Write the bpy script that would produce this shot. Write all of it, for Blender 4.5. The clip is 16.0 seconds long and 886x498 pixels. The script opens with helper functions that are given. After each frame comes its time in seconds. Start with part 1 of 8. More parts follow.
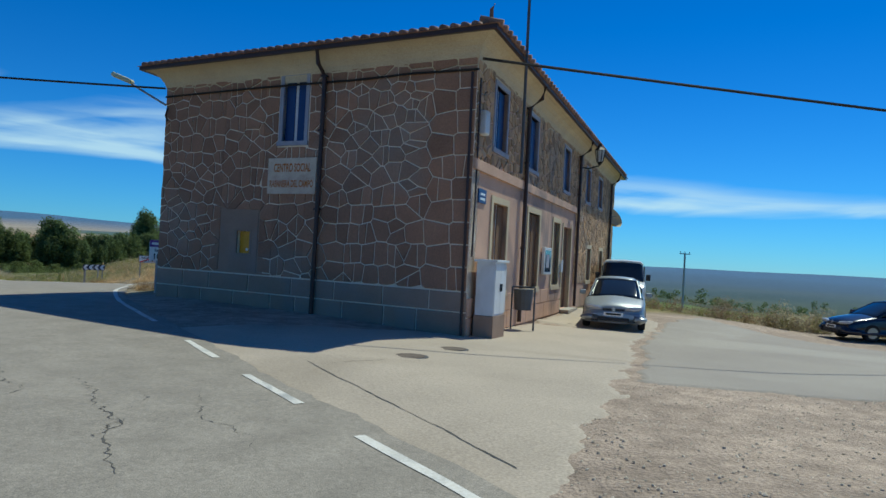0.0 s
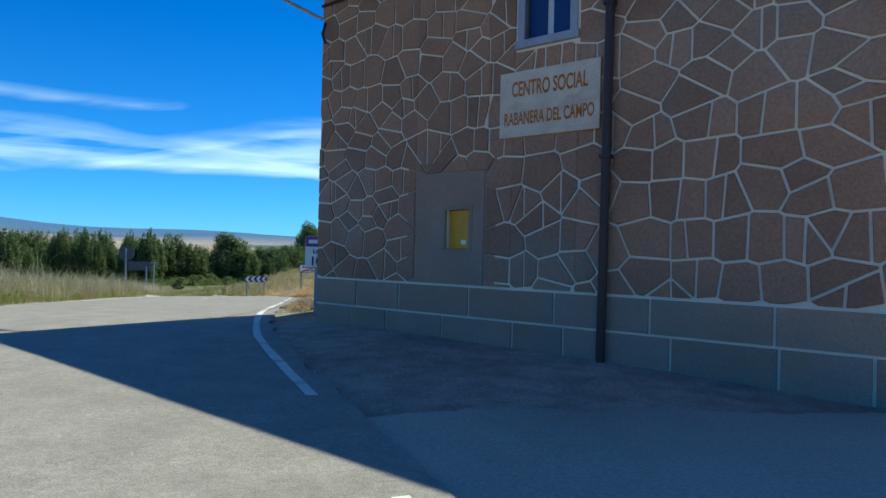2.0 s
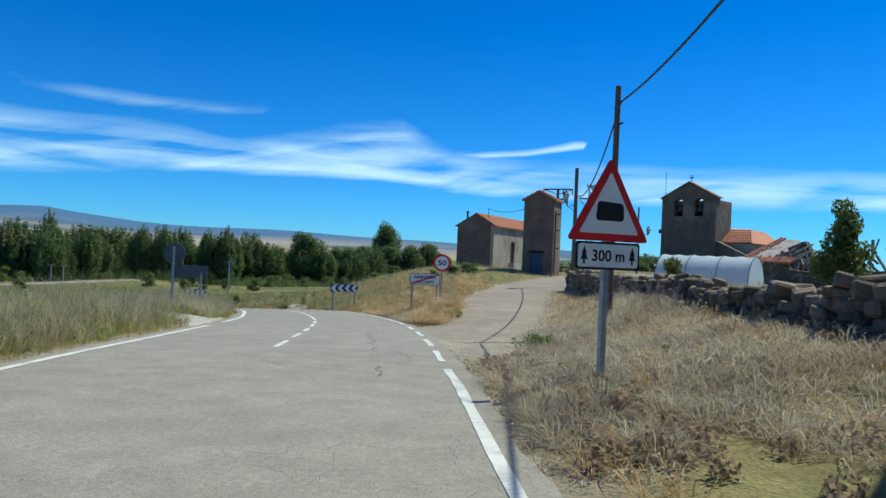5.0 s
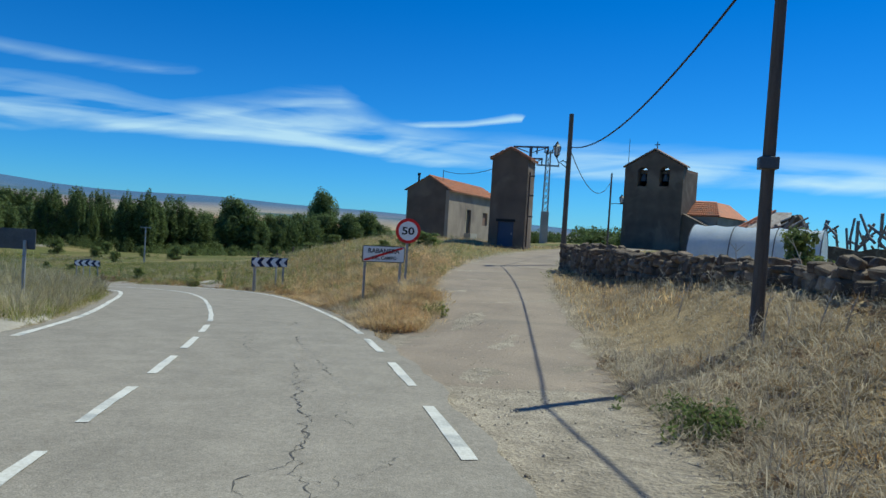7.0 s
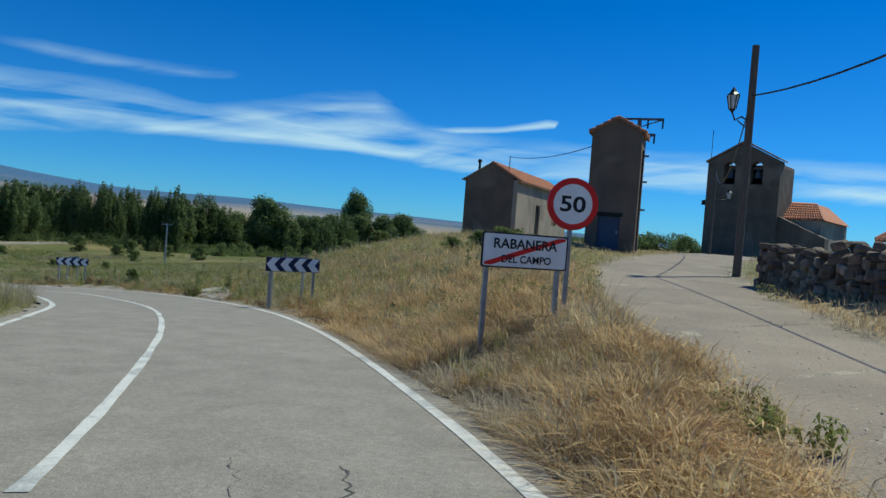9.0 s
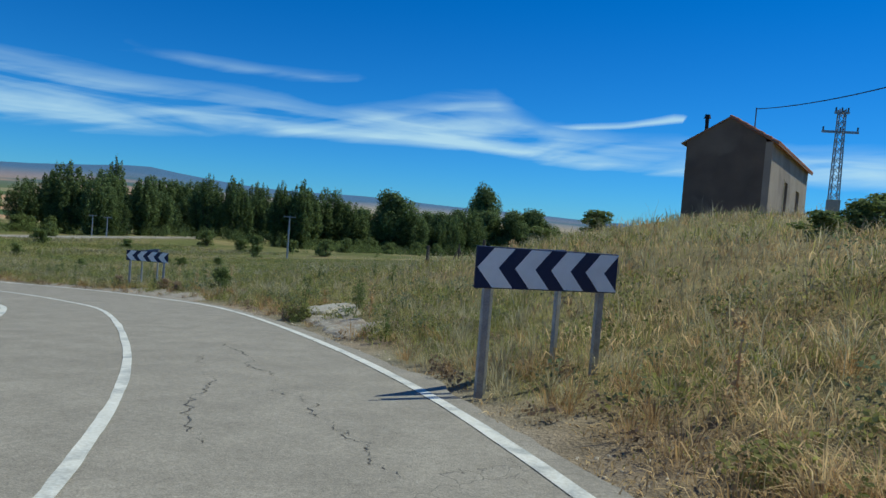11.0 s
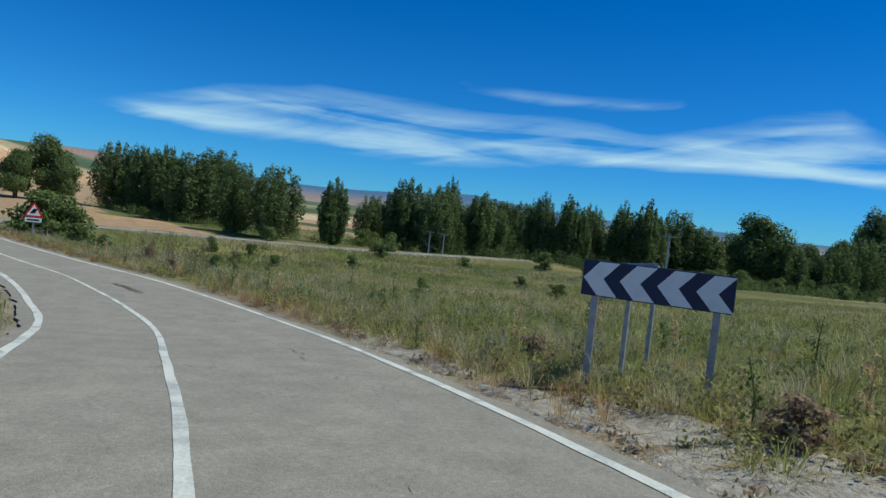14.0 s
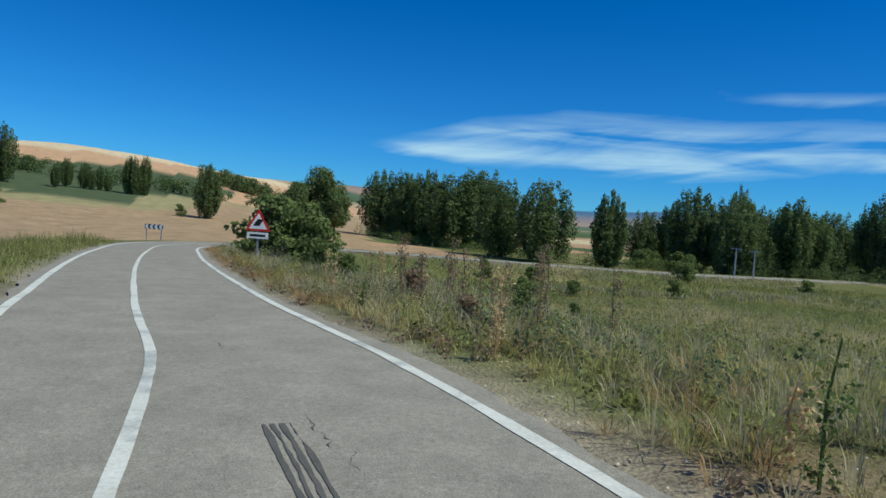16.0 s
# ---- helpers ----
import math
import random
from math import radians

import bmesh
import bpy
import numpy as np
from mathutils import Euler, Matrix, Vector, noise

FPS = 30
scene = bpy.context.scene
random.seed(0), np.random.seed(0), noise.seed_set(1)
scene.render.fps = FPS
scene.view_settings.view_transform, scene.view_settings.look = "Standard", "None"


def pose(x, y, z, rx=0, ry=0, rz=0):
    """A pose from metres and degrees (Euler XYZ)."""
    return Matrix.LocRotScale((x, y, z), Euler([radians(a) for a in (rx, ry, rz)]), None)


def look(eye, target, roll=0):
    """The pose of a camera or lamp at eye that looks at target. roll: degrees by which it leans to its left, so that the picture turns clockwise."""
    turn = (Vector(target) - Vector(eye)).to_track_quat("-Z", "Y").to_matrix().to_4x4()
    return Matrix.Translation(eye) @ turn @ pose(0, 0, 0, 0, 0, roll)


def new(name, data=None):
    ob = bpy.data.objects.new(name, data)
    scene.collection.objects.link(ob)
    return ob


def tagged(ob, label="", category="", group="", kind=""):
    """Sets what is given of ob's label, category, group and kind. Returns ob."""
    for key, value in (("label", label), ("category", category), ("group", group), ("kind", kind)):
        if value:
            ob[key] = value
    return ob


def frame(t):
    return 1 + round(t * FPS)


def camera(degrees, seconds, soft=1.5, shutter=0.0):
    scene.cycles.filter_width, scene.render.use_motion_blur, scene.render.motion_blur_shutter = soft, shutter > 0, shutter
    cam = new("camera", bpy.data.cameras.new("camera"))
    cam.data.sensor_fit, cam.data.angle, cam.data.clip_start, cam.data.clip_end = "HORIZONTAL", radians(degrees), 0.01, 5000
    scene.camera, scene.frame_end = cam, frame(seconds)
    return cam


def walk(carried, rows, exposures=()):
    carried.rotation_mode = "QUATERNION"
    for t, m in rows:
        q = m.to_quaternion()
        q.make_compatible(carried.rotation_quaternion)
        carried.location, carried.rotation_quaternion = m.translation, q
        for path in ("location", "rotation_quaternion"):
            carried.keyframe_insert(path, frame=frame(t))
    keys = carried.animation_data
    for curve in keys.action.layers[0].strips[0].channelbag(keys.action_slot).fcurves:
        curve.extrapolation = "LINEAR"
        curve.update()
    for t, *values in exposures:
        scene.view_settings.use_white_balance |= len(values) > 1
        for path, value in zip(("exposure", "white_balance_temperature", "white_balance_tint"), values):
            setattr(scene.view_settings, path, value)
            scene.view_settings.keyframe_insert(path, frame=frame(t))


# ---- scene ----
cam = camera(64.84, 16.0)
PATH = [
    (0.0, pose(0.292, 0.323, 1.381, 90.53, -3.09, 1.14)),
    (0.5, pose(-0.320, 2.593, 1.311, 90.42, -3.33, 3.77)),
    (1.0, pose(-1.061, 4.535, 1.222, 90.41, -2.97, 6.27)),
    (1.5, pose(-1.836, 6.134, 1.095, 90.66, -2.31, 9.32)),
    (2.0, pose(-2.894, 7.852, 1.082, 90.50, -1.44, 13.41)),
    (2.5, pose(-3.976, 9.446, 1.104, 90.74, -1.09, 18.53)),
    (3.0, pose(-5.108, 11.051, 1.107, 91.22, -1.30, 21.86)),
    (3.2, pose(-5.512, 11.662, 1.092, 91.36, -1.41, 22.72)),
    (5.3, pose(-9.978, 19.228, 1.112, 90.36, -2.76, 17.92)),
    (5.5, pose(-10.338, 19.958, 1.092, 90.29, -2.95, 17.00)),
    (6.0, pose(-11.087, 21.622, 1.072, 89.67, -3.22, 16.04)),
    (6.5, pose(-12.065, 23.797, 1.059, 88.87, -3.60, 15.06)),
    (7.0, pose(-13.079, 26.102, 0.919, 88.35, -3.44, 14.06)),
    (7.5, pose(-14.127, 28.402, 0.792, 88.56, -3.30, 13.23)),
    (8.0, pose(-15.225, 30.708, 0.645, 88.28, -3.74, 13.12)),
    (8.5, pose(-16.462, 33.036, 0.468, 88.42, -4.27, 14.62)),
    (10.8, pose(-24.700, 46.125, -0.490, 88.00, -4.15, 25.20)),
    (11.0, pose(-25.670, 47.202, -0.595, 87.72, -4.49, 26.44)),
    (11.5, pose(-27.957, 49.890, -0.849, 87.78, -5.33, 30.29)),
    (12.0, pose(-30.436, 52.360, -1.101, 87.68, -6.44, 34.69)),
    (12.5, pose(-33.197, 54.628, -1.394, 87.44, -6.82, 39.39)),
    (13.0, pose(-36.306, 56.685, -1.721, 87.20, -7.21, 43.65)),
    (13.5, pose(-39.808, 58.551, -2.068, 87.52, -6.79, 47.33)),
    (14.0, pose(-43.804, 60.126, -2.449, 87.72, -6.26, 51.81)),
    (14.5, pose(-47.706, 61.815, -2.814, 87.54, -5.60, 57.05)),
    (15.0, pose(-51.619, 63.208, -3.142, 87.37, -4.86, 62.24)),
    (15.5, pose(-55.582, 64.133, -3.466, 87.49, -4.13, 67.42)),
    (16.0, pose(-59.637, 64.568, -3.778, 87.85, -4.08, 72.26)),
]
walk(cam, PATH, [(0.0, 0.08, 6050, -9.0), (0.9, 0.12, 6050, -9.0), (1.5, 0.36, 6050, -9.0), (2.0, 0.62, 6050, -9.0), (2.5, 0.82, 6050, -9.0), (3.3, 0.82, 6050, -9.0), (5.5, 0.3, 6050, -9.0), (7.5, 0.16, 6050, -9.0), (8.5, 0.08, 6050, -9.0), (11.0, 0.06, 6050, -9.0), (16.0, 0.08, 6050, -9.0)])

# ---- world, sun ----
SUN = Vector((2.6, 3.2, 6.11)).normalized()
world = bpy.data.worlds.new("sky")
scene.world = world
world.use_nodes = True
wt = world.node_tree
wn, wl = wt.nodes, wt.links
wn.clear()


def wnode(kind, **kw):
    n = wn.new(kind)
    for k, v in kw.items():
        if k == "operation":
            n.operation = v
        elif k == "blend":
            n.blend_type = v
        else:
            n.inputs[int(k[1:])].default_value = v
    return n


def wmath(op, a, b=None, c=None):
    n = wn.new("ShaderNodeMath")
    n.operation = op
    for i, v in enumerate((a, b, c)):
        if v is None:
            continue
        if isinstance(v, (int, float)):
            n.inputs[i].default_value = v
        else:
            wl.new(v, n.inputs[i])
    return n.outputs[0]


sky = wn.new("ShaderNodeTexSky")
sky.sky_type = "NISHITA"
sky.sun_disc = False
sky.sun_elevation = math.asin(SUN.z)
sky.sun_rotation = math.atan2(SUN.x, SUN.y)
sky.altitude = 1000
sky.air_density = 1.0
sky.dust_density = 0.25
sky.ozone_density = 4.0
coord = wn.new("ShaderNodeTexCoord")
sep = wn.new("ShaderNodeSeparateXYZ")
wl.new(coord.outputs["Generated"], sep.inputs[0])
dx, dy, dz = sep.outputs
elev = wmath("ARCSINE", dz)
azim = wmath("ARCTAN2", wmath("MULTIPLY", dx, -1.0), dy)
# deep saturated zenith blue over a paler horizon
tint = wn.new("ShaderNodeMix")
tint.data_type = "RGBA"
tint.blend_type = "MULTIPLY"
tint.inputs[0].default_value = 1.0
wl.new(sky.outputs[0], tint.inputs[6])
# paler towards the horizon, deep blue above
fade_up = wn.new("ShaderNodeMix")
fade_up.data_type = "RGBA"
wl.new(wmath("POWER", wmath("MINIMUM", wmath("MAXIMUM", wmath("DIVIDE", elev, 0.42), 0.0), 1.0), 0.55), fade_up.inputs[0])
fade_up.inputs[6].default_value = (0.28, 0.58, 0.95, 1)
fade_up.inputs[7].default_value = (0.03, 0.37, 0.83, 1)
overhead = wn.new("ShaderNodeMix")
overhead.data_type = "RGBA"
wl.new(wmath("MINIMUM", wmath("MAXIMUM", wmath("DIVIDE", wmath("SUBTRACT", elev, 0.42), 0.5), 0.0), 1.0), overhead.inputs[0])
wl.new(fade_up.outputs[2], overhead.inputs[6])
overhead.inputs[7].default_value = (0.3, 0.5, 0.82, 1)
wl.new(overhead.outputs[2], tint.inputs[7])
# cirrus: a low streaky deck, and wisps sheared upwards above it


def streaks(ku, kv, shear, scale, detail, twist):
    comb = wn.new("ShaderNodeCombineXYZ")
    wl.new(wmath("MULTIPLY", azim, ku), comb.inputs[0])
    wl.new(wmath("MULTIPLY", wmath("ADD", elev, wmath("MULTIPLY", azim, shear)), kv), comb.inputs[1])
    n1 = wn.new("ShaderNodeTexNoise")
    n1.inputs["Scale"].default_value = scale
    n1.inputs["Detail"].default_value = detail
    n1.inputs["Roughness"].default_value = 0.5
    n1.inputs["Distortion"].default_value = twist
    wl.new(comb.outputs[0], n1.inputs["Vector"])
    return n1.outputs[0]


def clamp01(v):
    return wmath("MINIMUM", wmath("MAXIMUM", v, 0.0), 1.0)


def az_curve(pts):
    """A value that follows the bearing: pts of (degrees, degrees of elevation)."""
    r = wn.new("ShaderNodeValToRGB")
    el_ = r.color_ramp.elements
    while len(el_) < len(pts):
        el_.new(0.5)
    for e, (az_, v) in zip(el_, sorted(pts)):
        e.position = (az_ + 60) / 180
        e.color = (v / 20, v / 20, v / 20, 1)
    wl.new(wmath("DIVIDE", wmath("ADD", azim, radians(60)), math.pi), r.inputs[0])
    sp_ = wn.new("ShaderNodeSeparateColor")
    wl.new(r.outputs[0], sp_.inputs[0])
    return wmath("MULTIPLY", sp_.outputs[0], radians(20))


def band(low, high, soft_low, soft_high, jag, noise_out):
    """Cover of a cloud band between two elevation curves, its rims torn by noise."""
    e = wmath("ADD", elev, wmath("MULTIPLY", wmath("SUBTRACT", noise_out, 0.5), radians(jag)))
    return wmath("MULTIPLY", clamp01(wmath("DIVIDE", wmath("SUBTRACT", e, low), radians(soft_low))), clamp01(wmath("DIVIDE", wmath("SUBTRACT", high, e), radians(soft_high))))


long_grain = streaks(2.2, 26.0, -0.03, 1.3, 8, 0.7)
swept_grain = streaks(3.4, 20.0, 0.16, 1.2, 8, 0.9)
deck_low = az_curve([(-60, 4.0), (-21, 4.0), (1, 4.4), (13, 5.0), (23, 5.7), (31, 5.8), (40, 5.6), (53, 4.5), (63, 4.4), (70, 4.7), (79, 5.7), (120, 5.7)])
deck_high = az_curve([(-60, 6.2), (-31, 6.0), (-13, 7.3), (1, 7.7), (10, 8.1), (19, 8.7), (23, 10.9), (26, 10.6), (31, 9.5), (36, 8.7), (41, 9.2), (52, 9.5), (63, 9.7), (70, 8.8), (78, 6.4), (80, 5.7), (120, 5.7)])
deck_cover = band(deck_low, deck_high, 0.7, 1.3, 1.8, swept_grain)
deck = wmath("MULTIPLY", deck_cover, clamp01(wmath("MULTIPLY", wmath("SUBTRACT", wmath("ADD", wmath("MULTIPLY", long_grain, 0.55), wmath("MULTIPLY", swept_grain, 0.45)), 0.38), 4.2)))
high_low = az_curve([(-60, 12), (32, 12), (34, 10.5), (40, 9.9), (50, 10.4), (52, 10.2), (54, 10.6), (56, 12), (120, 12)])
high_top = az_curve([(-60, 11), (32, 10.6), (34, 11.2), (40, 11.2), (47, 11.4), (50, 11.0), (52, 11.7), (54, 11.2), (56, 10.6), (120, 10.6)])
thin = wmath("MULTIPLY", band(high_low, high_top, 0.5, 0.6, 1.0, swept_grain), clamp01(wmath("MULTIPLY", wmath("SUBTRACT", swept_grain, 0.36), 3.0)))
dash_low = az_curve([(-60, 12), (6.5, 12), (8, 8.9), (12, 8.4), (16, 8.0), (19, 8.2), (20, 12), (120, 12)])
dash_top = az_curve([(-60, 9), (7, 9.2), (8.5, 9.7), (12, 9.0), (16, 8.6), (19, 8.2), (20, 8), (120, 8)])
fleck = band(dash_low, dash_top, 0.25, 0.4, 0.6, swept_grain)
cfac = wmath("MINIMUM", wmath("ADD", wmath("MULTIPLY", deck, 0.76), wmath("ADD", wmath("MULTIPLY", thin, 0.32), wmath("MULTIPLY", fleck, 0.7))), 0.85)
mixc = wn.new("ShaderNodeMix")
mixc.data_type = "RGBA"
wl.new(cfac, mixc.inputs[0])
wl.new(tint.outputs[2], mixc.inputs[6])
mixc.inputs[7].default_value = (5.2, 6.4, 7.3, 1)
bgn = wn.new("ShaderNodeBackground")
bgn.inputs[1].default_value = 0.115
wl.new(mixc.outputs[2], bgn.inputs[0])
wout = wn.new("ShaderNodeOutputWorld")
wl.new(bgn.outputs[0], wout.inputs[0])

sun_data = bpy.data.lights.new("sun", "SUN")
sun_data.energy = 3.6
sun_data.angle = radians(0.55)
sun_data.color = (1.0, 0.93, 0.82)
sun = new("sun", sun_data)
sun.matrix_world = look(SUN * 60, (0, 0, 0))

# ---- materials ----
MATS = {}


def mat(name, c1, c2=None, scale=4.0, rough=0.85, bump=0.2, fine=60.0, c3=None, metal=0.0, vary=0.0, spec=0.4, isl=False, stretch=(1, 1, 1), trans=0.0):
    """Two-scale procedural surface: c1 to c2 by broad noise, c3 as stains, grain by fine noise, bump."""
    if name in MATS:
        return MATS[name]
    m = bpy.data.materials.new(name)
    m.use_nodes = True
    nt = m.node_tree
    N, L = nt.nodes, nt.links
    bsdf = N["Principled BSDF"]
    c2 = c2 or tuple(v * 0.75 for v in c1)
    co = N.new("ShaderNodeTexCoord")
    mp = N.new("ShaderNodeMapping")
    mp.inputs["Scale"].default_value = stretch
    L.new(co.outputs["Object"], mp.inputs[0])
    a = N.new("ShaderNodeTexNoise")
    a.inputs["Scale"].default_value = scale
    a.inputs["Detail"].default_value = 5
    L.new(mp.outputs[0], a.inputs["Vector"])
    f = N.new("ShaderNodeTexNoise")
    f.inputs["Scale"].default_value = fine
    f.inputs["Detail"].default_value = 4
    L.new(mp.outputs[0], f.inputs["Vector"])
    r = N.new("ShaderNodeValToRGB")
    r.color_ramp.elements[0].position, r.color_ramp.elements[1].position = 0.32, 0.68
    r.color_ramp.elements[0].color, r.color_ramp.elements[1].color = (*c1, 1), (*c2, 1)
    L.new(a.outputs[0], r.inputs[0])
    last = r.outputs[0]
    if c3:
        s = N.new("ShaderNodeTexNoise")
        s.inputs["Scale"].default_value = scale * 0.37
        s.inputs["Detail"].default_value = 8
        s.inputs["Distortion"].default_value = 0.8
        L.new(mp.outputs[0], s.inputs["Vector"])
        rr = N.new("ShaderNodeValToRGB")
        rr.color_ramp.elements[0].position, rr.color_ramp.elements[1].position = 0.52, 0.66
        L.new(s.outputs[0], rr.inputs[0])
        mx = N.new("ShaderNodeMix")
        mx.data_type = "RGBA"
        L.new(rr.outputs[0], mx.inputs[0])
        L.new(last, mx.inputs[6])
        mx.inputs[7].default_value = (*c3, 1)
        last = mx.outputs[2]
    g = N.new("ShaderNodeMix")
    g.data_type = "RGBA"
    g.blend_type = "OVERLAY"
    g.inputs[0].default_value = 0.45
    L.new(last, g.inputs[6])
    L.new(f.outputs[0], g.inputs[7])
    last = g.outputs[2]
    if vary:
        hs = N.new("ShaderNodeHueSaturation")
        mr = N.new("ShaderNodeMapRange")
        mr.inputs[3].default_value, mr.inputs[4].default_value = 1 - vary, 1 + vary
        if isl:
            gi = N.new("ShaderNodeNewGeometry")
            L.new(gi.outputs["Random Per Island"], mr.inputs[0])
        else:
            oi = N.new("ShaderNodeObjectInfo")
            L.new(oi.outputs["Random"], mr.inputs[0])
        L.new(mr.outputs[0], hs.inputs["Value"])
        L.new(last, hs.inputs["Color"])
        last = hs.outputs[0]
    L.new(last, bsdf.inputs["Base Color"])
    bsdf.inputs["Roughness"].default_value = rough
    bsdf.inputs["Metallic"].default_value = metal
    bsdf.inputs["Specular IOR Level"].default_value = spec
    if trans:
        tr = N.new("ShaderNodeBsdfTranslucent")
        L.new(last, tr.inputs[0])
        ms = N.new("ShaderNodeMixShader")
        ms.inputs[0].default_value = trans
        L.new(bsdf.outputs[0], ms.inputs[1])
        L.new(tr.outputs[0], ms.inputs[2])
        L.new(ms.outputs[0], N["Material Output"].inputs[0])
    if bump:
        b = N.new("ShaderNodeBump")
        b.inputs["Strength"].default_value = bump
        b.inputs["Distance"].default_value = 0.02
        ad = N.new("ShaderNodeMath")
        ad.operation = "ADD"
        L.new(a.outputs[0], ad.inputs[0])
        L.new(f.outputs[0], ad.inputs[1])
        L.new(ad.outputs[0], b.inputs["Height"])
        L.new(b.outputs[0], bsdf.inputs["Normal"])
    MATS[name] = m
    return m


def plain(name, c, rough=0.5, metal=0.0, spec=0.4):
    return mat(name, c, tuple(v * 0.9 for v in c), scale=6, rough=rough, bump=0.03, fine=90, metal=metal, spec=spec)


M_STONE = mat("brown_stone", (0.41, 0.22, 0.13), (0.315, 0.17, 0.102), scale=1.1, fine=30, bump=0.5, c3=(0.34, 0.235, 0.17), vary=0.16)
M_STONE_ISL = mat("brown_stone_pieces", (0.41, 0.22, 0.13), (0.315, 0.17, 0.102), scale=1.1, fine=30, bump=0.5, c3=(0.33, 0.23, 0.165), vary=0.18, isl=True)
M_MORTAR = mat("mortar", (0.95, 0.82, 0.65), (0.87, 0.74, 0.58), scale=3, fine=70, bump=0.3)
M_PLINTH = mat("plinth_render", (0.41, 0.275, 0.19), (0.34, 0.23, 0.16), scale=1.6, fine=60, bump=0.35, c3=(0.34, 0.255, 0.2), vary=0.1)
M_PINK = mat("pink_plaster", (0.66, 0.42, 0.29), (0.58, 0.36, 0.25), scale=1.4, fine=50, bump=0.25, c3=(0.36, 0.25, 0.2))
M_CREAM = mat("cream_paint", (0.68, 0.56, 0.36), (0.6, 0.48, 0.31), scale=1.5, fine=40, bump=0.1)
M_TILE = mat("roof_tile", (0.33, 0.18, 0.12), (0.22, 0.135, 0.1), scale=3, fine=40, bump=0.4, c3=(0.25, 0.2, 0.15), vary=0.25)
M_TILE_OR = mat("orange_roof_tile", (0.6, 0.24, 0.12), (0.48, 0.19, 0.1), scale=3, fine=40, bump=0.4, c3=(0.4, 0.2, 0.13), vary=0.2)
M_PIPE = plain("dark_brown_pipe", (0.055, 0.032, 0.027), 0.45)
M_WHITE = mat("white_paint", (0.76, 0.76, 0.75), (0.68, 0.68, 0.67), scale=2, rough=0.5, bump=0.05, fine=50, c3=(0.58, 0.56, 0.52))
M_BLUE = plain("blue_shutter_paint", (0.015, 0.045, 0.16), 0.4)
M_WOOD = mat("weathered_wood", (0.17, 0.135, 0.105), (0.11, 0.088, 0.07), scale=3, fine=60, bump=0.5, stretch=(6, 6, 0.5))
M_DARK = plain("dark_interior", (0.012, 0.011, 0.011), 0.7)
M_STEEL = mat("galvanised_steel", (0.42, 0.43, 0.44), (0.3, 0.31, 0.33), scale=9, rough=0.5, bump=0.08, metal=0.6, fine=60)
M_DSTEEL = mat("dull_grey_metal", (0.12, 0.125, 0.135), (0.09, 0.095, 0.1), scale=5, rough=0.55, bump=0.05, metal=0.3)
M_RED = plain("sign_red", (0.75, 0.02, 0.018), 0.4)
M_SIGNW = plain("sign_white", (0.96, 0.94, 0.9), 0.4)
M_BLACK = plain("sign_black", (0.012, 0.012, 0.014), 0.45)
M_NAVY = plain("sign_navy", (0.012, 0.022, 0.07), 0.4)
M_CHEVW = plain("sign_reflective_white", (0.92, 0.91, 0.88), 0.4)
M_YELLOW = plain("yellow_enamel", (0.78, 0.40, 0.03), 0.4)
M_ORANGE_TXT = mat("faded_orange_paint", (0.5, 0.13, 0.015), (0.55, 0.2, 0.05), scale=9, bump=0.0)
M_BOARD = mat("weathered_sign_board", (0.78, 0.64, 0.48), (0.66, 0.52, 0.38), scale=3, bump=0.1, c3=(0.55, 0.38, 0.27))
M_DRYSTONE = mat("lichened_fieldstone", (0.20, 0.142, 0.093), (0.115, 0.083, 0.057), scale=4, fine=40, bump=0.7, c3=(0.30, 0.24, 0.17), vary=0.4)
M_DRYSTONE_ISL = mat("lichened_fieldstone_heap", (0.20, 0.142, 0.093), (0.115, 0.083, 0.057), scale=4, fine=40, bump=0.7, c3=(0.30, 0.24, 0.17), vary=0.4, isl=True)
# Old brown render, darkened to hold the shade on gable, tower and church front.
M_OLD_RENDER_SHADE = mat("old_brown_render_shade_tone", (0.20, 0.14, 0.10), (0.135, 0.098, 0.072), scale=0.9, fine=30, bump=0.5, c3=(0.25, 0.185, 0.135))
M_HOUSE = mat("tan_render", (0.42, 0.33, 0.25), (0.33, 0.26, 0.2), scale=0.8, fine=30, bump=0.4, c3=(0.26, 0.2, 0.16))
M_BARK = mat("bark", (0.13, 0.105, 0.08), (0.08, 0.065, 0.05), scale=5, fine=40, bump=0.7, stretch=(4, 4, 0.6))
M_LINE = mat("road_marking_paint", (0.72, 0.68, 0.61), (0.62, 0.585, 0.52), scale=5, fine=35, bump=0.25, c3=(0.42, 0.41, 0.38), rough=0.7)
M_CONC = mat("pale_concrete", (0.47, 0.42, 0.35), (0.39, 0.345, 0.285), scale=0.7, fine=28, bump=0.35, c3=(0.34, 0.295, 0.235))
M_LANE = mat("broken_lane_concrete", (0.34, 0.265, 0.195), (0.25, 0.195, 0.145), scale=0.8, fine=34, bump=0.5, c3=(0.25, 0.2, 0.15))
M_APRON = mat("beige_concrete_apron", (0.46, 0.38, 0.295), (0.40, 0.33, 0.255), scale=0.6, fine=40, bump=0.2, c3=(0.35, 0.285, 0.215))
M_OLDASPH = mat("old_grey_asphalt", (0.34, 0.295, 0.245), (0.29, 0.25, 0.21), scale=0.5, fine=60, bump=0.3, c3=(0.37, 0.325, 0.27))
M_GRAVEL = mat("pale_loose_gravel", (0.44, 0.385, 0.315), (0.25, 0.21, 0.165), scale=9, fine=38, bump=1.0, c3=(0.27, 0.2, 0.14))
M_GLASS = plain("dark_glass", (0.012, 0.016, 0.022), 0.06, spec=0.7)


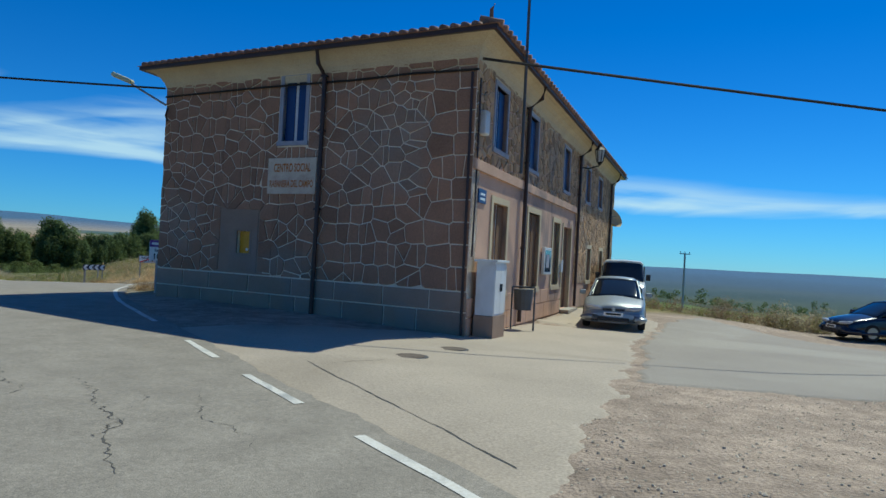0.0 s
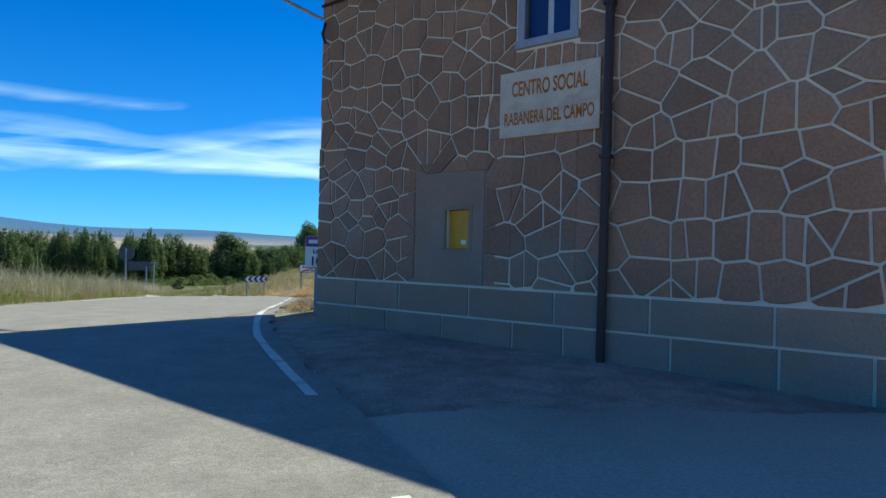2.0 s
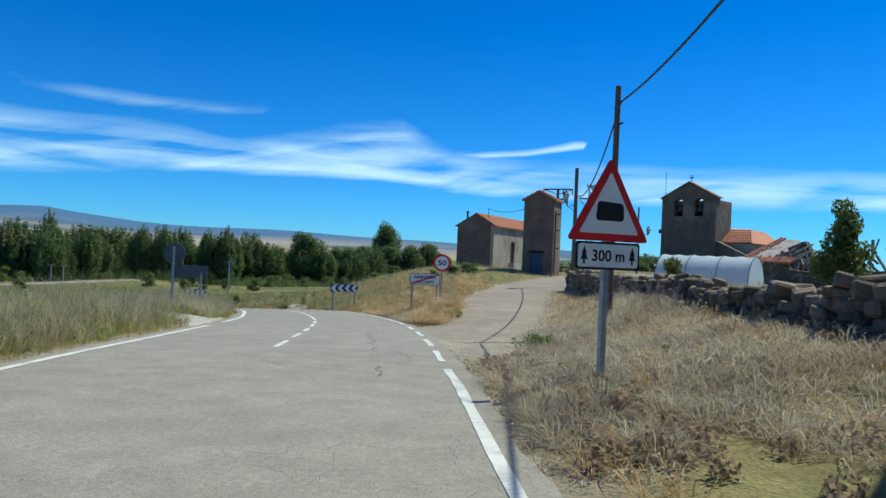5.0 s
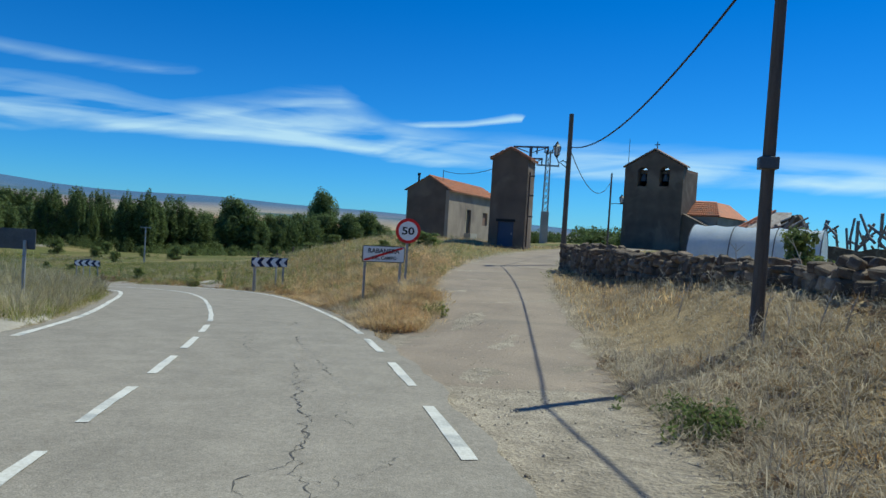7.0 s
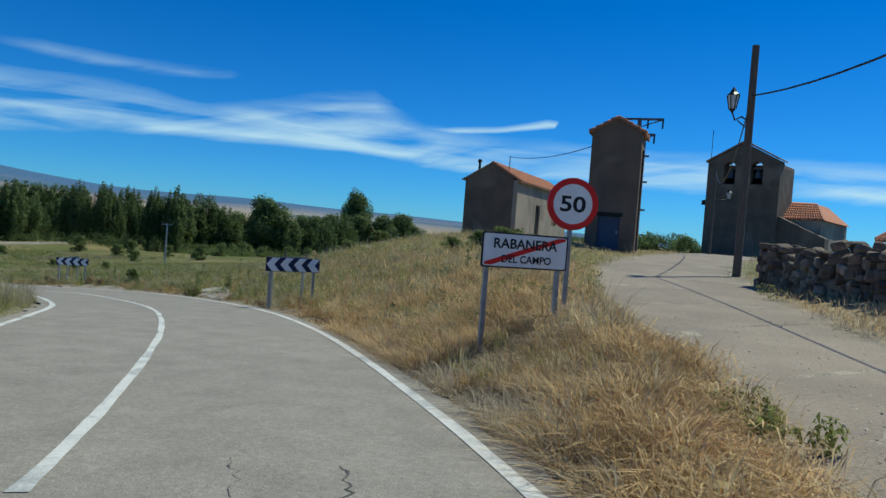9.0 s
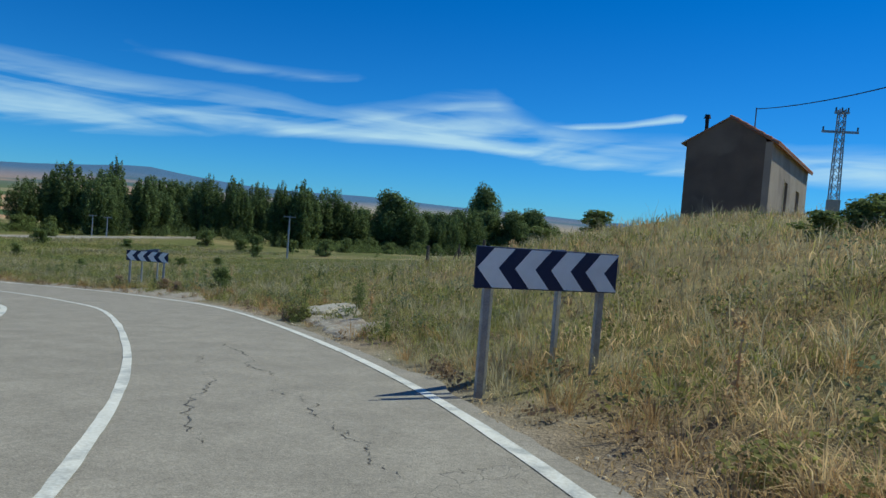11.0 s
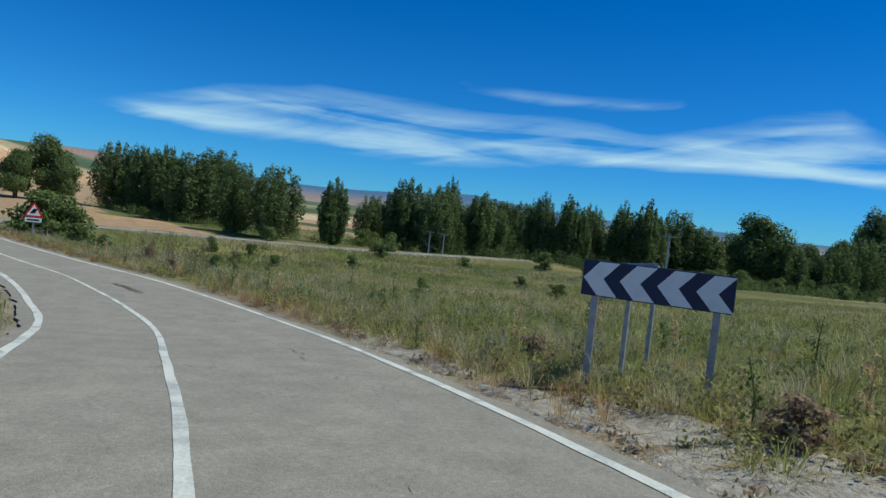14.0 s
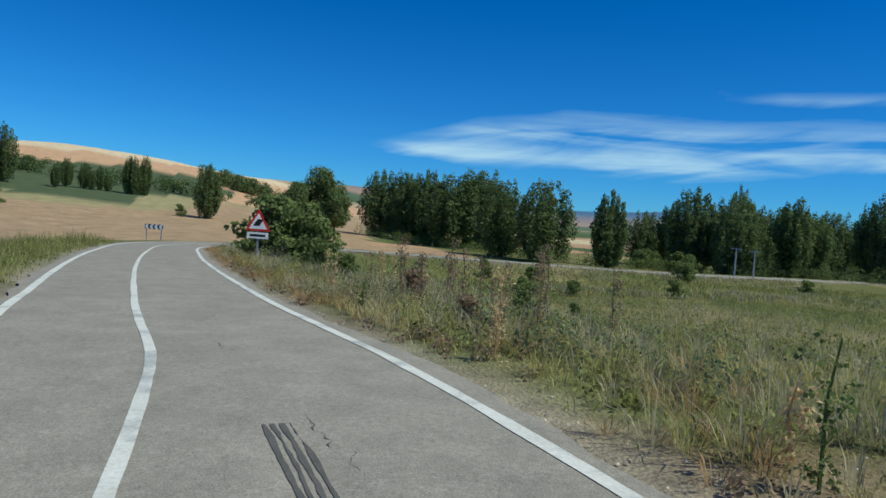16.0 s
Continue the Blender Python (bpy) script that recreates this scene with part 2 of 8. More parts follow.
def leaf_mat(name, c1, c2, vary=0.35, c3=None):
    return mat(name, c1, c2, scale=0.6, fine=6, bump=0.0, rough=0.75, vary=vary, isl=True, trans=0.45, spec=0.15, c3=c3)


M_LEAF = leaf_mat("poplar_leaves", (0.19, 0.24, 0.09), (0.12, 0.16, 0.06), 0.45)
M_LEAF2 = leaf_mat("shrub_leaves", (0.21, 0.255, 0.085), (0.14, 0.175, 0.06))
M_GRASS_S = leaf_mat("grey_straw", (0.55, 0.475, 0.36), (0.36, 0.3, 0.225), 0.4)
M_DEAD = leaf_mat("dead_weeds", (0.40, 0.29, 0.185), (0.27, 0.19, 0.12), 0.4)
M_SAGE = leaf_mat("grey_green_herbs", (0.22, 0.25, 0.15), (0.15, 0.18, 0.09), 0.4)
M_OLIVE = leaf_mat("olive_herbs", (0.25, 0.27, 0.08), (0.33, 0.29, 0.11), 0.45, (0.17, 0.2, 0.06))
M_GRASS_G = leaf_mat("green_grass", (0.27, 0.29, 0.085), (0.37, 0.34, 0.125), 0.4, (0.5, 0.42, 0.17))
M_GRASS_D = leaf_mat("dry_grass", (0.74, 0.55, 0.31), (0.5, 0.35, 0.18), 0.4)
M_GRASS_P = leaf_mat("pale_seeding_grass", (0.55, 0.48, 0.31), (0.37, 0.32, 0.19), 0.35)


# ---- small building kit ----
def mesh_of(name, bm, m=None, smooth=False):
    me = bpy.data.meshes.new(name)
    bm.to_mesh(me)
    bm.free()
    for mm in (m if isinstance(m, (list, tuple)) else [m]):
        if mm:
            me.materials.append(mm)
    if smooth:
        me.shade_smooth()
    return me


def part(name, bm, m, parent, label="", smooth=False):
    ob = new(name, mesh_of(name, bm, m, smooth))
    ob.parent = parent
    return tagged(ob, label) if label else ob


def thing(name, x, y, z, rz=0, label="", category="", group="", kind=""):
    ob = new(name)
    ob.empty_display_size = 0.2
    ob.matrix_basis = pose(x, y, z, 0, 0, rz)
    return tagged(ob, label, category, group, kind)


def add_box(bm, x0, y0, z0, x1, y1, z1, bevel=0.0):
    vs = bmesh.ops.create_cube(bm, size=1.0)["verts"]
    bmesh.ops.scale(bm, verts=vs, vec=(x1 - x0, y1 - y0, z1 - z0))
    bmesh.ops.translate(bm, verts=vs, vec=((x0 + x1) / 2, (y0 + y1) / 2, (z0 + z1) / 2))
    if bevel:
        es = {e for v in vs for e in v.link_edges}
        bmesh.ops.bevel(bm, geom=list(es), offset=bevel, segments=2, affect="EDGES", profile=0.5)
    return vs


def box(x0, y0, z0, x1, y1, z1, bevel=0.0):
    bm = bmesh.new()
    add_box(bm, x0, y0, z0, x1, y1, z1, bevel)
    return bm


def add_tube(bm, pts, radii, seg=10, caps=True):
    """A tube along pts with a radius at each point."""
    if isinstance(radii, (int, float)):
        radii = [radii] * len(pts)
    pts = [Vector(p) for p in pts]
    rings = []
    for i, p in enumerate(pts):
        d = (pts[min(i + 1, len(pts) - 1)] - pts[max(i - 1, 0)]).normalized()
        side = d.cross(Vector((0, 0, 1)) if abs(d.z) < 0.95 else Vector((1, 0, 0))).normalized()
        up = side.cross(d)
        rings.append([bm.verts.new(p + (side * math.cos(a) + up * math.sin(a)) * radii[i])
                      for a in (2 * math.pi * k / seg for k in range(seg))])
    for r0, r1 in zip(rings, rings[1:]):
        for k in range(seg):
            bm.faces.new((r0[k], r0[(k + 1) % seg], r1[(k + 1) % seg], r1[k]))
    if caps:
        bm.faces.new(rings[0][::-1])
        bm.faces.new(rings[-1])


def tube(pts, radii, seg=10):
    bm = bmesh.new()
    add_tube(bm, pts, radii, seg)
    bmesh.ops.recalc_face_normals(bm, faces=bm.faces)
    return bm


def add_prism(bm, poly, y0, y1):
    """A closed outline in x, z pushed from y0 to y1."""
    a = [bm.verts.new((x, y0, z)) for x, z in poly]
    b = [bm.verts.new((x, y1, z)) for x, z in poly]
    n = len(poly)
    bm.faces.new(a)
    bm.faces.new(b[::-1])
    for i in range(n):
        bm.faces.new((a[i], b[i], b[(i + 1) % n], a[(i + 1) % n]))
    bmesh.ops.recalc_face_normals(bm, faces=bm.faces)


def prism(poly, y0, y1):
    bm = bmesh.new()
    add_prism(bm, poly, y0, y1)
    return bm


def round_poly(cx, cz, r, n=40):
    return [(cx + r * math.cos(2 * math.pi * k / n), cz + r * math.sin(2 * math.pi * k / n)) for k in range(n)]


def rounded_poly(pts, r, n=6):
    """Rounds the corners of a convex outline."""
    out = []
    m = len(pts)
    for i in range(m):
        p, a, b = Vector(pts[i]), Vector(pts[i - 1]), Vector(pts[(i + 1) % m])
        u, v = (a - p).normalized(), (b - p).normalized()
        for k in range(n + 1):
            t = k / n
            q0, q1 = p + u * r, p + v * r
            out.append(tuple((1 - t) ** 2 * q0 + 2 * t * (1 - t) * p + t * t * q1))
    return out


def letters(body, height, m, parent, x, y, z, name="lettering", width=None, label=""):
    """Upright lettering that faces -y, centred at x, with its middle at z."""
    cu = bpy.data.curves.new("letters", "FONT")
    cu.body = body
    cu.size = 1.0
    cu.extrude = 0.0
    cu.offset = 0.022
    cu.align_x, cu.align_y = "CENTER", "CENTER"
    tmp = new("letters_tmp", cu)
    me = bpy.data.meshes.new_from_object(tmp.evaluated_get(bpy.context.evaluated_depsgraph_get()))
    bpy.data.objects.remove(tmp)
    co = np.empty(len(me.vertices) * 3)
    me.vertices.foreach_get("co", co)
    co = co.reshape(-1, 3)
    lo, hi = co.min(0), co.max(0)
    s = height / (hi[1] - lo[1])
    sx = width / (hi[0] - lo[0]) if width else s
    mid = (lo + hi) / 2
    out = np.stack([(co[:, 0] - mid[0]) * sx, np.zeros(len(co)), (co[:, 1] - mid[1]) * s], -1)
    me.vertices.foreach_set("co", out.astype(np.float32).ravel())
    me.materials.clear()
    me.materials.append(m)
    me.update()
    ob = new(name, me)
    ob.parent = parent
    ob.location = (x, y, z)
    return tagged(ob, label) if label else ob


def smooth01(t):
    t = np.clip(t, 0.0, 1.0)
    return t * t * (3 - 2 * t)

# ---- the line of the road ----
# right edge line of the road, metres: x, y, height
EDGE = [(12, -18, .2), (7.6, -9, .1), (3.1, 0, -.05), (0, 5.1, -.17), (-2.7, 9.4, -.2), (-5, 13, -.17), (-7.2, 16.4, -.12), (-9.3, 20.2, -.15),
        (-11.9, 26, -.4), (-14, 31, -.65), (-16.3, 36, -.95), (-19.2, 41.3, -1.3), (-24.1, 48.3, -1.8), (-29.6, 54.3, -2.4),
        (-37.6, 60.4, -3.2), (-43.5, 63.25, -3.75), (-50.6, 65.3, -4.35), (-57.5, 66.6, -4.9), (-65, 66.45, -5.12), (-73, 65.3, -5.3),
        (-88, 64.0, -5.7), (-101.5, 64, -6.1), (-111, 68, -6.4), (-117, 77, -6.7), (-122, 92, -7.2), (-130, 120, -8), (-142, 165, -8.5)]


def spline(pts, step):
    """Catmull-Rom curve through pts, resampled at even steps."""
    p = np.array(pts, float)
    q = np.vstack([2 * p[0] - p[1], p, 2 * p[-1] - p[-2]])
    out = []
    for i in range(1, len(q) - 2):
        t = np.linspace(0, 1, 24, endpoint=False)[:, None]
        a, b, c, d = q[i - 1:i + 3]
        out.append(0.5 * (2 * b + (c - a) * t + (2 * a - 5 * b + 4 * c - d) * t ** 2 + (3 * b - a - 3 * c + d) * t ** 3))
    out = np.vstack(out + [p[-1:]])
    s = np.r_[0, np.cumsum(np.linalg.norm(np.diff(out, axis=0), axis=1))]
    n = np.arange(0, s[-1], step)
    return np.stack([np.interp(n, s, out[:, k]) for k in range(p.shape[1])], -1)


STEP = 0.5
RE = spline(EDGE, STEP)
# fine shift of the edge line to the left, by distance along it
_t = np.gradient(RE[:, :2], axis=0)
_t /= np.linalg.norm(_t, axis=1)[:, None]
RE[:, :2] += np.stack([-_t[:, 1], _t[:, 0]], -1) * np.interp(np.arange(len(RE)) * STEP, [0, 26, 31, 36, 40, 45, 50, 58, 65, 95, 101, 106, 112, 122, 135, 160], [-.2, -.25, -.08, .05, .2, .12, .0, .1, .15, .18, .16, .04, .0, .05, .12, .0])[:, None]
TANG = np.gradient(RE[:, :2], axis=0)
TANG /= np.linalg.norm(TANG, axis=1)[:, None]
LEFT = np.stack([-TANG[:, 1], TANG[:, 0]], -1)


RS = np.arange(len(RE)) * STEP
LANE = np.interp(RE[:, 0], [-83, -72, -67, -63, -58, -52, -48, -40, -25, -14, 20], [1.95, 2.0, 2.15, 2.4, 2.6, 2.8, 2.85, 2.9, 2.72, 2.75, 2.9])
FULL = np.interp(RE[:, 0], [-96, -72, -67, -60, -50, -40, -28, -22, -14, 20], [3.8, 3.5, 3.7, 4.25, 4.55, 4.75, 4.95, 5.2, 5.2, 5.6])


def lane_w(s):
    return np.interp(s, RS, LANE)


def full_w(s):
    return np.interp(s, RS, FULL)


def station(x, y):
    """Distance along the road of the point of the edge line nearest to (x, y)."""
    return float(np.argmin((RE[:, 0] - x) ** 2 + (RE[:, 1] - y) ** 2)) * STEP


def on_road(s, off, up=0.0):
    """A point at station s, off metres to the left of the right edge line."""
    i = np.clip(np.asarray(s) / STEP, 0, len(RE) - 1.001)
    k = i.astype(int)
    f = (i - k)[..., None]
    p = RE[k] * (1 - f) + RE[k + 1] * f
    n = LEFT[k] * (1 - f) + LEFT[k + 1] * f
    return np.concatenate([p[..., :2] + n * np.asarray(off)[..., None], p[..., 2:] + up], -1)


def side_of_road(x, y):
    """For arrays: signed distance to the left of the right edge line, height of the road and station there."""
    x, y = np.asarray(x, float).ravel(), np.asarray(y, float).ravel()
    d, z, s = np.empty(len(x)), np.empty(len(x)), np.empty(len(x))
    for a in range(0, len(x), 4000):
        b = slice(a, a + 4000)
        dx, dy = x[b, None] - RE[None, :, 0], y[b, None] - RE[None, :, 1]
        k = np.argmin(dx * dx + dy * dy, 1)
        r = np.arange(len(k))
        lat = dx[r, k] * LEFT[k, 0] + dy[r, k] * LEFT[k, 1]
        far = np.hypot(dx[r, k], dy[r, k])
        d[b] = np.where(np.abs(lat) > 0.5 * far, lat, np.sign(lat) * far)
        z[b], s[b] = RE[k, 2], k * STEP
    return d, z, s


LANE_PTS = [(-13.9, 30.5, -.62), (-14.9, 36, -.85), (-15.5, 40, -.9), (-16.2, 44.5, -.8), (-17.1, 50, -.6), (-17.3, 57, -.35), (-16.6, 65, -.1), (-14.5, 76, .1), (-12, 90, .2)]
LANE_C = spline(LANE_PTS, 0.5)


def lane_dist(x, y):
    x, y = np.asarray(x, float).ravel(), np.asarray(y, float).ravel()
    d, z = np.empty(len(x)), np.empty(len(x))
    for a in range(0, len(x), 8000):
        b = slice(a, a + 8000)
        q = (x[b, None] - LANE_C[None, :, 0]) ** 2 + (y[b, None] - LANE_C[None, :, 1]) ** 2
        k = np.argmin(q, 1)
        d[b], z[b] = np.sqrt(q[np.arange(len(k)), k]), LANE_C[k, 2]
    return d, z


def lumps(x, y, size, amp, seed=0.0):
    """Cheap smooth unevenness from a few sine waves."""
    out = np.zeros_like(x, dtype=float)
    for k in range(5):
        a = 1.3 + 2.4 * k + seed
        f = 2 * math.pi / size * (0.7 + 0.37 * k)
        out += np.sin((x * math.cos(a) + y * math.sin(a)) * f + 1.7 * k + seed) / (1 + 0.6 * k)
    return out * amp * 0.5


def open_land(x, y):
    """Height of the land apart from the road: a village rise, a valley to the west, hills round it."""
    u = np.maximum(0.0, -x - 22.0)
    z = -0.1 - 10.6 * (1 - np.exp(-u / 60.0))
    z = z - 0.15 * smooth01((25 - y) / 12) + 0.55 * np.exp(-((x + 6) ** 2 + (y - 36) ** 2) / 60.0)
    z = z + 1.25 * np.exp(-(((x + 28.5) / 6) ** 2 + ((y - 70) / 7) ** 2))
    z = z - 14 * smooth01((x - 16) / 160) - 12 * smooth01((-y - 30) / 250) * smooth01((60 - x) / 60)
    z = z - 4.0 * smooth01((y - 125) / 200) - 3.6 * smooth01((x - 3 + 0.1 * (y - 30)) / 9) * smooth01((y - 33) / 55)
    z = z + 52 * smooth01((-x - 75) / 720) * smooth01((190 - y) / 230)
    z = z - 0.35 * smooth01((y - 12) / 10) * smooth01((x + 1) / 4) * smooth01((60 - y) / 25) - 0.4 * smooth01((x - 8) / 6) * smooth01((y - 15) / 10)
    r = np.hypot(x + 30, y - 45)
    az = np.degrees(np.arctan2(-(x + 30), y - 45))
    el = np.interp(az, [-180, -60, -23, 0, 20, 31, 40, 46, 50, 55, 62, 74, 86, 99, 110, 140, 180], [0, -0.1, 0.0, 0.4, 1.1, 1.4, 1.3, 1.6, 2.1, 1.7, 1.4, 2.1, 2.45, 2.4, 2.35, 1.0, 0])
    ring = 3600 * np.tan(np.radians(el)) + lumps(x, y, 1500, 9, 2.0)
    near_hill = np.clip((az - 70) / 16, 0, 1) * np.clip((130 - az) / 20, 0, 1)
    ring = ring * (1 - near_hill) + near_hill * 760 * np.tan(np.radians(el))
    w = smooth01((r - 260) / (3300 - 2640 * near_hill)) ** 1.25
    z = z * (1 - w) + ring * w
    z = z - np.maximum(0, r - 3700) * 0.05
    return z + lumps(x, y, 37, 0.35) * smooth01((r - 70) / 60) + lumps(x, y, 9, 0.07, 1.0)


WALL_LINE = spline([(-14.95, 54.6, 0.02), (-12.7, 47, 0.1), (-10.7, 40, 0.16), (-9.7, 36, 0.2), (-8.9, 33, 0.2), (-7.9, 30, 0.25), (-6.6, 27.5, 0.3), (-4.0, 25.4, 0.25)], 0.5)


def bank(x, y):
    """Rise of the bank that carries the dry-stone wall: steep towards the lane, level behind."""
    out = np.zeros(len(x))
    near = np.nonzero((x > -20) & (x < 10) & (y > 18) & (y < 64))[0]
    if len(near):
        q = (x[near, None] - WALL_LINE[None, :, 0]) ** 2 + (y[near, None] - WALL_LINE[None, :, 1]) ** 2
        k = np.argmin(q, 1)
        t = np.gradient(WALL_LINE[:, :2], axis=0)[k]
        side = t[:, 0] * (y[near] - WALL_LINE[k, 1]) - t[:, 1] * (x[near] - WALL_LINE[k, 0])
        d = np.sqrt(q[np.arange(len(k)), k])
        out[near] = WALL_LINE[k, 2] * np.where(side < 0, 1 - smooth01((d - 0.5) / 3.6), 1 - smooth01((d - 3) / 9))
    return out


def land(x, y):
    """Height of the ground, for arrays."""
    x, y = np.asarray(x, float), np.asarray(y, float)
    shape = x.shape
    x, y = x.ravel(), y.ravel()
    z = open_land(x, y)
    d, zr, s = side_of_road(x, y)
    out = np.where(d < 0, -d, d - full_w(s))
    fade = np.where(d < 0, 7.0, 9.0) * np.where(s > 118, 1.6, 1.0)
    w = smooth01((out - 0.25) / fade)
    verge = zr - 0.035 + 0.10 * smooth01((out - 0.3) / 1.5)
    z = np.where(out < 0.2, zr - 0.07, verge * (1 - w) + z * w)
    ld, lz = lane_dist(x, y)
    lw = smooth01((ld - 2.0) / 3.0)
    by_road = smooth01((out - 0.2) / 2.6)
    lz = (zr - 0.02) * (1 - by_road) + lz * by_road
    z = np.where((out > 0.2), np.where(ld < 2.0, lz - 0.05, (lz - 0.03) * (1 - lw) + z * lw), z)
    z = z + 0.3 * np.exp(-(((x + 17.35) / 0.95) ** 2 + ((y - 42.0) / 3.0) ** 2)) * smooth01((ld - 1.6) / .7) * smooth01((out - 0.2) / .8)
    z = z + bank(x, y) * smooth01((ld - 1.9) / 1.4) * smooth01((out - 0.6) / 1.6)
    return z.reshape(shape)


def height(x, y):
    return float(land(np.array([x]), np.array([y]))[0])


# ---- ground ----
def axis(lo, hi, step, end, grow):
    a = list(np.arange(lo, hi, step))
    d, v = step, hi
    while v < end:
        a.append(v)
        d *= grow
        v += d
    d, v = step, lo
    while v > -end:
        d *= grow
        v -= d
        a.insert(0, v)
    return np.array(a)


gx, gy = axis(-100, 22, 0.6, 4300, 1.075), axis(-8, 96, 0.6, 4300, 1.075)
X, Y = np.meshgrid(gx, gy)
Z = land(X, Y)
nx, ny = len(gx), len(gy)
idx = np.arange(nx * ny).reshape(ny, nx)
quads = np.stack([idx[:-1, :-1], idx[:-1, 1:], idx[1:, 1:], idx[1:, :-1]], -1).reshape(-1, 4)


def grid_mesh(name, co, faces):
    me = bpy.data.meshes.new(name)
    me.vertices.add(len(co))
    me.vertices.foreach_set("co", co.astype(np.float32).ravel())
    k = faces.shape[1]
    me.loops.add(len(faces) * k)
    me.loops.foreach_set("vertex_index", faces.astype(np.int32).ravel())
    me.polygons.add(len(faces))
    me.polygons.foreach_set("loop_start", (np.arange(len(faces)) * k).astype(np.int32))
    me.update(calc_edges=True)
    return me


gme = grid_mesh("ground", np.stack([X.ravel(), Y.ravel(), Z.ravel()], -1), quads)
gme.shade_smooth()


def dry_share(x, y):
    """Share of straw-dry growth: the banks by the lane and under the place sign are dry, meadows are greener."""
    x, y = np.asarray(x, float), np.asarray(y, float)
    a = np.exp(-(((x + 12.5) / 7.5) ** 2 + ((y - 34) / 13) ** 2)) * 1.5
    b = np.exp(-(((x + 19.0) / 4.0) ** 2 + ((y - 47) / 8) ** 2)) * 1.5
    c = 0.6 * np.exp(-(((x + 24) / 9) ** 2 + ((y - 64) / 9) ** 2))
    d = 0.22 + lumps(x, y, 23, 0.45, 4.0) + lumps(x, y, 6, 0.2, 6.0)
    return np.clip(a + b + c + d * 0.8, 0, 1)


def land_cover():
    x, y = X.ravel(), Y.ravel()
    n = len(x)
    d, zr, s = side_of_road(x, y)
    out = np.where(d < 0, -d, d - full_w(s))
    green, dry = np.array([0.13, 0.135, 0.043]), np.array([0.36, 0.26, 0.135])
    soil, gravel = np.array([0.33, 0.25, 0.17]), np.array([0.34, 0.285, 0.22])
    k = dry_share(x, y)[:, None]
    c = green * (1 - k) + dry * k
    # fields: strips of ploughed red soil, stubble and crop, turned against each other by district
    r = np.hypot(x + 30, y - 45)
    az = np.degrees(np.arctan2(-(x + 30), y - 45))
    pal = np.array([[0.42, 0.25, 0.14], [0.50, 0.37, 0.21], [0.46, 0.28, 0.16], [0.12, 0.14, 0.05], [0.55, 0.44, 0.27], [0.08, 0.11, 0.04], [0.40, 0.30, 0.18]])
    rng = np.random.RandomState(5)
    pu, pv = rng.uniform(-180, 180, 900), rng.uniform(math.log(90), math.log(4500), 900)
    ps = rng.randint(0, 7, 900)
    f = np.empty((n, 3))
    lr = np.log(np.maximum(r, 60))
    for q in range(0, n, 4000):
        w = slice(q, q + 4000)
        da = (np.abs(az[w, None] - pu[None]) + 4 * np.abs(np.sin(lr[w, None] * 3))) / 24
        db = (lr[w, None] - pv[None]) / 0.34
        f[w] = pal[ps[np.argmin(da * da + db * db, 1)]]
    west = smooth01((-x - 118 - 0.25 * y) / 6) * (y < 105) * (r < 420)
    fw = np.clip(np.maximum(smooth01((r - 260) / 40), west), 0, 1)[:, None]
    near_red = ((x < -112) & (x > -190) & (y < 105))[:, None]
    f = np.where(near_red, np.array([0.39, 0.255, 0.15]), f)
    c = c * (1 - fw) + f * fw
    # the hill beyond the bend: plough below, scrub, red earth and stubble on the crest
    zz = Z.ravel()
    rh, ah = np.hypot(x + 60, y - 64), np.degrees(np.arctan2(-(x + 60), y - 64))
    wob = zz + lumps(x, y, 90, 1.6, 8.0)
    hill = np.select([wob < -4.6, wob < -2.6, (wob < 12) & (ah > 90 + lumps(x, y, 60, 2.0, 3.0)), wob < 22], [np.array([[0.38, 0.255, 0.15]]).repeat(n, 0).T, np.array([[0.33, 0.28, 0.14]]).repeat(n, 0).T, np.array([[0.085, 0.105, 0.05]]).repeat(n, 0).T, np.array([[0.53, 0.32, 0.185]]).repeat(n, 0).T], np.array([[0.64, 0.5, 0.32]]).repeat(n, 0).T).T
    hm = ((ah > 78) & (ah < 128) & (x < -128) & (rh < 900))[:, None]
    c = np.where(hm, hill, c)
    # east of the village: a green field, then a dark plain of woods, blue haze painted in further off
    ea = (smooth01((x - 6) / 10) * smooth01((r - 50) / 30))[:, None]
    strips = np.clip(.5 + lumps(x * .35, y, 130, .8, 2.0), 0, 1)[:, None]
    c = c * (1 - ea) + (np.array([0.05, 0.075, 0.05]) * strips + np.array([0.1, 0.115, 0.06]) * (1 - strips)) * ea
    east_haze = ea * smooth01((r - 220) / 1100)[:, None]
    c = c * (1 - east_haze) + np.array([0.07, 0.115, 0.17]) * east_haze
    gf = ((x > 8) & (x < 42) & (y > 52) & (y < 120) & (x > y * .2) & (x < y * .42))[:, None]
    c = np.where(gf, np.array([0.14, 0.2, 0.06]), c)
    # far off: blue distance haze painted into the colour of plain and hills
    far_haze = (smooth01((r - 900) / 1700) * (1 - hm[:, 0]))[:, None]
    c = c * (1 - far_haze) + np.array([0.08, 0.15, 0.25]) * far_haze
    # gravel shoulder
    g = (1 - smooth01((out - 0.25) / 0.7))[:, None] * (r < 200)[:, None]
    c = c * (1 - g) + gravel * 0.9 * g
    # bare brown soil between the shoulder and the grass
    b = np.exp(-((out - 1.1) / 0.8) ** 2) * np.clip(0.45 + lumps(x, y, 5.0, 0.9, 7.0), 0, 1) * (s > 55) * (d < 0)
    c = c * (1 - b[:, None]) + np.array([0.25, 0.175, 0.11]) * b[:, None]
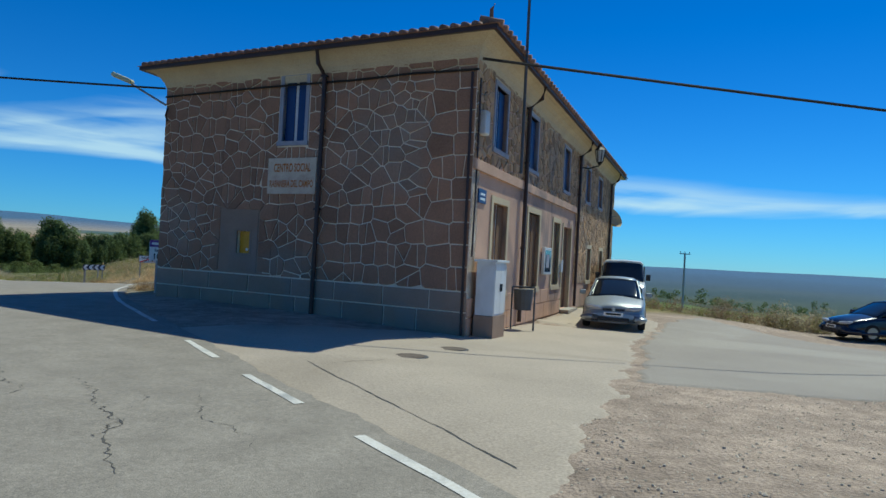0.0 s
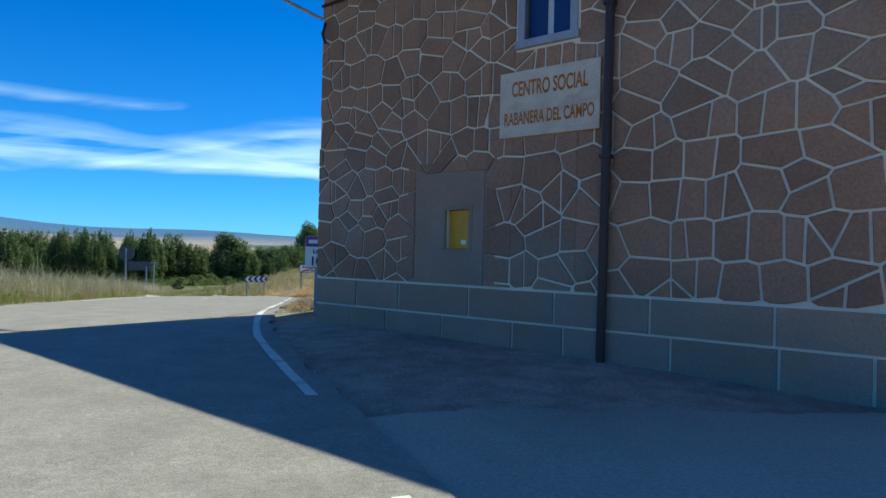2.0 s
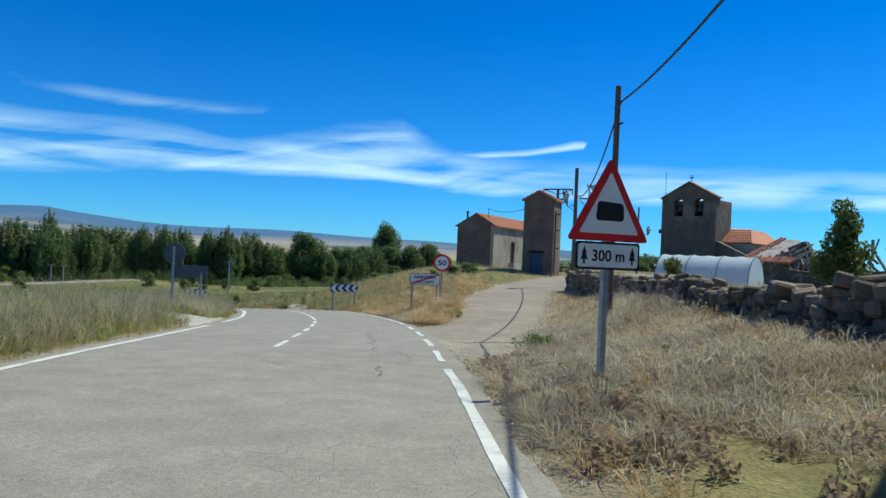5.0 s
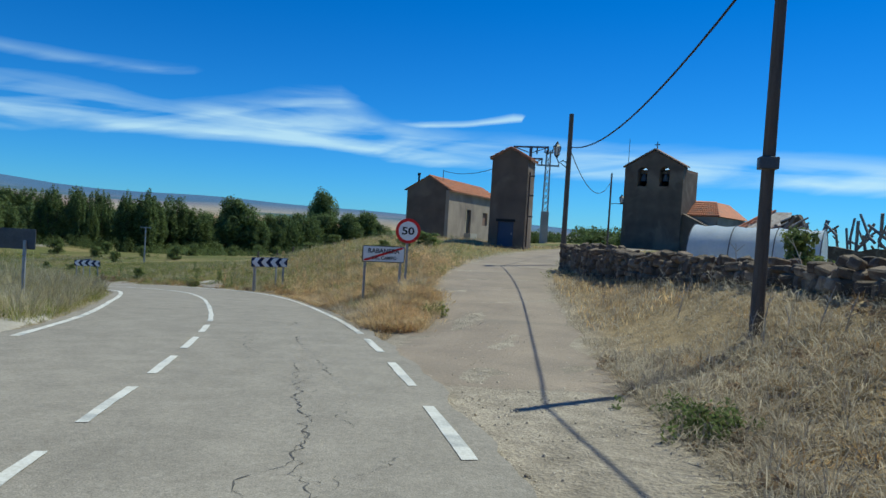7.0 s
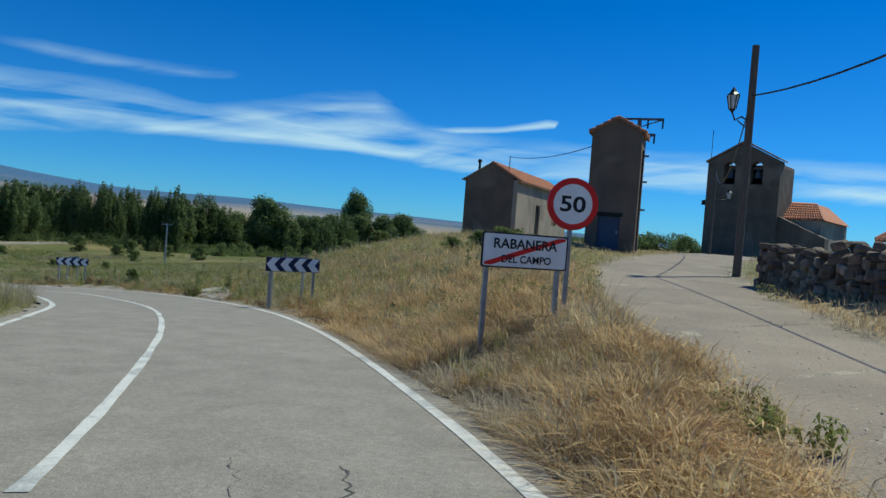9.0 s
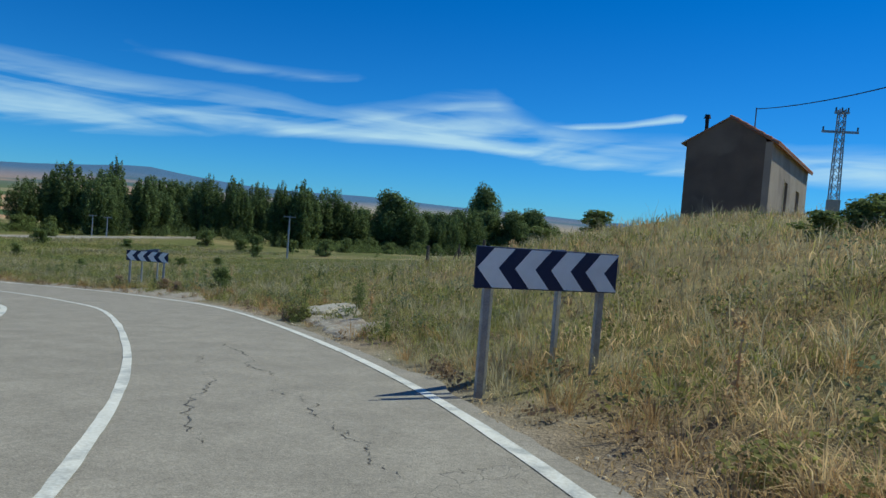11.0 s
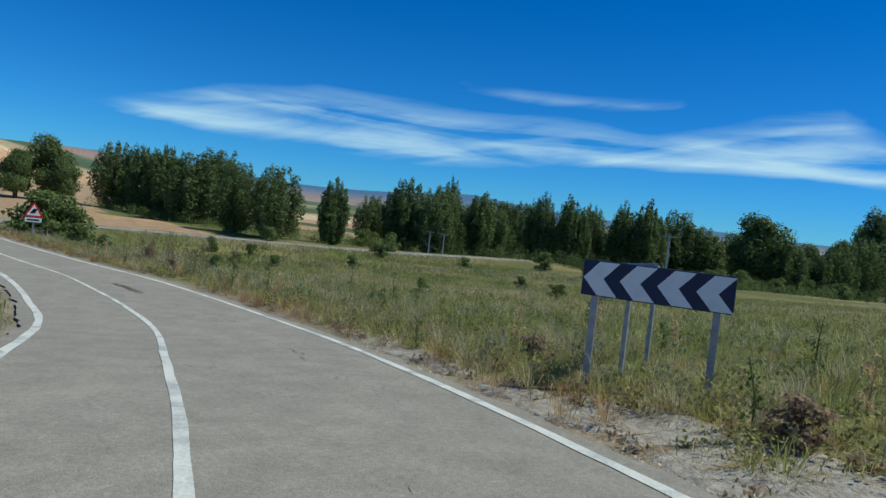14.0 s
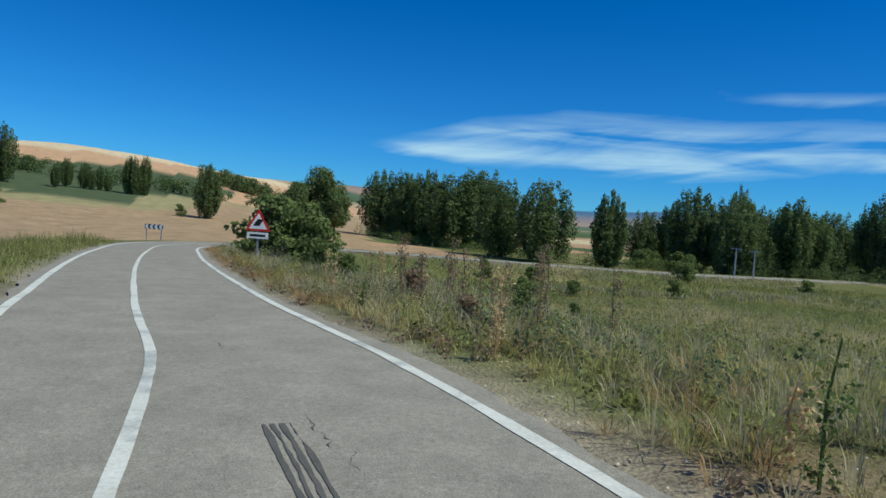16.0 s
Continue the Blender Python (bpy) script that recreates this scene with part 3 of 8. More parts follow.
    # village plaza and its gravel apron
    pl = (smooth01((x + 0.5 * (y - 16) + 9) / 2) * smooth01((30 - y + 0.5 * (x - 9)) / 3) * smooth01((18 - x) / 4) * (d < 0))[:, None]
    c = c * (1 - pl) + np.array([0.40, 0.31, 0.24]) * pl
    ld, lz = lane_dist(x, y)
    lw = (1 - smooth01((ld - 1.7) / 0.9))[:, None]
    c = c * (1 - lw) + gravel * lw
    return np.concatenate([np.clip(c, 0, 1), np.ones((n, 1))], 1)


# Vertex colours: ground cover, plus the painted haze of the far land.
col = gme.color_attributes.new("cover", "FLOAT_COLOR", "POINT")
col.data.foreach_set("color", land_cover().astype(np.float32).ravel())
gm = bpy.data.materials.new("ground_cover")
gm.use_nodes = True
N, L = gm.node_tree.nodes, gm.node_tree.links
bs = N["Principled BSDF"]
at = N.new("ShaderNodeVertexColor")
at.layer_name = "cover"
co = N.new("ShaderNodeTexCoord")
fac = []
for sc, de in ((0.35, 4), (3.5, 5), (28.0, 4)):
    t = N.new("ShaderNodeTexNoise")
    t.inputs["Scale"].default_value, t.inputs["Detail"].default_value = sc, de
    L.new(co.outputs["Object"], t.inputs["Vector"])
    fac.append(t.outputs[0])
last = at.outputs[0]
for fo, amount in zip(fac, (0.5, 0.55, 0.5)):
    mx = N.new("ShaderNodeMix")
    mx.data_type, mx.blend_type = "RGBA", "OVERLAY"
    mx.inputs[0].default_value = amount
    L.new(last, mx.inputs[6])
    L.new(fo, mx.inputs[7])
    last = mx.outputs[2]
L.new(last, bs.inputs["Base Color"])
bs.inputs["Roughness"].default_value = 0.95
bs.inputs["Specular IOR Level"].default_value = 0.15
ad = N.new("ShaderNodeMath")
ad.operation = "ADD"
L.new(fac[1], ad.inputs[0])
L.new(fac[2], ad.inputs[1])
bp = N.new("ShaderNodeBump")
bp.inputs["Strength"].default_value, bp.inputs["Distance"].default_value = 0.6, 0.06
L.new(ad.outputs[0], bp.inputs["Height"])
L.new(bp.outputs[0], bs.inputs["Normal"])
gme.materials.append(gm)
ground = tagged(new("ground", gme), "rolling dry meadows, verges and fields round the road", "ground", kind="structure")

# ---- road ----
ASPH = bpy.data.materials.new("worn_asphalt")
ASPH.use_nodes = True
N, L = ASPH.node_tree.nodes, ASPH.node_tree.links
bs = N["Principled BSDF"]
co = N.new("ShaderNodeTexCoord")


def tex(kind, scale, detail=4, dist=0.0):
    t = N.new(kind)
    t.inputs["Scale"].default_value = scale
    if kind == "ShaderNodeTexNoise":
        t.inputs["Detail"].default_value = detail
        t.inputs["Distortion"].default_value = dist
    L.new(co.outputs["Object"], t.inputs["Vector"])
    return t


def ramp(src, p0, p1, c0, c1):
    r = N.new("ShaderNodeValToRGB")
    r.color_ramp.elements[0].position, r.color_ramp.elements[1].position = p0, p1
    r.color_ramp.elements[0].color, r.color_ramp.elements[1].color = c0, c1
    L.new(src, r.inputs[0])
    return r.outputs[0]


def mixrgb(f, a, b, blend="MIX"):
    mx = N.new("ShaderNodeMix")
    mx.data_type, mx.blend_type = "RGBA", blend
    for i, v in ((0, f), (6, a), (7, b)):
        if isinstance(v, (float, tuple)):
            mx.inputs[i].default_value = v
        else:
            L.new(v, mx.inputs[i])
    return mx.outputs[2]


broad, mid, grit = tex("ShaderNodeTexNoise", 0.35, 5, 0.6), tex("ShaderNodeTexNoise", 2.2, 5), tex("ShaderNodeTexNoise", 75, 3)
base = ramp(broad.outputs[0], 0.3, 0.7, (0.282, 0.246, 0.202, 1), (0.308, 0.268, 0.22, 1))
base = mixrgb(0.28, base, mid.outputs[0], "OVERLAY")
base = mixrgb(0.3, base, tex("ShaderNodeTexNoise", 19, 3).outputs[0], "OVERLAY")
base = mixrgb(0.6, base, grit.outputs[0], "OVERLAY")
warp = tex("ShaderNodeTexNoise", 1.4, 4)
vadd = N.new("ShaderNodeVectorMath")
vadd.operation = "MULTIPLY_ADD"
L.new(warp.outputs[1], vadd.inputs[0])
vadd.inputs[1].default_value = (0.9, 0.9, 0.9)
L.new(co.outputs["Object"], vadd.inputs[2])
vor = N.new("ShaderNodeTexVoronoi")
vor.feature = "DISTANCE_TO_EDGE"
vor.inputs["Scale"].default_value = 1.3
L.new(vadd.outputs[0], vor.inputs["Vector"])
line = ramp(vor.outputs["Distance"], 0.001, 0.005, (1, 1, 1, 1), (0, 0, 0, 1))
where = ramp(tex("ShaderNodeTexNoise", 0.16, 2).outputs[0], 0.56, 0.64, (0, 0, 0, 1), (0.8, 0.8, 0.8, 1))
crack = mixrgb(1.0, line, where, "MULTIPLY")
base = mixrgb(crack, base, (0.13, 0.115, 0.1, 1.0))
L.new(base, bs.inputs["Base Color"])
bs.inputs["Roughness"].default_value = 0.88
bs.inputs["Specular IOR Level"].default_value = 0.3
hgt = N.new("ShaderNodeMath")
hgt.operation = "SUBTRACT"
L.new(grit.outputs[0], hgt.inputs[0])
L.new(crack, hgt.inputs[1])
bp = N.new("ShaderNodeBump")
bp.inputs["Strength"].default_value, bp.inputs["Distance"].default_value = 0.45, 0.012
L.new(hgt.outputs[0], bp.inputs["Height"])
L.new(bp.outputs[0], bs.inputs["Normal"])


def strip(name, s0, s1, offs, m, up=0.0, ragged=0.0, step=0.5, seed=1):
    """A band along the road between stations, over the given offsets, left of the right edge line; ragged: uneven outer rims."""
    s = np.arange(s0, s1 + 1e-6, step)
    rng = np.random.RandomState(seed)
    cols = []
    for j, o in enumerate(offs):
        w = o(s) if callable(o) else np.full(len(s), float(o))
        if ragged and j in (0, len(offs) - 1):
            w += np.convolve(rng.normal(0, ragged, len(s) + 8), np.ones(3) / 3, "same")[4:-4]
        cols.append(on_road(s, w, up))
    co_ = np.stack(cols, 1)
    n, k = len(s), len(offs)
    ii = np.arange(n * k).reshape(n, k)
    f = np.stack([ii[:-1, :-1], ii[1:, :-1], ii[1:, 1:], ii[:-1, 1:]], -1).reshape(-1, 4)[:, ::-1]
    me = grid_mesh(name, co_.reshape(-1, 3), f)
    me.materials.append(m)
    return new(name, me)


LAST = (len(RE) - 2) * STEP
road = tagged(strip("road", 0, LAST, [-0.28, -0.1, 1.2, 2.4, lambda q: full_w(q) * 0.72, lambda q: full_w(q) - 0.3, lambda q: full_w(q) + 0.28], ASPH, ragged=0.07, step=0.25), "worn sun-bleached cracked asphalt village road", "road", kind="structure")

# ---- road markings ----
S_LANE0, S_LANE1 = station(-12.5, 27.4), station(-17.6, 38.3)
S_BLD = station(-5.2, 13.3)


def marking(name, s0, s1, off, wide, label, seed=1):
    ob = strip(name, s0, s1, [(lambda q: off(q) - wide / 2) if callable(off) else off - wide / 2, (lambda q: off(q) + wide / 2) if callable(off) else off + wide / 2], M_LINE, up=0.006, ragged=0.008, step=0.25, seed=seed)
    return tagged(ob, label, "road marking", kind="structure")


k = 0
s = station(3.1, 0) - 10
while s < S_BLD - 2.2:
    marking("edge_dash", s, s + 1.9, 0.0, 0.105, "worn white dash at the mouth of the village square", seed=k)
    s, k = s + 3.1, k + 1
marking("edge_line", S_BLD, S_LANE0, 0.0, 0.11, "worn white edge line beside the building", seed=90)
s = station(-12.85, 28.2)
while s < S_LANE1 - 1.2:
    marking("edge_dash", s, s + 1.95, 0.0, 0.11, "white dash across the mouth of the lane", seed=k)
    s, k = s + 2.8, k + 1
marking("edge_line", S_LANE1, LAST - 3, 0.0, 0.125, "white edge line along the verge", seed=91)
s = station(-14.3, 31.6) - 2.5
while s < station(-17.5, 38.5):
    marking("centre_dash", s, s + 1.5, lane_w, 0.10, "short white dash in the middle of the road", seed=k)
    s, k = s + 2.3, k + 1
marking("centre_line", s, LAST - 3, lane_w, 0.10, "white centre line along the bend", seed=92)
marking("edge_line", station(-11.5, 25), station(-16.0, 35), full_w, 0.13, "white edge line beside the grass", seed=93)
marking("edge_line", station(-16.8, 37), LAST - 3, full_w, 0.13, "white edge line beside the grass", seed=94)

# ---- lane and square paving ----
def ribbon(name, line, half, m, up=0.0, seed=3, rag=0.12):
    """A ragged band along a centre line of points x, y, z."""
    t = np.gradient(line[:, :2], axis=0)
    t /= np.linalg.norm(t, axis=1)[:, None]
    nrm = np.stack([-t[:, 1], t[:, 0]], -1)
    rng = np.random.RandomState(seed)
    cols = []
    for o in np.linspace(-half, half, 5):
        w = np.full(len(line), o)
        if abs(o) == half:
            w += np.convolve(rng.normal(0, rag, len(line) + 8), np.ones(4) / 4, "same")[4:-4]
        xy = line[:, :2] + nrm * w[:, None]
        cols.append(np.concatenate([xy, land(xy[:, 0], xy[:, 1])[:, None] + up], 1))
    co_ = np.stack(cols, 1)
    co_[0, :, 2] -= 0.06
    n = len(line)
    ii = np.arange(n * 5).reshape(n, 5)
    f = np.stack([ii[:-1, :-1], ii[:-1, 1:], ii[1:, 1:], ii[1:, :-1]], -1).reshape(-1, 4)[:, ::-1]
    me = grid_mesh(name, co_.reshape(-1, 3), f)
    me.materials.append(m)
    return new(name, me)


tagged(ribbon("lane_paving", LANE_C[6:], 1.7, M_LANE, 0.006, rag=0.28), "rough grey-brown concrete lane breaking up into gravel", "lane", kind="structure")


def inside(px, py, poly):
    """Which of the points lie within a closed outline."""
    hit = np.zeros(len(px), bool)
    for (x0, y0), (x1, y1) in zip(poly, poly[1:] + poly[:1]):
        if y0 != y1:
            hit ^= ((y0 > py) != (y1 > py)) & (px < (x1 - x0) * (py - y0) / (y1 - y0) + x0)
    return hit


def paving(name, poly, m, up, label, cell=0.085, seed=1):
    """A thin sheet over the ground within an outline, with a crumbling rim."""
    rg = np.random.RandomState(seed)
    xs, ys = np.arange(min(p[0] for p in poly), max(p[0] for p in poly), cell), np.arange(min(p[1] for p in poly), max(p[1] for p in poly), cell)
    gx_, gy_ = np.meshgrid(xs, ys)
    n_, k_ = len(ys), len(xs)
    gx_, gy_ = gx_ + rg.uniform(-.03, .03, gx_.shape), gy_ + rg.uniform(-.03, .03, gy_.shape)
    ii = np.arange(n_ * k_).reshape(n_, k_)
    f = np.stack([ii[:-1, :-1], ii[:-1, 1:], ii[1:, 1:], ii[1:, :-1]], -1).reshape(-1, 4)
    fx, fy = gx_.ravel()[f].mean(1), gy_.ravel()[f].mean(1)
    f = f[inside(fx + lumps(fx, fy, 1.1, .12), fy + lumps(fy, fx, 1.3, .12), poly)]
    used, inv = np.unique(f, return_inverse=True)
    px_, py_ = gx_.ravel()[used], gy_.ravel()[used]
    rim = np.bincount(inv.ravel(), minlength=len(used)) < 4
    me = grid_mesh(name, np.stack([px_, py_, land(px_, py_) + np.where(rim, -0.03, up)], -1), inv.reshape(-1, 4))
    me.materials.append(m)
    me.shade_smooth()
    return tagged(new(name, me), label, "paving", kind="structure")


paving("concrete_apron", [(-4.9, 13.0), (-2.5, 9.4), (-0.9, 6.4), (0.05, 4.1), (0.9, 4.4), (1.67, 6.85), (2.25, 8.37), (2.58, 9.67), (3.78, 13.3), (4.3, 15.8), (7, 23), (5.0, 27), (0.8, 15.2)], M_APRON, 0.018, "smooth beige concrete apron round the corner of the building")
paving("square_paving", [(2.68, 9.75), (5, 9.6), (7, 9.4), (13, 10.5), (13, 18), (11, 23), (9.5, 27), (7.1, 23), (4.4, 15.8), (3.9, 13.3)], M_OLDASPH, 0.016, "old grey asphalt surface of the village square")
paving("field_entrance_slab", [(-36.3, 60.65), (-35.9, 61.3), (-35.1, 61.4), (-34.86, 60.75), (-34.75, 59.8), (-35.5, 60.2)], M_CONC, 0.06, "broken pale concrete slab at the field entrance", cell=0.05, seed=4)
paving("field_entrance_slab", [(-35.0, 61.35), (-34.45, 60.8), (-33.7, 59.9), (-33.6, 59.5), (-34.2, 59.4), (-34.66, 59.75), (-34.76, 60.7)], M_CONC, 0.05, "cracked pale concrete slab sunk in the field entrance", cell=0.05, seed=8)
paving("bare_earth", [(-35.4, 60.0), (-34.8, 59.7), (-34.1, 59.35), (-33.4, 59.3), (-32.4, 58.4), (-31.9, 57.6), (-32.2, 57.0), (-33.0, 57.55), (-34.2, 58.75), (-35.1, 59.5)], M_GRAVEL, 0.035, "bare trodden earth and gravel of the field entrance", cell=0.06, seed=9)
paving("pull_in_paving", [(-25.3, 39.4), (-23.3, 37.0), (-21.3, 33.4), (-20.7, 31.6), (-21.9, 31.2), (-23.9, 34.2), (-26.2, 38.2)], M_CONC, 0.03, "pale concrete pull-in beside the road", seed=5)
paving("gravel_patch", [(-50.2, 65.55), (-47.7, 64.95), (-45.0, 64.0), (-43.1, 63.15), (-41.6, 62.5), (-41.5, 63.2), (-42.8, 64.4), (-44.3, 65.1), (-46.6, 66.0), (-48.4, 66.2)], M_GRAVEL, 0.02, "pale washed-out gravel between the road and the verge", cell=0.06, seed=6)
paving("gravel_patch", [(-55.2, 67.0), (-53.7, 66.5), (-52.0, 66.05), (-50.6, 65.75), (-50.4, 66.2), (-51.7, 66.7), (-52.9, 66.9), (-54.9, 67.5)], M_GRAVEL, 0.02, "pale washed-out gravel at the edge of the verge", cell=0.06, seed=7)

# ---- stone facings ----
def clip(poly, nx_, nz_, d):
    """Keeps the part of a convex outline with nx*x + nz*z <= d."""
    out = []
    for i in range(len(poly)):
        p, q = poly[i - 1], poly[i]
        a, b = nx_ * p[0] + nz_ * p[1] - d, nx_ * q[0] + nz_ * q[1] - d
        if (a <= 0) != (b <= 0):
            t = a / (a - b)
            out.append((p[0] + (q[0] - p[0]) * t, p[1] + (q[1] - p[1]) * t))
        if b <= 0:
            out.append(q)
    return out


def stone_cells(u0, u1, v0, v1, size, holes, rng, gap=0.02, quoin=None, flat=1.2, course=0.0):
    """Irregular polygonal stones over a rectangle, with holes left open: a list of outlines. size: a width, or one that depends on (u, v); flat: how much wider than high."""
    grade = size if callable(size) else (lambda u, v: size)
    pts = []
    for k in range(2600):
        p = (rng.uniform(u0 - .2, u1 + .2), rng.uniform(v0 - .2, v1 + .2))
        r = grade(*p) * rng.uniform(.42, 1.3)
        if course and rng.random() < .6:
            p = (p[0], v0 + course * (round((p[1] - v0) / course - .5) + .5))
        if all((p[0] - q[0]) ** 2 + (flat * (p[1] - q[1])) ** 2 > (r * .8) ** 2 for q in pts):
            pts.append(p)
    size = 0.5
    if quoin:
        q0, h = quoin
        pts = [p for p in pts if p[0] < q0 - 0.18]
        v = v0
        k = 0
        while v < v1:
            pts.append((q0 + 0.28 + .12 * (k % 2), v + h / 2))
            pts.append((q0 + 0.84, v + h / 2 + 0.02))
            pts.append((q0 - 0.42 + rng.uniform(-0.15, 0.1), v + h / 2 + rng.uniform(-0.1, 0.1)))
            v, k = v + h, k + 1
    pts = [p for p in pts if not any(a0 < p[0] < a1 and b0 < p[1] < b1 for a0, a1, b0, b1 in holes)]
    cells = []
    for i, p in enumerate(pts):
        poly = [(u0, v0), (u1, v0), (u1, v1), (u0, v1)]
        for j, q in enumerate(pts):
            if i == j or abs(q[0] - p[0]) > 3.2 * size or abs(q[1] - p[1]) > 3.2 * size:
                continue
            dx_, dz_ = q[0] - p[0], (q[1] - p[1]) * flat * flat
            ln = math.hypot(dx_, dz_)
            dx_, dz_ = dx_ / ln, dz_ / ln
            poly = clip(poly, dx_, dz_, dx_ * (p[0] + q[0]) / 2 + dz_ * (p[1] + q[1]) / 2 - gap / 2)
            if len(poly) < 3:
                break
        if len(poly) < 3:
            continue
        pieces = [poly]
        for a0, a1, b0, b1 in holes:
            left = []
            for q in pieces:
                mid_ = clip(clip(q, 1, 0, a1 + .01), -1, 0, -(a0 - .01))
                left += [clip(q, 1, 0, a0 - .01), clip(q, -1, 0, -(a1 + .01)), clip(mid_, 0, 1, b0 - .01) if mid_ else [], clip(mid_, 0, -1, -(b1 + .01)) if mid_ else []]
            pieces = [q for q in left if len(q) > 2]
        for q in pieces:
            if abs(sum(q[k - 1][0] * q[k][1] - q[k][0] * q[k - 1][1] for k in range(len(q)))) / 2 > 0.006:
                wide = max(a for a, _ in q) - min(a for a, _ in q)
                if course and wide > .34 and rng.random() < .3:
                    # a straight joint halves the stone
                    c_ = sum(a for a, _ in q) / len(q) + rng.uniform(-.04, .04)
                    nx_ = rng.uniform(-.12, .12)
                    d_ = c_ + nx_ * sum(b for _, b in q) / len(q)
                    cells += [h for h in (clip(q, 1, nx_, d_ - gap / 2), clip(q, -1, -nx_, -d_ - gap / 2)) if len(h) > 2]
                else:
                    cells.append(q)
    return cells


def add_stone(bm, poly, place, proud, rim=0.015):
    """A stone with a chamfered rim; place(u, v, out) gives its corner."""
    cu, cv = sum(a for a, _ in poly) / len(poly), sum(b for _, b in poly) / len(poly)
    n = len(poly)
    a = [bm.verts.new(place(u, v, 0.0)) for u, v in poly]
    m_ = [bm.verts.new(place(u, v, proud * 0.7)) for u, v in poly]
    r = max(math.hypot(u - cu, v - cv) for u, v in poly)
    k = max(0.6, 1 - rim / max(r, 0.05) * 1.6)
    b = [bm.verts.new(place(cu + (u - cu) * k, cv + (v - cv) * k, proud)) for u, v in poly]
    bm.faces.new(b)
    for i in range(n):
        j = (i + 1) % n
        bm.faces.new((a[i], a[j], m_[j], m_[i]))
        bm.faces.new((m_[i], m_[j], b[j], b[i]))


def face_with_stones(parent, cells, place, m, m_isl, rng, singles):
    for poly in cells[:singles]:
        bm = bmesh.new()
        add_stone(bm, poly, place, 0.018 + rng.uniform(0, 0.014))
        bmesh.ops.recalc_face_normals(bm, faces=bm.faces)
        part("stone", bm, m, parent)
    if len(cells) > singles:
        bm = bmesh.new()
        for poly in cells[singles:]:
            add_stone(bm, poly, place, 0.018 + rng.uniform(0, 0.014))
        bmesh.ops.recalc_face_normals(bm, faces=bm.faces)
        tagged(part("stone_facing", bm, m_isl, parent), kind="stuff")


def wall_with_holes(u0, u1, v0, v1, holes, place, thick):
    """A wall of boxes round its openings; place(u, v, out)."""
    bm = bmesh.new()
    us = sorted({u0, u1, *[h[0] for h in holes], *[h[1] for h in holes]})
    vs = sorted({v0, v1, *[h[2] for h in holes], *[h[3] for h in holes]})
    for a, b in zip(us, us[1:]):
        run = None
        for c, d in zip(vs, vs[1:]):
            mu, mv = (a + b) / 2, (c + d) / 2
            if any(h[0] < mu < h[1] and h[2] < mv < h[3] for h in holes):
                if run:
                    quad(bm, a, b, *run, place, thick)
                run = None
            else:
                run = (run[0], d) if run else (c, d)
        if run:
            quad(bm, a, b, *run, place, thick)
    bmesh.ops.remove_doubles(bm, verts=bm.verts, dist=1e-4)
    bmesh.ops.recalc_face_normals(bm, faces=bm.faces)
    return bm


def quad(bm, a, b, c, d, place, thick):
    f = [bm.verts.new(place(u, v, 0)) for u, v in ((a, c), (b, c), (b, d), (a, d))]
    g = [bm.verts.new(place(u, v, -thick)) for u, v in ((a, c), (b, c), (b, d), (a, d))]
    bm.faces.new(f)
    bm.faces.new(g[::-1])
    for i in range(4):
        j = (i + 1) % 4
        bm.faces.new((f[i], g[i], g[j], f[j]))


# ---- the social centre ----
BZ = -0.32
house1 = thing("social_centre", 0.52, 14.5, BZ, -19.3, "two-storey brown stone village hall with cream eaves on a street corner", "building")
GW, GL, GH = 9.1, 23.4, 5.87


def on_gable(u, v, o):
    return (u, -o, v)


def on_long(u, v, o):
    return (o, u, v)


rng = random.Random(11)
g_win = (-5.06, -4.39, 4.2, 5.76)
g_box = (-6.32, -5.9, 1.49, 2.04)
g_holes = [g_win, g_box]
part("wall", wall_with_holes(-GW, 0, 0, GH, g_holes, on_gable, 0.45), M_MORTAR, house1, "pale mortar gable wall")
PL = 0.98
plaster = (-6.9, -5.62, PL, 2.56)
def gable_grain(u, v):
    """Small stones high up and at the far corner, large ones low down towards the square."""
    return 0.52 + 0.16 * smooth01((u + 5.2) / 2.5) * smooth01((4.4 - v) / 1.4) + 0.06 * smooth01((2.4 - v) / .8)


cells = stone_cells(-GW, -0.01, PL + 0.02, GH, gable_grain, [(g_win[0] - .13, g_win[1] + .13, g_win[2] - .13, g_win[3] + .13), plaster], rng, gap=0.03, quoin=(-1.02, 0.46), flat=1.25, course=0.43)
rng.shuffle(cells)
face_with_stones(house1, cells, on_gable, M_STONE, M_STONE_ISL, rng, 300)
part("render_backing", wall_with_holes(plaster[0] - .16, plaster[1] + .16, PL + .02, plaster[3] + .16, [g_box], lambda u, v, o: (u, -0.006 - o, v), 0.0055), M_PLINTH, house1)
# smooth render patch round the meter box, with raised joints
part("render_patch", wall_with_holes(plaster[0] + .03, plaster[1] - .03, PL + .02, plaster[3], [(g_box[0] - .06, g_box[1] + .06, g_box[2] - .06, g_box[3] + .06)], lambda u, v, o: (u, -0.02 - o, v), 0.019), M_PLINTH, house1, "smooth grey-brown render patch")
bm = bmesh.new()
for a, b, c, d in ((g_box[0] - .06, g_box[1] + .06, g_box[2] - .06, g_box[2]), (g_box[0] - .06, g_box[0], g_box[2], g_box[3]), (g_box[1], g_box[1] + .06, g_box[2], g_box[3]), (g_box[0] - .06, g_box[1] + .06, g_box[3], g_box[3] + .06)):
    add_box(bm, a, -0.026, c, b, 0.02, d)
part("niche_frame", bm, M_PLINTH, house1)
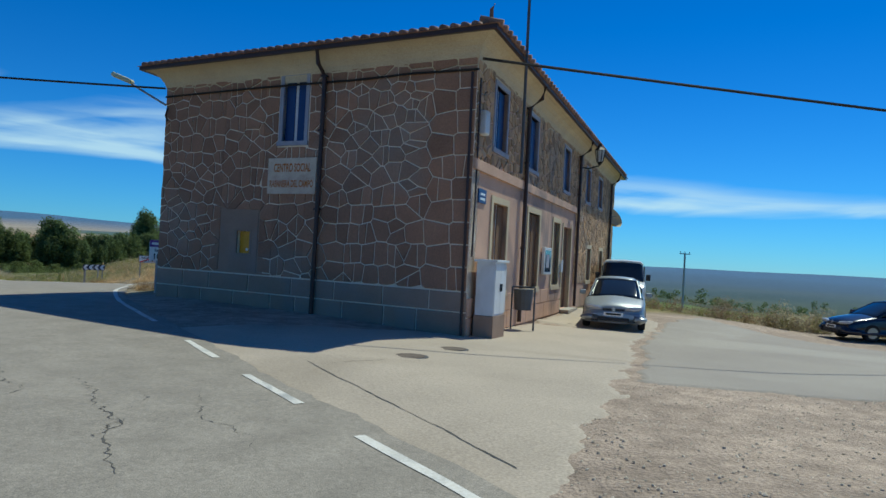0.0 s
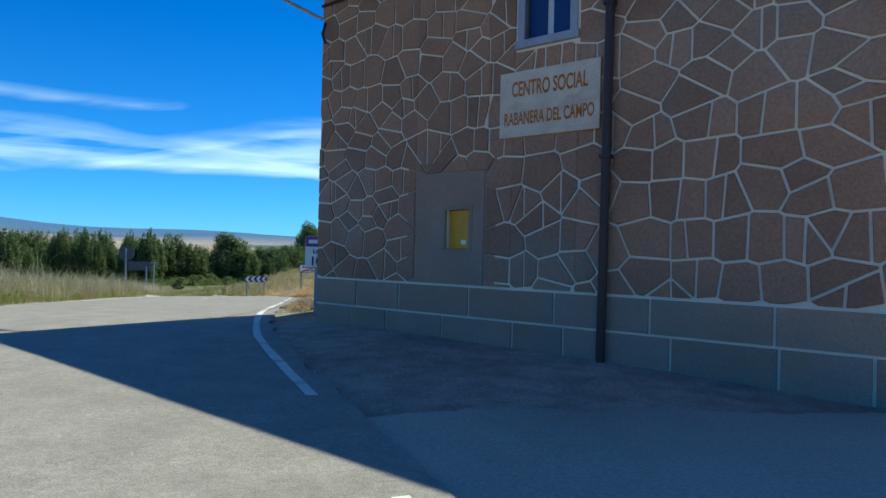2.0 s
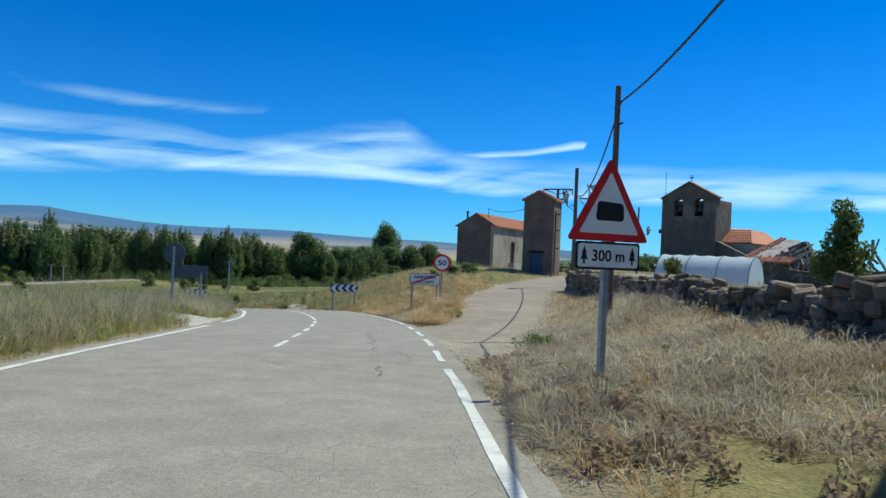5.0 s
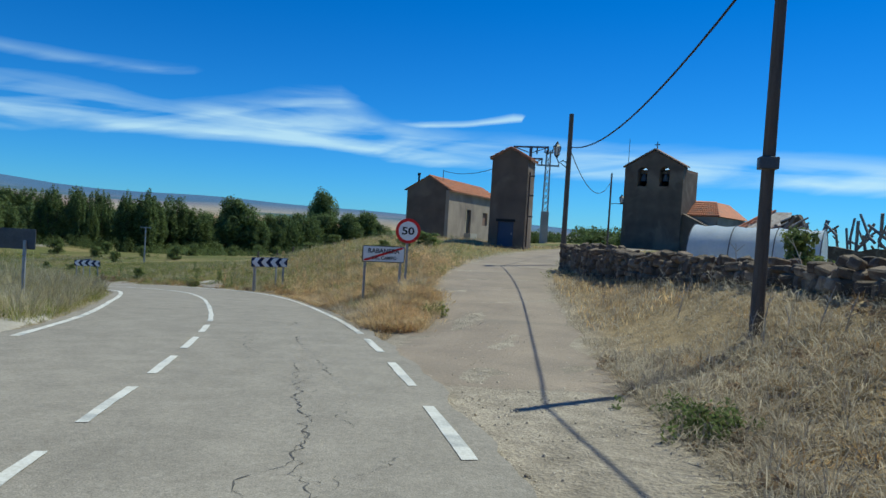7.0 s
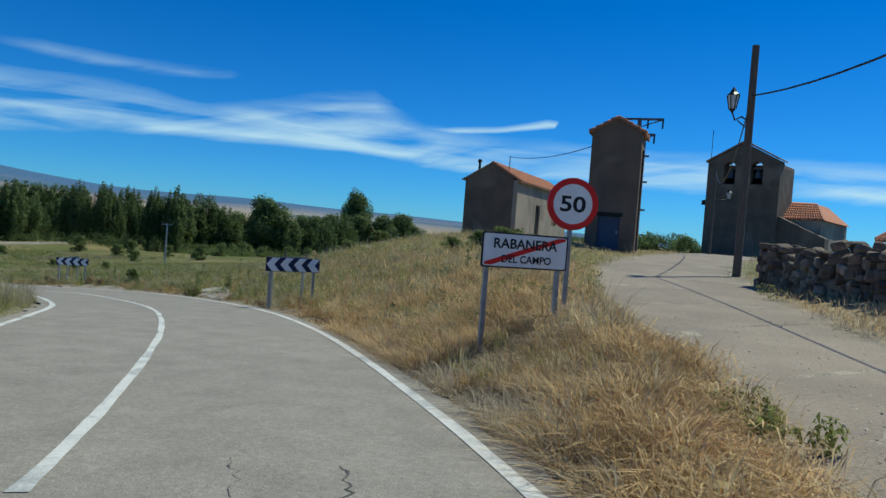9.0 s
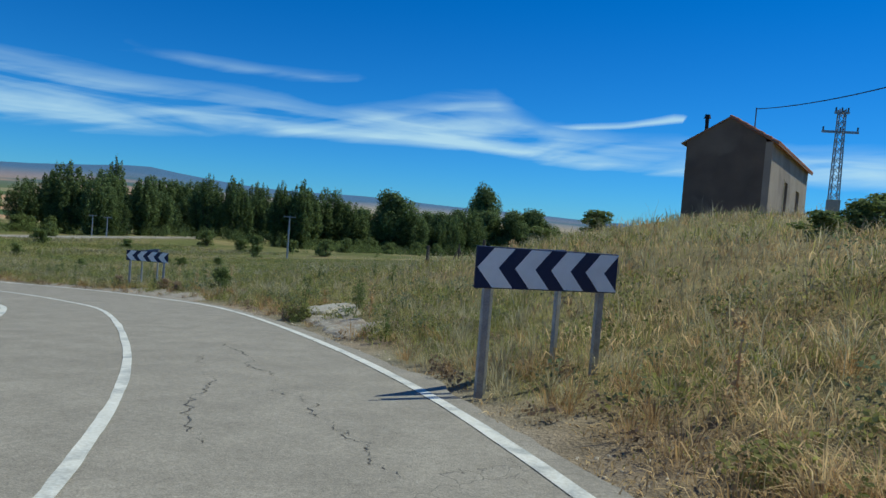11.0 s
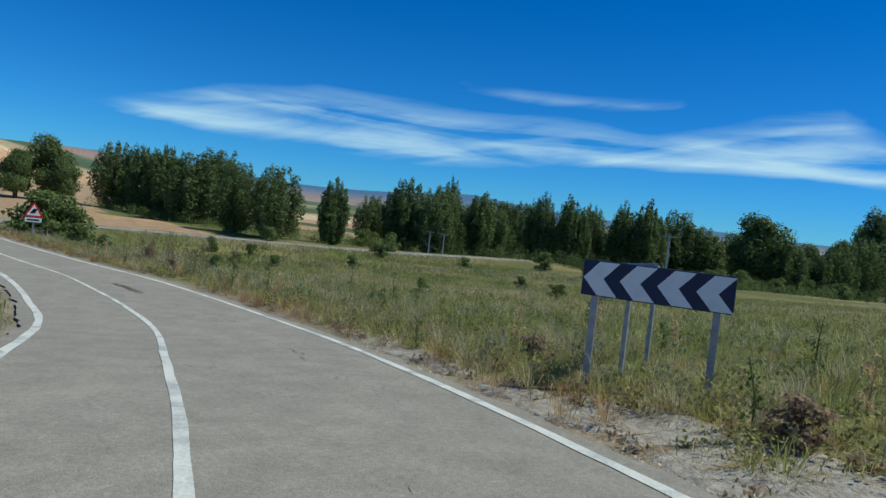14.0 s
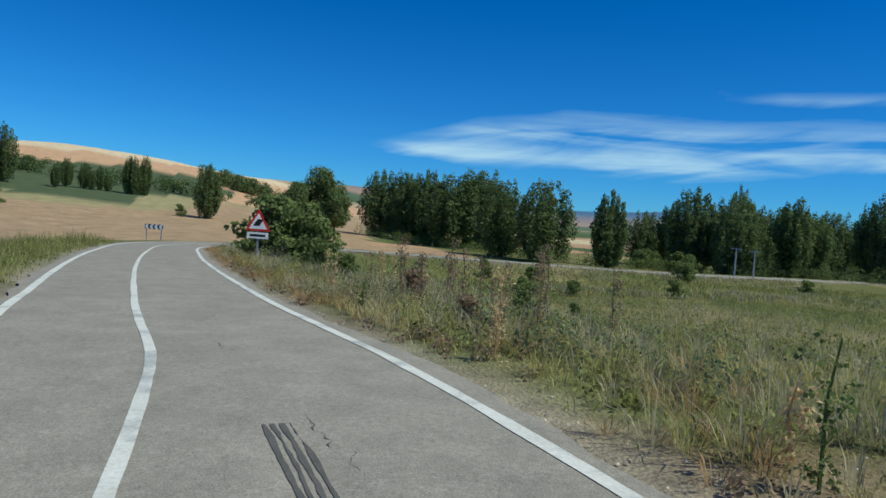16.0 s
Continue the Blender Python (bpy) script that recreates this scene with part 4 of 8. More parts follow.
yb = part("meter_door", box(g_box[0] + .01, 0.10, g_box[2] + .005, g_box[1] - .01, 0.13, g_box[3] - .005, 0.006), M_YELLOW, house1, "yellow enamelled meter cupboard door")
part("label_plate", box(g_box[0] + .22, 0.092, g_box[2] + .07, g_box[0] + .30, 0.101, g_box[2] + .13), M_SIGNW, yb)
part("niche_back", box(g_box[0] - .02, 0.14, g_box[2] - .02, g_box[1] + .02, 0.16, g_box[3] + .02), M_DARK, house1)


def plinth_blocks(u0, u1, place, parent, tops, rng, m):
    v = 0.0
    for top in tops:
        u = u0
        while u < u1 - 0.05:
            w = min(rng.uniform(0.75, 1.35), u1 - u)
            if u1 - u - w < 0.4:
                w = u1 - u
            bm = bmesh.new()
            add_stone(bm, [(u + .016, v + .016), (u + w - .016, v + .016), (u + w - .016, top - .016), (u + .016, top - .016)], place, 0.03, 0.006)
            bmesh.ops.recalc_face_normals(bm, faces=bm.faces)
            part("plinth_block", bm, m, parent)
            u += w
        v = top


plinth_blocks(-GW, 0.03, on_gable, house1, (0.56, PL), rng, M_PLINTH)


def shuttered_window(parent, u0, u1, v0, v1, place, frame_m, leaf_m, name="window", border=0.10):
    """A window in its hole: painted surround, two dark blue leaves with a pale gap, sill."""
    def bx(a, b, c, d, o0, o1):
        bm = bmesh.new()
        p = [Vector(place(u, v, o)) for u in (a, b) for v in (c, d) for o in (o0, o1)]
        lo = [min(q[i] for q in p) for i in range(3)]
        hi = [max(q[i] for q in p) for i in range(3)]
        add_box(bm, *lo, *hi)
        return bm
    w = part(name, bx(u0, u1, v0, v1, -0.2, -0.17), M_GLASS, parent, "dark window glass")
    for a, b, c, d in ((u0 - border, u0, v0 - border, v1 + border), (u1, u1 + border, v0 - border, v1 + border), (u0, u1, v1, v1 + border)):
        part("surround", bx(a, b, c, d, -0.1, 0.03), frame_m, w)
    part("sill", bx(u0 - border - .03, u1 + border + .03, v0 - border, v0, -0.12, 0.06), frame_m, w)
    mid_ = (u0 + u1) / 2
    for a, b in ((u0 + .02, mid_ - .05), (mid_ + .05, u1 - .02)):
        part("shutter", bx(a, b, v0 + .02, v1 - .02, -0.13, -0.08), leaf_m, w)
    part("mullion", bx(mid_ - .045, mid_ + .045, v0 + .01, v1 - .01, -0.15, -0.10), MATS["white_paint"], w)
    return w


M_LILAC = mat("pale_lilac_paint", (0.42, 0.42, 0.47), (0.34, 0.34, 0.39), scale=3, bump=0.05)
shuttered_window(house1, *g_win, on_gable, M_LILAC, M_BLUE)

# painted board
board = part("name_board", box(-5.4, -0.062, 2.95, -3.95, -0.03, 3.8, 0.006), M_BOARD, house1, "weathered cream name board with faded orange letters")
letters("CENTRO SOCIAL", 0.2, M_ORANGE_TXT, board, -4.66, -0.066, 3.57, width=1.1)
letters("RABANERA DEL CAMPO", 0.17, M_ORANGE_TXT, board, -4.67, -0.066, 3.19, width=1.3)

# long front
wins = [(1.35, 2.35, 4.15, 5.55), (4.6, 5.6, 4.15, 5.55), (9.6, 10.6, 4.1, 5.5), (14.3, 15.3, 4.15, 5.45), (17.7, 18.8, 4.2, 5.45)]
doors = [(1.55, 2.75, 0.95, 2.95), (4.95, 6.3, 0.95, 3.0), (8.35, 9.35, 0.95, 2.95), (10.0, 11.5, 0.1, 2.9), (15.2, 16.2, 1.0, 2.3), (18.8, 19.8, 1.0, 2.3)]
part("wall", wall_with_holes(0.451, GL, 0, GH, wins + doors, on_long, 0.45), M_PINK, house1, "pink plaster street wall")
part("wall_corner", box(-0.44, 0.004, 0, 0, 0.45, GH), M_PINK, house1)
part("wall", box(-GW, 0.455, 0, -GW + 0.4, GL, GH), M_MORTAR, house1)
part("wall", box(-GW + 0.404, GL - 0.4, 0, -0.455, GL, GH), M_MORTAR, house1)
part("foundation", box(-GW + .01, 0.01, -0.9, -.01, GL - .01, -0.004), M_PLINTH, house1)
part("floor", box(-GW + 0.41, 0.46, 3.3, -0.46, GL - 0.41, 3.5), M_PLINTH, house1)
h2 = [(a - .16, b + .16, c - .14, d + .14) for a, b, c, d in wins[:3]]
c1 = stone_cells(0.02, 12.2, 3.72, GH, 0.36, h2, rng, gap=0.038)
h3 = [(a - .16, b + .16, c - .14, d + .14) for a, b, c, d in wins[3:] + doors[4:]]
c2 = stone_cells(12.3, GL - .02, 0.9, GH, 0.42, h3, rng, gap=0.038)
M_STONE_L = mat("ochre_stone", (0.54, 0.34, 0.18), (0.38, 0.24, 0.135), scale=2.2, fine=45, bump=0.5, c3=(0.33, 0.25, 0.18), vary=0.3, isl=True)
face_with_stones(house1, c1, on_long, M_STONE_L, M_STONE_L, rng, 110)
face_with_stones(house1, c2, on_long, M_STONE_L, M_STONE_L, rng, 0)
part("string_course", box(0.0, 0.0, 3.5, 0.07, 12.2, 3.72, 0.01), M_PINK, house1)
plinth_blocks(0.02, 9.9, on_long, house1, (0.45, 0.86), rng, M_PINK)
for a, b, c, d in wins:
    shuttered_window(house1, a, b, c, d, on_long, M_LILAC, M_BLUE)
M_BROWNLEAF = mat("varnished_brown_wood", (0.22, 0.12, 0.06), (0.15, 0.08, 0.04), scale=2, fine=40, bump=0.15, stretch=(6, 6, 0.6))
for a, b, c, d in doors:
    if c > 0.5:
        shuttered_window(house1, a, b, c, d, on_long, M_CREAM, M_BROWNLEAF, border=0.15)
    else:
        dr = part("entrance_door", box(-0.2, a, c, -0.14, b, d), M_BROWNLEAF, house1, "brown wooden entrance door")
        for y0, y1 in ((a - .12, a), (b, b + .12)):
            part("door_frame", box(-0.1, y0, c, 0.03, y1, d + .12), M_CREAM, dr)
        part("handle", box(-0.14, a + .12, 1.1, -0.09, a + .16, 1.25), M_STEEL, dr)
        part("step", box(0.0, a - .1, 0, 0.35, b + .1, 0.1), M_CONC, house1)

# cream coved eaves and gutter, round all four sides
def eave_ring(o0, z0, o1, z1, o2, z2):
    """A band whose section runs from the wall (o0, z0) out to (o1, z1) and back (o2, z2), mitred at the corners."""
    bm = bmesh.new()
    rings = []
    sec = []
    for k in range(7):
        t = k / 6
        sec.append((o0 + (o1 - o0) * (1 - math.cos(t * math.pi / 2)), z0 + (z1 - z0) * math.sin(t * math.pi / 2)))
    sec += [(o1, z1 + 0.05), (o2, z2)]
    for cx, cy in ((-1, -1), (1, -1), (1, 1), (-1, 1)):
        bx_, by_ = (-GW if cx < 0 else 0), (0 if cy < 0 else GL)
        rings.append([bm.verts.new((bx_ + cx * o, by_ + cy * o, z)) for o, z in sec])
    for i in range(4):
        r0, r1 = rings[i], rings[(i + 1) % 4]
        for k in range(len(sec)):
            kk = (k + 1) % len(sec)
            bm.faces.new((r0[k], r1[k], r1[kk], r0[kk]))
    bmesh.ops.recalc_face_normals(bm, faces=bm.faces)
    return bm


part("cornice", eave_ring(0.002, GH - 0.28, 0.46, GH + 0.28, 0.0, GH + 0.33), M_CREAM, house1, "cream painted coved eaves")
bm = bmesh.new()
for x0, y0, x1, y1 in ((-GW - .55, -.55, .55, -.46), (.46, -.46, .55, GL + .46), (-GW - .55, -.46, -GW - .46, GL + .46), (-GW - .55, GL + .46, .55, GL + .55)):
    add_box(bm, x0, y0, GH + .27, x1, y1, GH + .36)
part("gutter", bm, M_PIPE, house1, "dark brown gutter")


def hip_roof(w, l, over, z0, rise, ridge_in):
    bm = bmesh.new()
    e = [bm.verts.new(p) for p in ((-w - over, -over, z0), (over, -over, z0), (over, l + over, z0), (-w - over, l + over, z0))]
    r = [bm.verts.new((-w / 2, ridge_in, z0 + rise)), bm.verts.new((-w / 2, l - ridge_in, z0 + rise))]
    for f in ((e[0], e[1], r[0]), (e[1], e[2], r[1], r[0]), (e[2], e[3], r[1]), (e[3], e[0], r[0], r[1]), (e[3], e[2], e[1], e[0])):
        bm.faces.new(f)
    bmesh.ops.recalc_face_normals(bm, faces=bm.faces)
    return bm


roof = part("roof", hip_roof(GW, GL, 0.6, GH + 0.36, 1.5, 4.4), M_TILE, house1, "clay tile hip roof")
# rows of round cover tiles at the eaves
tile_me = mesh_of("tile", tube([(0, 0, 0), (0, 0.46, 0.13)], [0.075, 0.06], 8), M_TILE, True)
for i in range(42):
    o = new("tile", tile_me)
    o.parent = roof
    o.location = (-GW - .45 + i * 0.24, -0.5, GH + .41)
for i in range(70):
    o = new("tile", tile_me)
    o.parent = roof
    o.matrix_basis = pose(0.62, -0.4 + i * 0.34, GH + .39, 0, 0, 90)
part("hip_finial", tube([(0.35, -.35, GH + .4), (0.35, -.35, GH + .72), (0.43, -.4, GH + .8)], [0.05, 0.04, 0.015], 8), M_TILE, roof)
chim = part("chimney_pipe", tube([(-3.2, 1.2, GH + .5), (-3.2, 1.2, GH + 1.0)], 0.07), M_PIPE, roof)
part("cowl", tube([(-3.5, 1.2, GH + .98), (-2.9, 1.2, GH + 1.02)], 0.05), M_PIPE, chim)


def downpipe(parent, pts, r=0.05):
    p = part("downpipe", tube(pts, r, 10), M_PIPE, parent, "dark brown downpipe")
    for (x, y, z) in pts[2:-1]:
        part("bracket", box(x - .07, y - .07, z - .02, x + .07, y + .07, z + .02), M_PIPE, p)
    return p


downpipe(house1, [(-3.83, -.5, GH + .3), (-3.83, -.42, GH + .0), (-3.83, -.1, GH - .22), (-3.83, -.1, 4.4), (-3.84, -.1, 2.6), (-3.86, -.1, 0.1)], 0.055)
for yy in (4.15, 12.35, 21.6):
    downpipe(house1, [(.5, yy, GH + .3), (.42, yy, GH - .02), (.1, yy, GH - .25), (.1, yy, 4.2), (.1, yy, 2.0), (.1, yy, 0.1)], 0.055)
part("conduit", tube([(-0.1, -.05, GH - .4), (-0.08, -.05, 3.0), (-0.06, -.05, 0.1)], 0.03), M_PIPE, house1)
part("conduit", tube([(0.04, .12, GH - .5), (0.04, .14, 3.0), (0.04, .12, 1.7)], 0.02), M_PIPE, house1)
# cable run under the gable eaves
part("cable", tube([(-GW, -.05, GH - .36), (-6, -.06, GH - .34), (-3, -.06, GH - .36), (-1.5, -.06, GH - .33), (0.05, -.06, GH - .36)], 0.025, 6), M_BLACK, house1)
part("junction_box", box(0.0, 0.25, 4.25, 0.16, 0.55, 4.75, 0.03), M_WHITE, house1, "white junction box")
plate = part("street_plate", box(0.0, 0.42, 2.85, 0.03, 0.95, 3.15, 0.005), MATS["blue_shutter_paint"], house1, "small blue street plate")
for zz in (2.94, 3.04):
    part("lettering_bar", box(0.03, 0.52, zz - .025, 0.034, 0.85, zz + .025), M_SIGNW, plate)
nb = part("notice_case", box(0.03, 6.75, 1.3, 0.12, 7.75, 2.1, 0.01), M_WHITE, house1, "white framed glazed notice case")
part("pane", box(0.12, 6.85, 1.38, 0.125, 7.65, 2.02), M_GLASS, nb)
part("paper", box(0.126, 7.0, 1.5, 0.129, 7.4, 1.9), MATS["pale_lilac_paint"], nb)
part("mailbox", box(0.0, 9.55, 1.35, 0.1, 9.8, 1.75, 0.01), M_WHITE, house1, "white mailbox")


def lantern(parent, x, y, z, s=1.0):
    """A black four-sided street lantern hanging at x, y, z (its middle)."""
    head = part("lantern", tube([(x, y, z - .2 * s), (x, y, z + .16 * s)], [0.09 * s, 0.16 * s], 6), M_WHITE, parent, "frosted lantern glass")
    part("cap", tube([(x, y, z + .16 * s), (x, y, z + .26 * s), (x, y, z + .4 * s)], [0.2 * s, 0.1 * s, 0.02 * s], 6), M_BLACK, head)
    part("foot", tube([(x, y, z - .3 * s), (x, y, z - .2 * s)], [0.03 * s, 0.1 * s], 6), M_BLACK, head)
    for k in range(6):
        a = math.pi * k / 3
        part("bar", tube([(x + .09 * s * math.cos(a), y + .09 * s * math.sin(a), z - .2 * s), (x + .16 * s * math.cos(a), y + .16 * s * math.sin(a), z + .16 * s)], 0.014 * s, 4), M_BLACK, head)
    return head


wl_ = part("wall_lamp_arm", tube([(0, 12.9, 5.3), (0.3, 12.9, 5.25), (0.7, 12.9, 5.35)], 0.025), M_BLACK, house1, "black wall lantern on a bracket")
lantern(wl_, 0.7, 12.9, 5.72, 1.2)
bm = bmesh.new()
bmesh.ops.create_uvsphere(bm, u_segments=20, v_segments=8, radius=0.6)
bmesh.ops.delete(bm, geom=[v for v in bm.verts if v.co.z > -0.2], context="VERTS")
bmesh.ops.rotate(bm, verts=bm.verts, cent=(0, 0, 0), matrix=Euler((radians(60), 0, radians(60))).to_matrix())
bmesh.ops.translate(bm, verts=bm.verts, vec=(0.35, 22.4, 4.2))
part("satellite_dish", bm, MATS["cream_paint"], house1, "round satellite dish")
part("dish_arm", tube([(0, 22.4, 4.1), (0.3, 22.4, 4.15)], 0.03), M_STEEL, house1)
# street light on the far gable corner
sl = part("street_light_arm", tube([(-GW, -.05, 5.3), (-GW - .55, -.25, 5.6), (-GW - 1.0, -.4, 5.85)], 0.03), M_STEEL, house1, "grey street light arm")
bm = box(-0.32, -0.12, -0.05, 0.32, 0.12, 0.07, 0.04)
bmesh.ops.transform(bm, matrix=pose(-GW - 1.25, -.5, 5.98, 0, 20, 20), verts=bm.verts)
part("lamp_head", bm, mat("yellowed_lamp_cover", (0.7, 0.66, 0.42), (0.6, 0.56, 0.36), scale=4, bump=0.02), sl, "yellowed street light head")
part("insulator_hook", tube([(-GW + .1, -.06, 5.2), (-GW + .12, -.14, 5.0), (-GW + .14, -.08, 4.85)], 0.03), M_PIPE, house1)
# thin mast standing behind the eaves
part("mast", tube([(0.62, 1.6, 3.6), (0.6, 1.6, 9.5)], 0.035, 8), M_DSTEEL, house1, "thin grey mast")

# electric cabinet on the square
# the gable stands askew to the long front: slide every part back with its distance from the corner
ASKEW = Matrix(((1, 0, 0, 0), (-math.tan(radians(8.1)), 1, 0, 0), (0, 0, 1, 0), (0, 0, 0, 1)))
for ob in house1.children_recursive:
    m_ = ob.matrix_basis.copy()
    if ob.data.users == 1:
        ob.data.transform(m_.inverted() @ ASKEW @ m_)
    else:
        ob.location = ASKEW @ ob.location

cab = thing("electric_cabinet", 0.52 + 0.16, 14.5 + 0.22, BZ - .02, -19.3, "white two-door electric cabinet on a concrete base", "cabinet")
part("base", box(0.02, 0.0, 0, 0.55, 1.15, 0.62, 0.01), M_PLINTH, cab, "grey-brown base")
part("body", box(0.04, 0.02, 0.62, 0.53, 1.13, 1.9, 0.01), M_WHITE, cab)
for a, b in ((0.04, 0.57), (0.58, 1.11)):
    dd = part("door", box(0.53, a, 0.66, 0.55, b, 1.84, 0.004), M_WHITE, cab)
    part("handle", box(0.55, 0.5 if a < 0.3 else 0.64, 1.2, 0.575, 0.54 if a < 0.3 else 0.68, 1.38), M_BLACK, dd)
part("lid", box(-0.02, -0.04, 1.9, 0.6, 1.19, 1.96, 0.008), M_WHITE, cab)
cab.scale = (.8, .78, .86)
# litter bin on a frame
bn = thing("litter_bin", 1.95, 17.25, height(1.95, 17.25), -19.3, "dark metal litter bin hanging in a tube frame", "litter bin")
part("bin", tube([(0, 0, 0.5), (0, 0, 1.0)], [0.2, 0.24], 14), M_DSTEEL, bn)
for xx in (-.28, .28):
    part("leg", tube([(xx, 0, 0), (xx, 0, 1.05)], 0.022), M_DSTEEL, bn)
part("crossbar", tube([(-.28, 0, 1.05), (.28, 0, 1.05)], 0.022), M_DSTEEL, bn)
# manhole covers
M_IRON = mat("rusty_cast_iron", (0.16, 0.12, 0.09), (0.1, 0.075, 0.06), scale=6, rough=0.7, bump=0.4, fine=50)
for x, y in ((-0.33, 10.85), (0.3, 12.2)):
    z = height(x, y)
    mh = thing("manhole_cover", x, y, z, 10, "round rusty cast-iron manhole cover flush in the square", "manhole cover", "manhole covers in the square")
    part("cover", tube([(0, 0, -0.03), (0, 0, 0.024)], 0.235, 32), M_IRON, mh)
    part("ring", tube([(0, 0, -0.03), (0, 0, 0.018)], 0.28, 32), M_DSTEEL, mh)

# ---- road signs ----
def post(parent, x, y, z0, z1, w=0.05, name="post"):
    return part(name, box(x - w / 2, y - w / 2, z0, x + w / 2, y + w / 2, z1, 0.006), M_STEEL, parent)


def yaw_to(x, y, tx, ty):
    """Turn about z that makes a face looking along -y look at (tx, ty)."""
    return math.degrees(math.atan2(ty - y, tx - x)) + 90


def triangle(side, z0):
    h = side * math.sqrt(3) / 2
    return [(-side / 2, z0), (side / 2, z0), (0, z0 + h)]


def warning_sign(x, y, ground_z, rz, side, z0, label, emblem):
    t = thing("warning_sign", x, y, ground_z, rz, label, "road sign")
    post(t, 0, 0.03, -0.2, z0 + side * 0.75, 0.07)
    plate_ = part("plate", prism(rounded_poly(triangle(side, z0), 0.07), -0.03, -0.006), M_RED, t, "red-bordered triangle")
    part("rear_plate", prism(rounded_poly(triangle(side * 0.99, z0 + .004), 0.07), -0.005, 0.0), M_DSTEEL, t)
    k = side * 0.73
    part("white_field", prism(rounded_poly(triangle(k, z0 + (side - k) * 0.2887), 0.03), -0.034, -0.0302), M_SIGNW, plate_)
    part("emblem", prism(emblem, -0.038, -0.0342), M_BLACK, plate_, "plain dark emblem")
    return t


gz = -0.28
ws = warning_sign(-10.24, 26.15, gz, 42, 1.1, 1.63, "red and white triangular warning sign above a distance plate", rounded_poly([(-0.19, 1.86), (0.19, 1.86), (0.18, 2.06), (-0.17, 2.08)], 0.05))
dp = part("distance_plate", prism(rounded_poly([(-0.43, 1.31), (0.43, 1.31), (0.43, 1.62), (-0.43, 1.62)], 0.04), -0.03, -0.006), M_BLACK, ws, "white distance plate with black rim")
part("white_field", prism(rounded_poly([(-0.405, 1.335), (0.405, 1.335), (0.405, 1.595), (-0.405, 1.595)], 0.035), -0.034, -0.0302), M_SIGNW, dp)
letters("300 m", 0.13, M_BLACK, dp, 0, -0.036, 1.465, width=0.44)
for sx in (-.325, .325):
    part("arrow", prism([(sx - .012, 1.37), (sx + .012, 1.37), (sx + .012, 1.42), (sx + .045, 1.42), (sx + .022, 1.48), (sx + .034, 1.48), (sx, 1.57), (sx - .034, 1.48), (sx - .022, 1.48), (sx - .045, 1.42), (sx - .012, 1.42)], -0.037, -0.0342), M_BLACK, dp)

# kilometre board
kx, ky = -8.3, 20.2
kz = height(kx, ky)
ks = thing("kilometre_board", kx, ky, kz, 20, "white kilometre board with a purple band on a grey post", "road sign")
post(ks, 0, 0.03, -0.2, 1.5, 0.08)
kb = part("board", prism(rounded_poly([(-0.22, 0.92), (0.22, 0.92), (0.22, 1.51), (-0.22, 1.51)], 0.03), -0.03, -0.005), M_SIGNW, ks)
part("purple_band", prism([(-0.215, 1.31), (0.215, 1.31), (0.215, 1.505), (-0.215, 1.505)], -0.034, -0.0302), plain("purple_sign", (0.16, 0.06, 0.3)), kb, "purple road-class band")
part("lettering_bar", prism([(-0.16, 1.37), (0.16, 1.37), (0.16, 1.44), (-0.16, 1.44)], -0.037, -0.0342), M_SIGNW, kb)
letters("km", 0.09, M_BLACK, kb, 0, -0.032, 1.22)
letters("10", 0.17, M_BLACK, kb, 0, -0.032, 1.04)

# end-of-village board and speed limit behind it
vs = thing("place_name_board", -19.44, 44.78, -1.42, 36, "white end-of-village board crossed out in red on two posts", "road sign")
for xx, zz in ((-.52, -0.25), (.52, -0.25)):
    post(vs, xx, 0.03, zz, 1.55, 0.06)
vb = part("board", prism(rounded_poly([(-0.62, 1.3), (0.62, 1.3), (0.62, 1.76), (-0.62, 1.76)], 0.04), -0.03, -0.005), M_BLACK, vs)
part("white_field", prism(rounded_poly([(-0.6, 1.32), (0.6, 1.32), (0.6, 1.74), (-0.6, 1.74)], 0.03), -0.034, -0.0302), M_SIGNW, vb)
part("red_bar", prism([(-0.58, 1.335), (-0.48, 1.335), (0.58, 1.7), (0.58, 1.73), (0.48, 1.73), (-0.58, 1.37)], -0.0375, -0.0342), M_RED, vb, "red diagonal bar")
letters("RABANERA", 0.13, M_BLACK, vb, 0, -0.0385, 1.62, width=0.92)
letters("DEL CAMPO", 0.1, M_BLACK, vb, 0.02, -0.0385, 1.42, width=0.72)
sp = thing("speed_limit_sign", -18.93, 45.35, -1.3, 24, "round red-rimmed speed limit sign behind the village board", "road sign")
post(sp, 0, 0.03, -0.25, 2.2, 0.06)
sd = part("disc", prism(round_poly(0, 2.1, 0.36), -0.03, -0.005), M_RED, sp)
part("white_field", prism(round_poly(0, 2.1, 0.275), -0.034, -0.0302), M_SIGNW, sd)
letters("50", 0.22, M_BLACK, sd, 0, -0.036, 2.1, width=0.36)


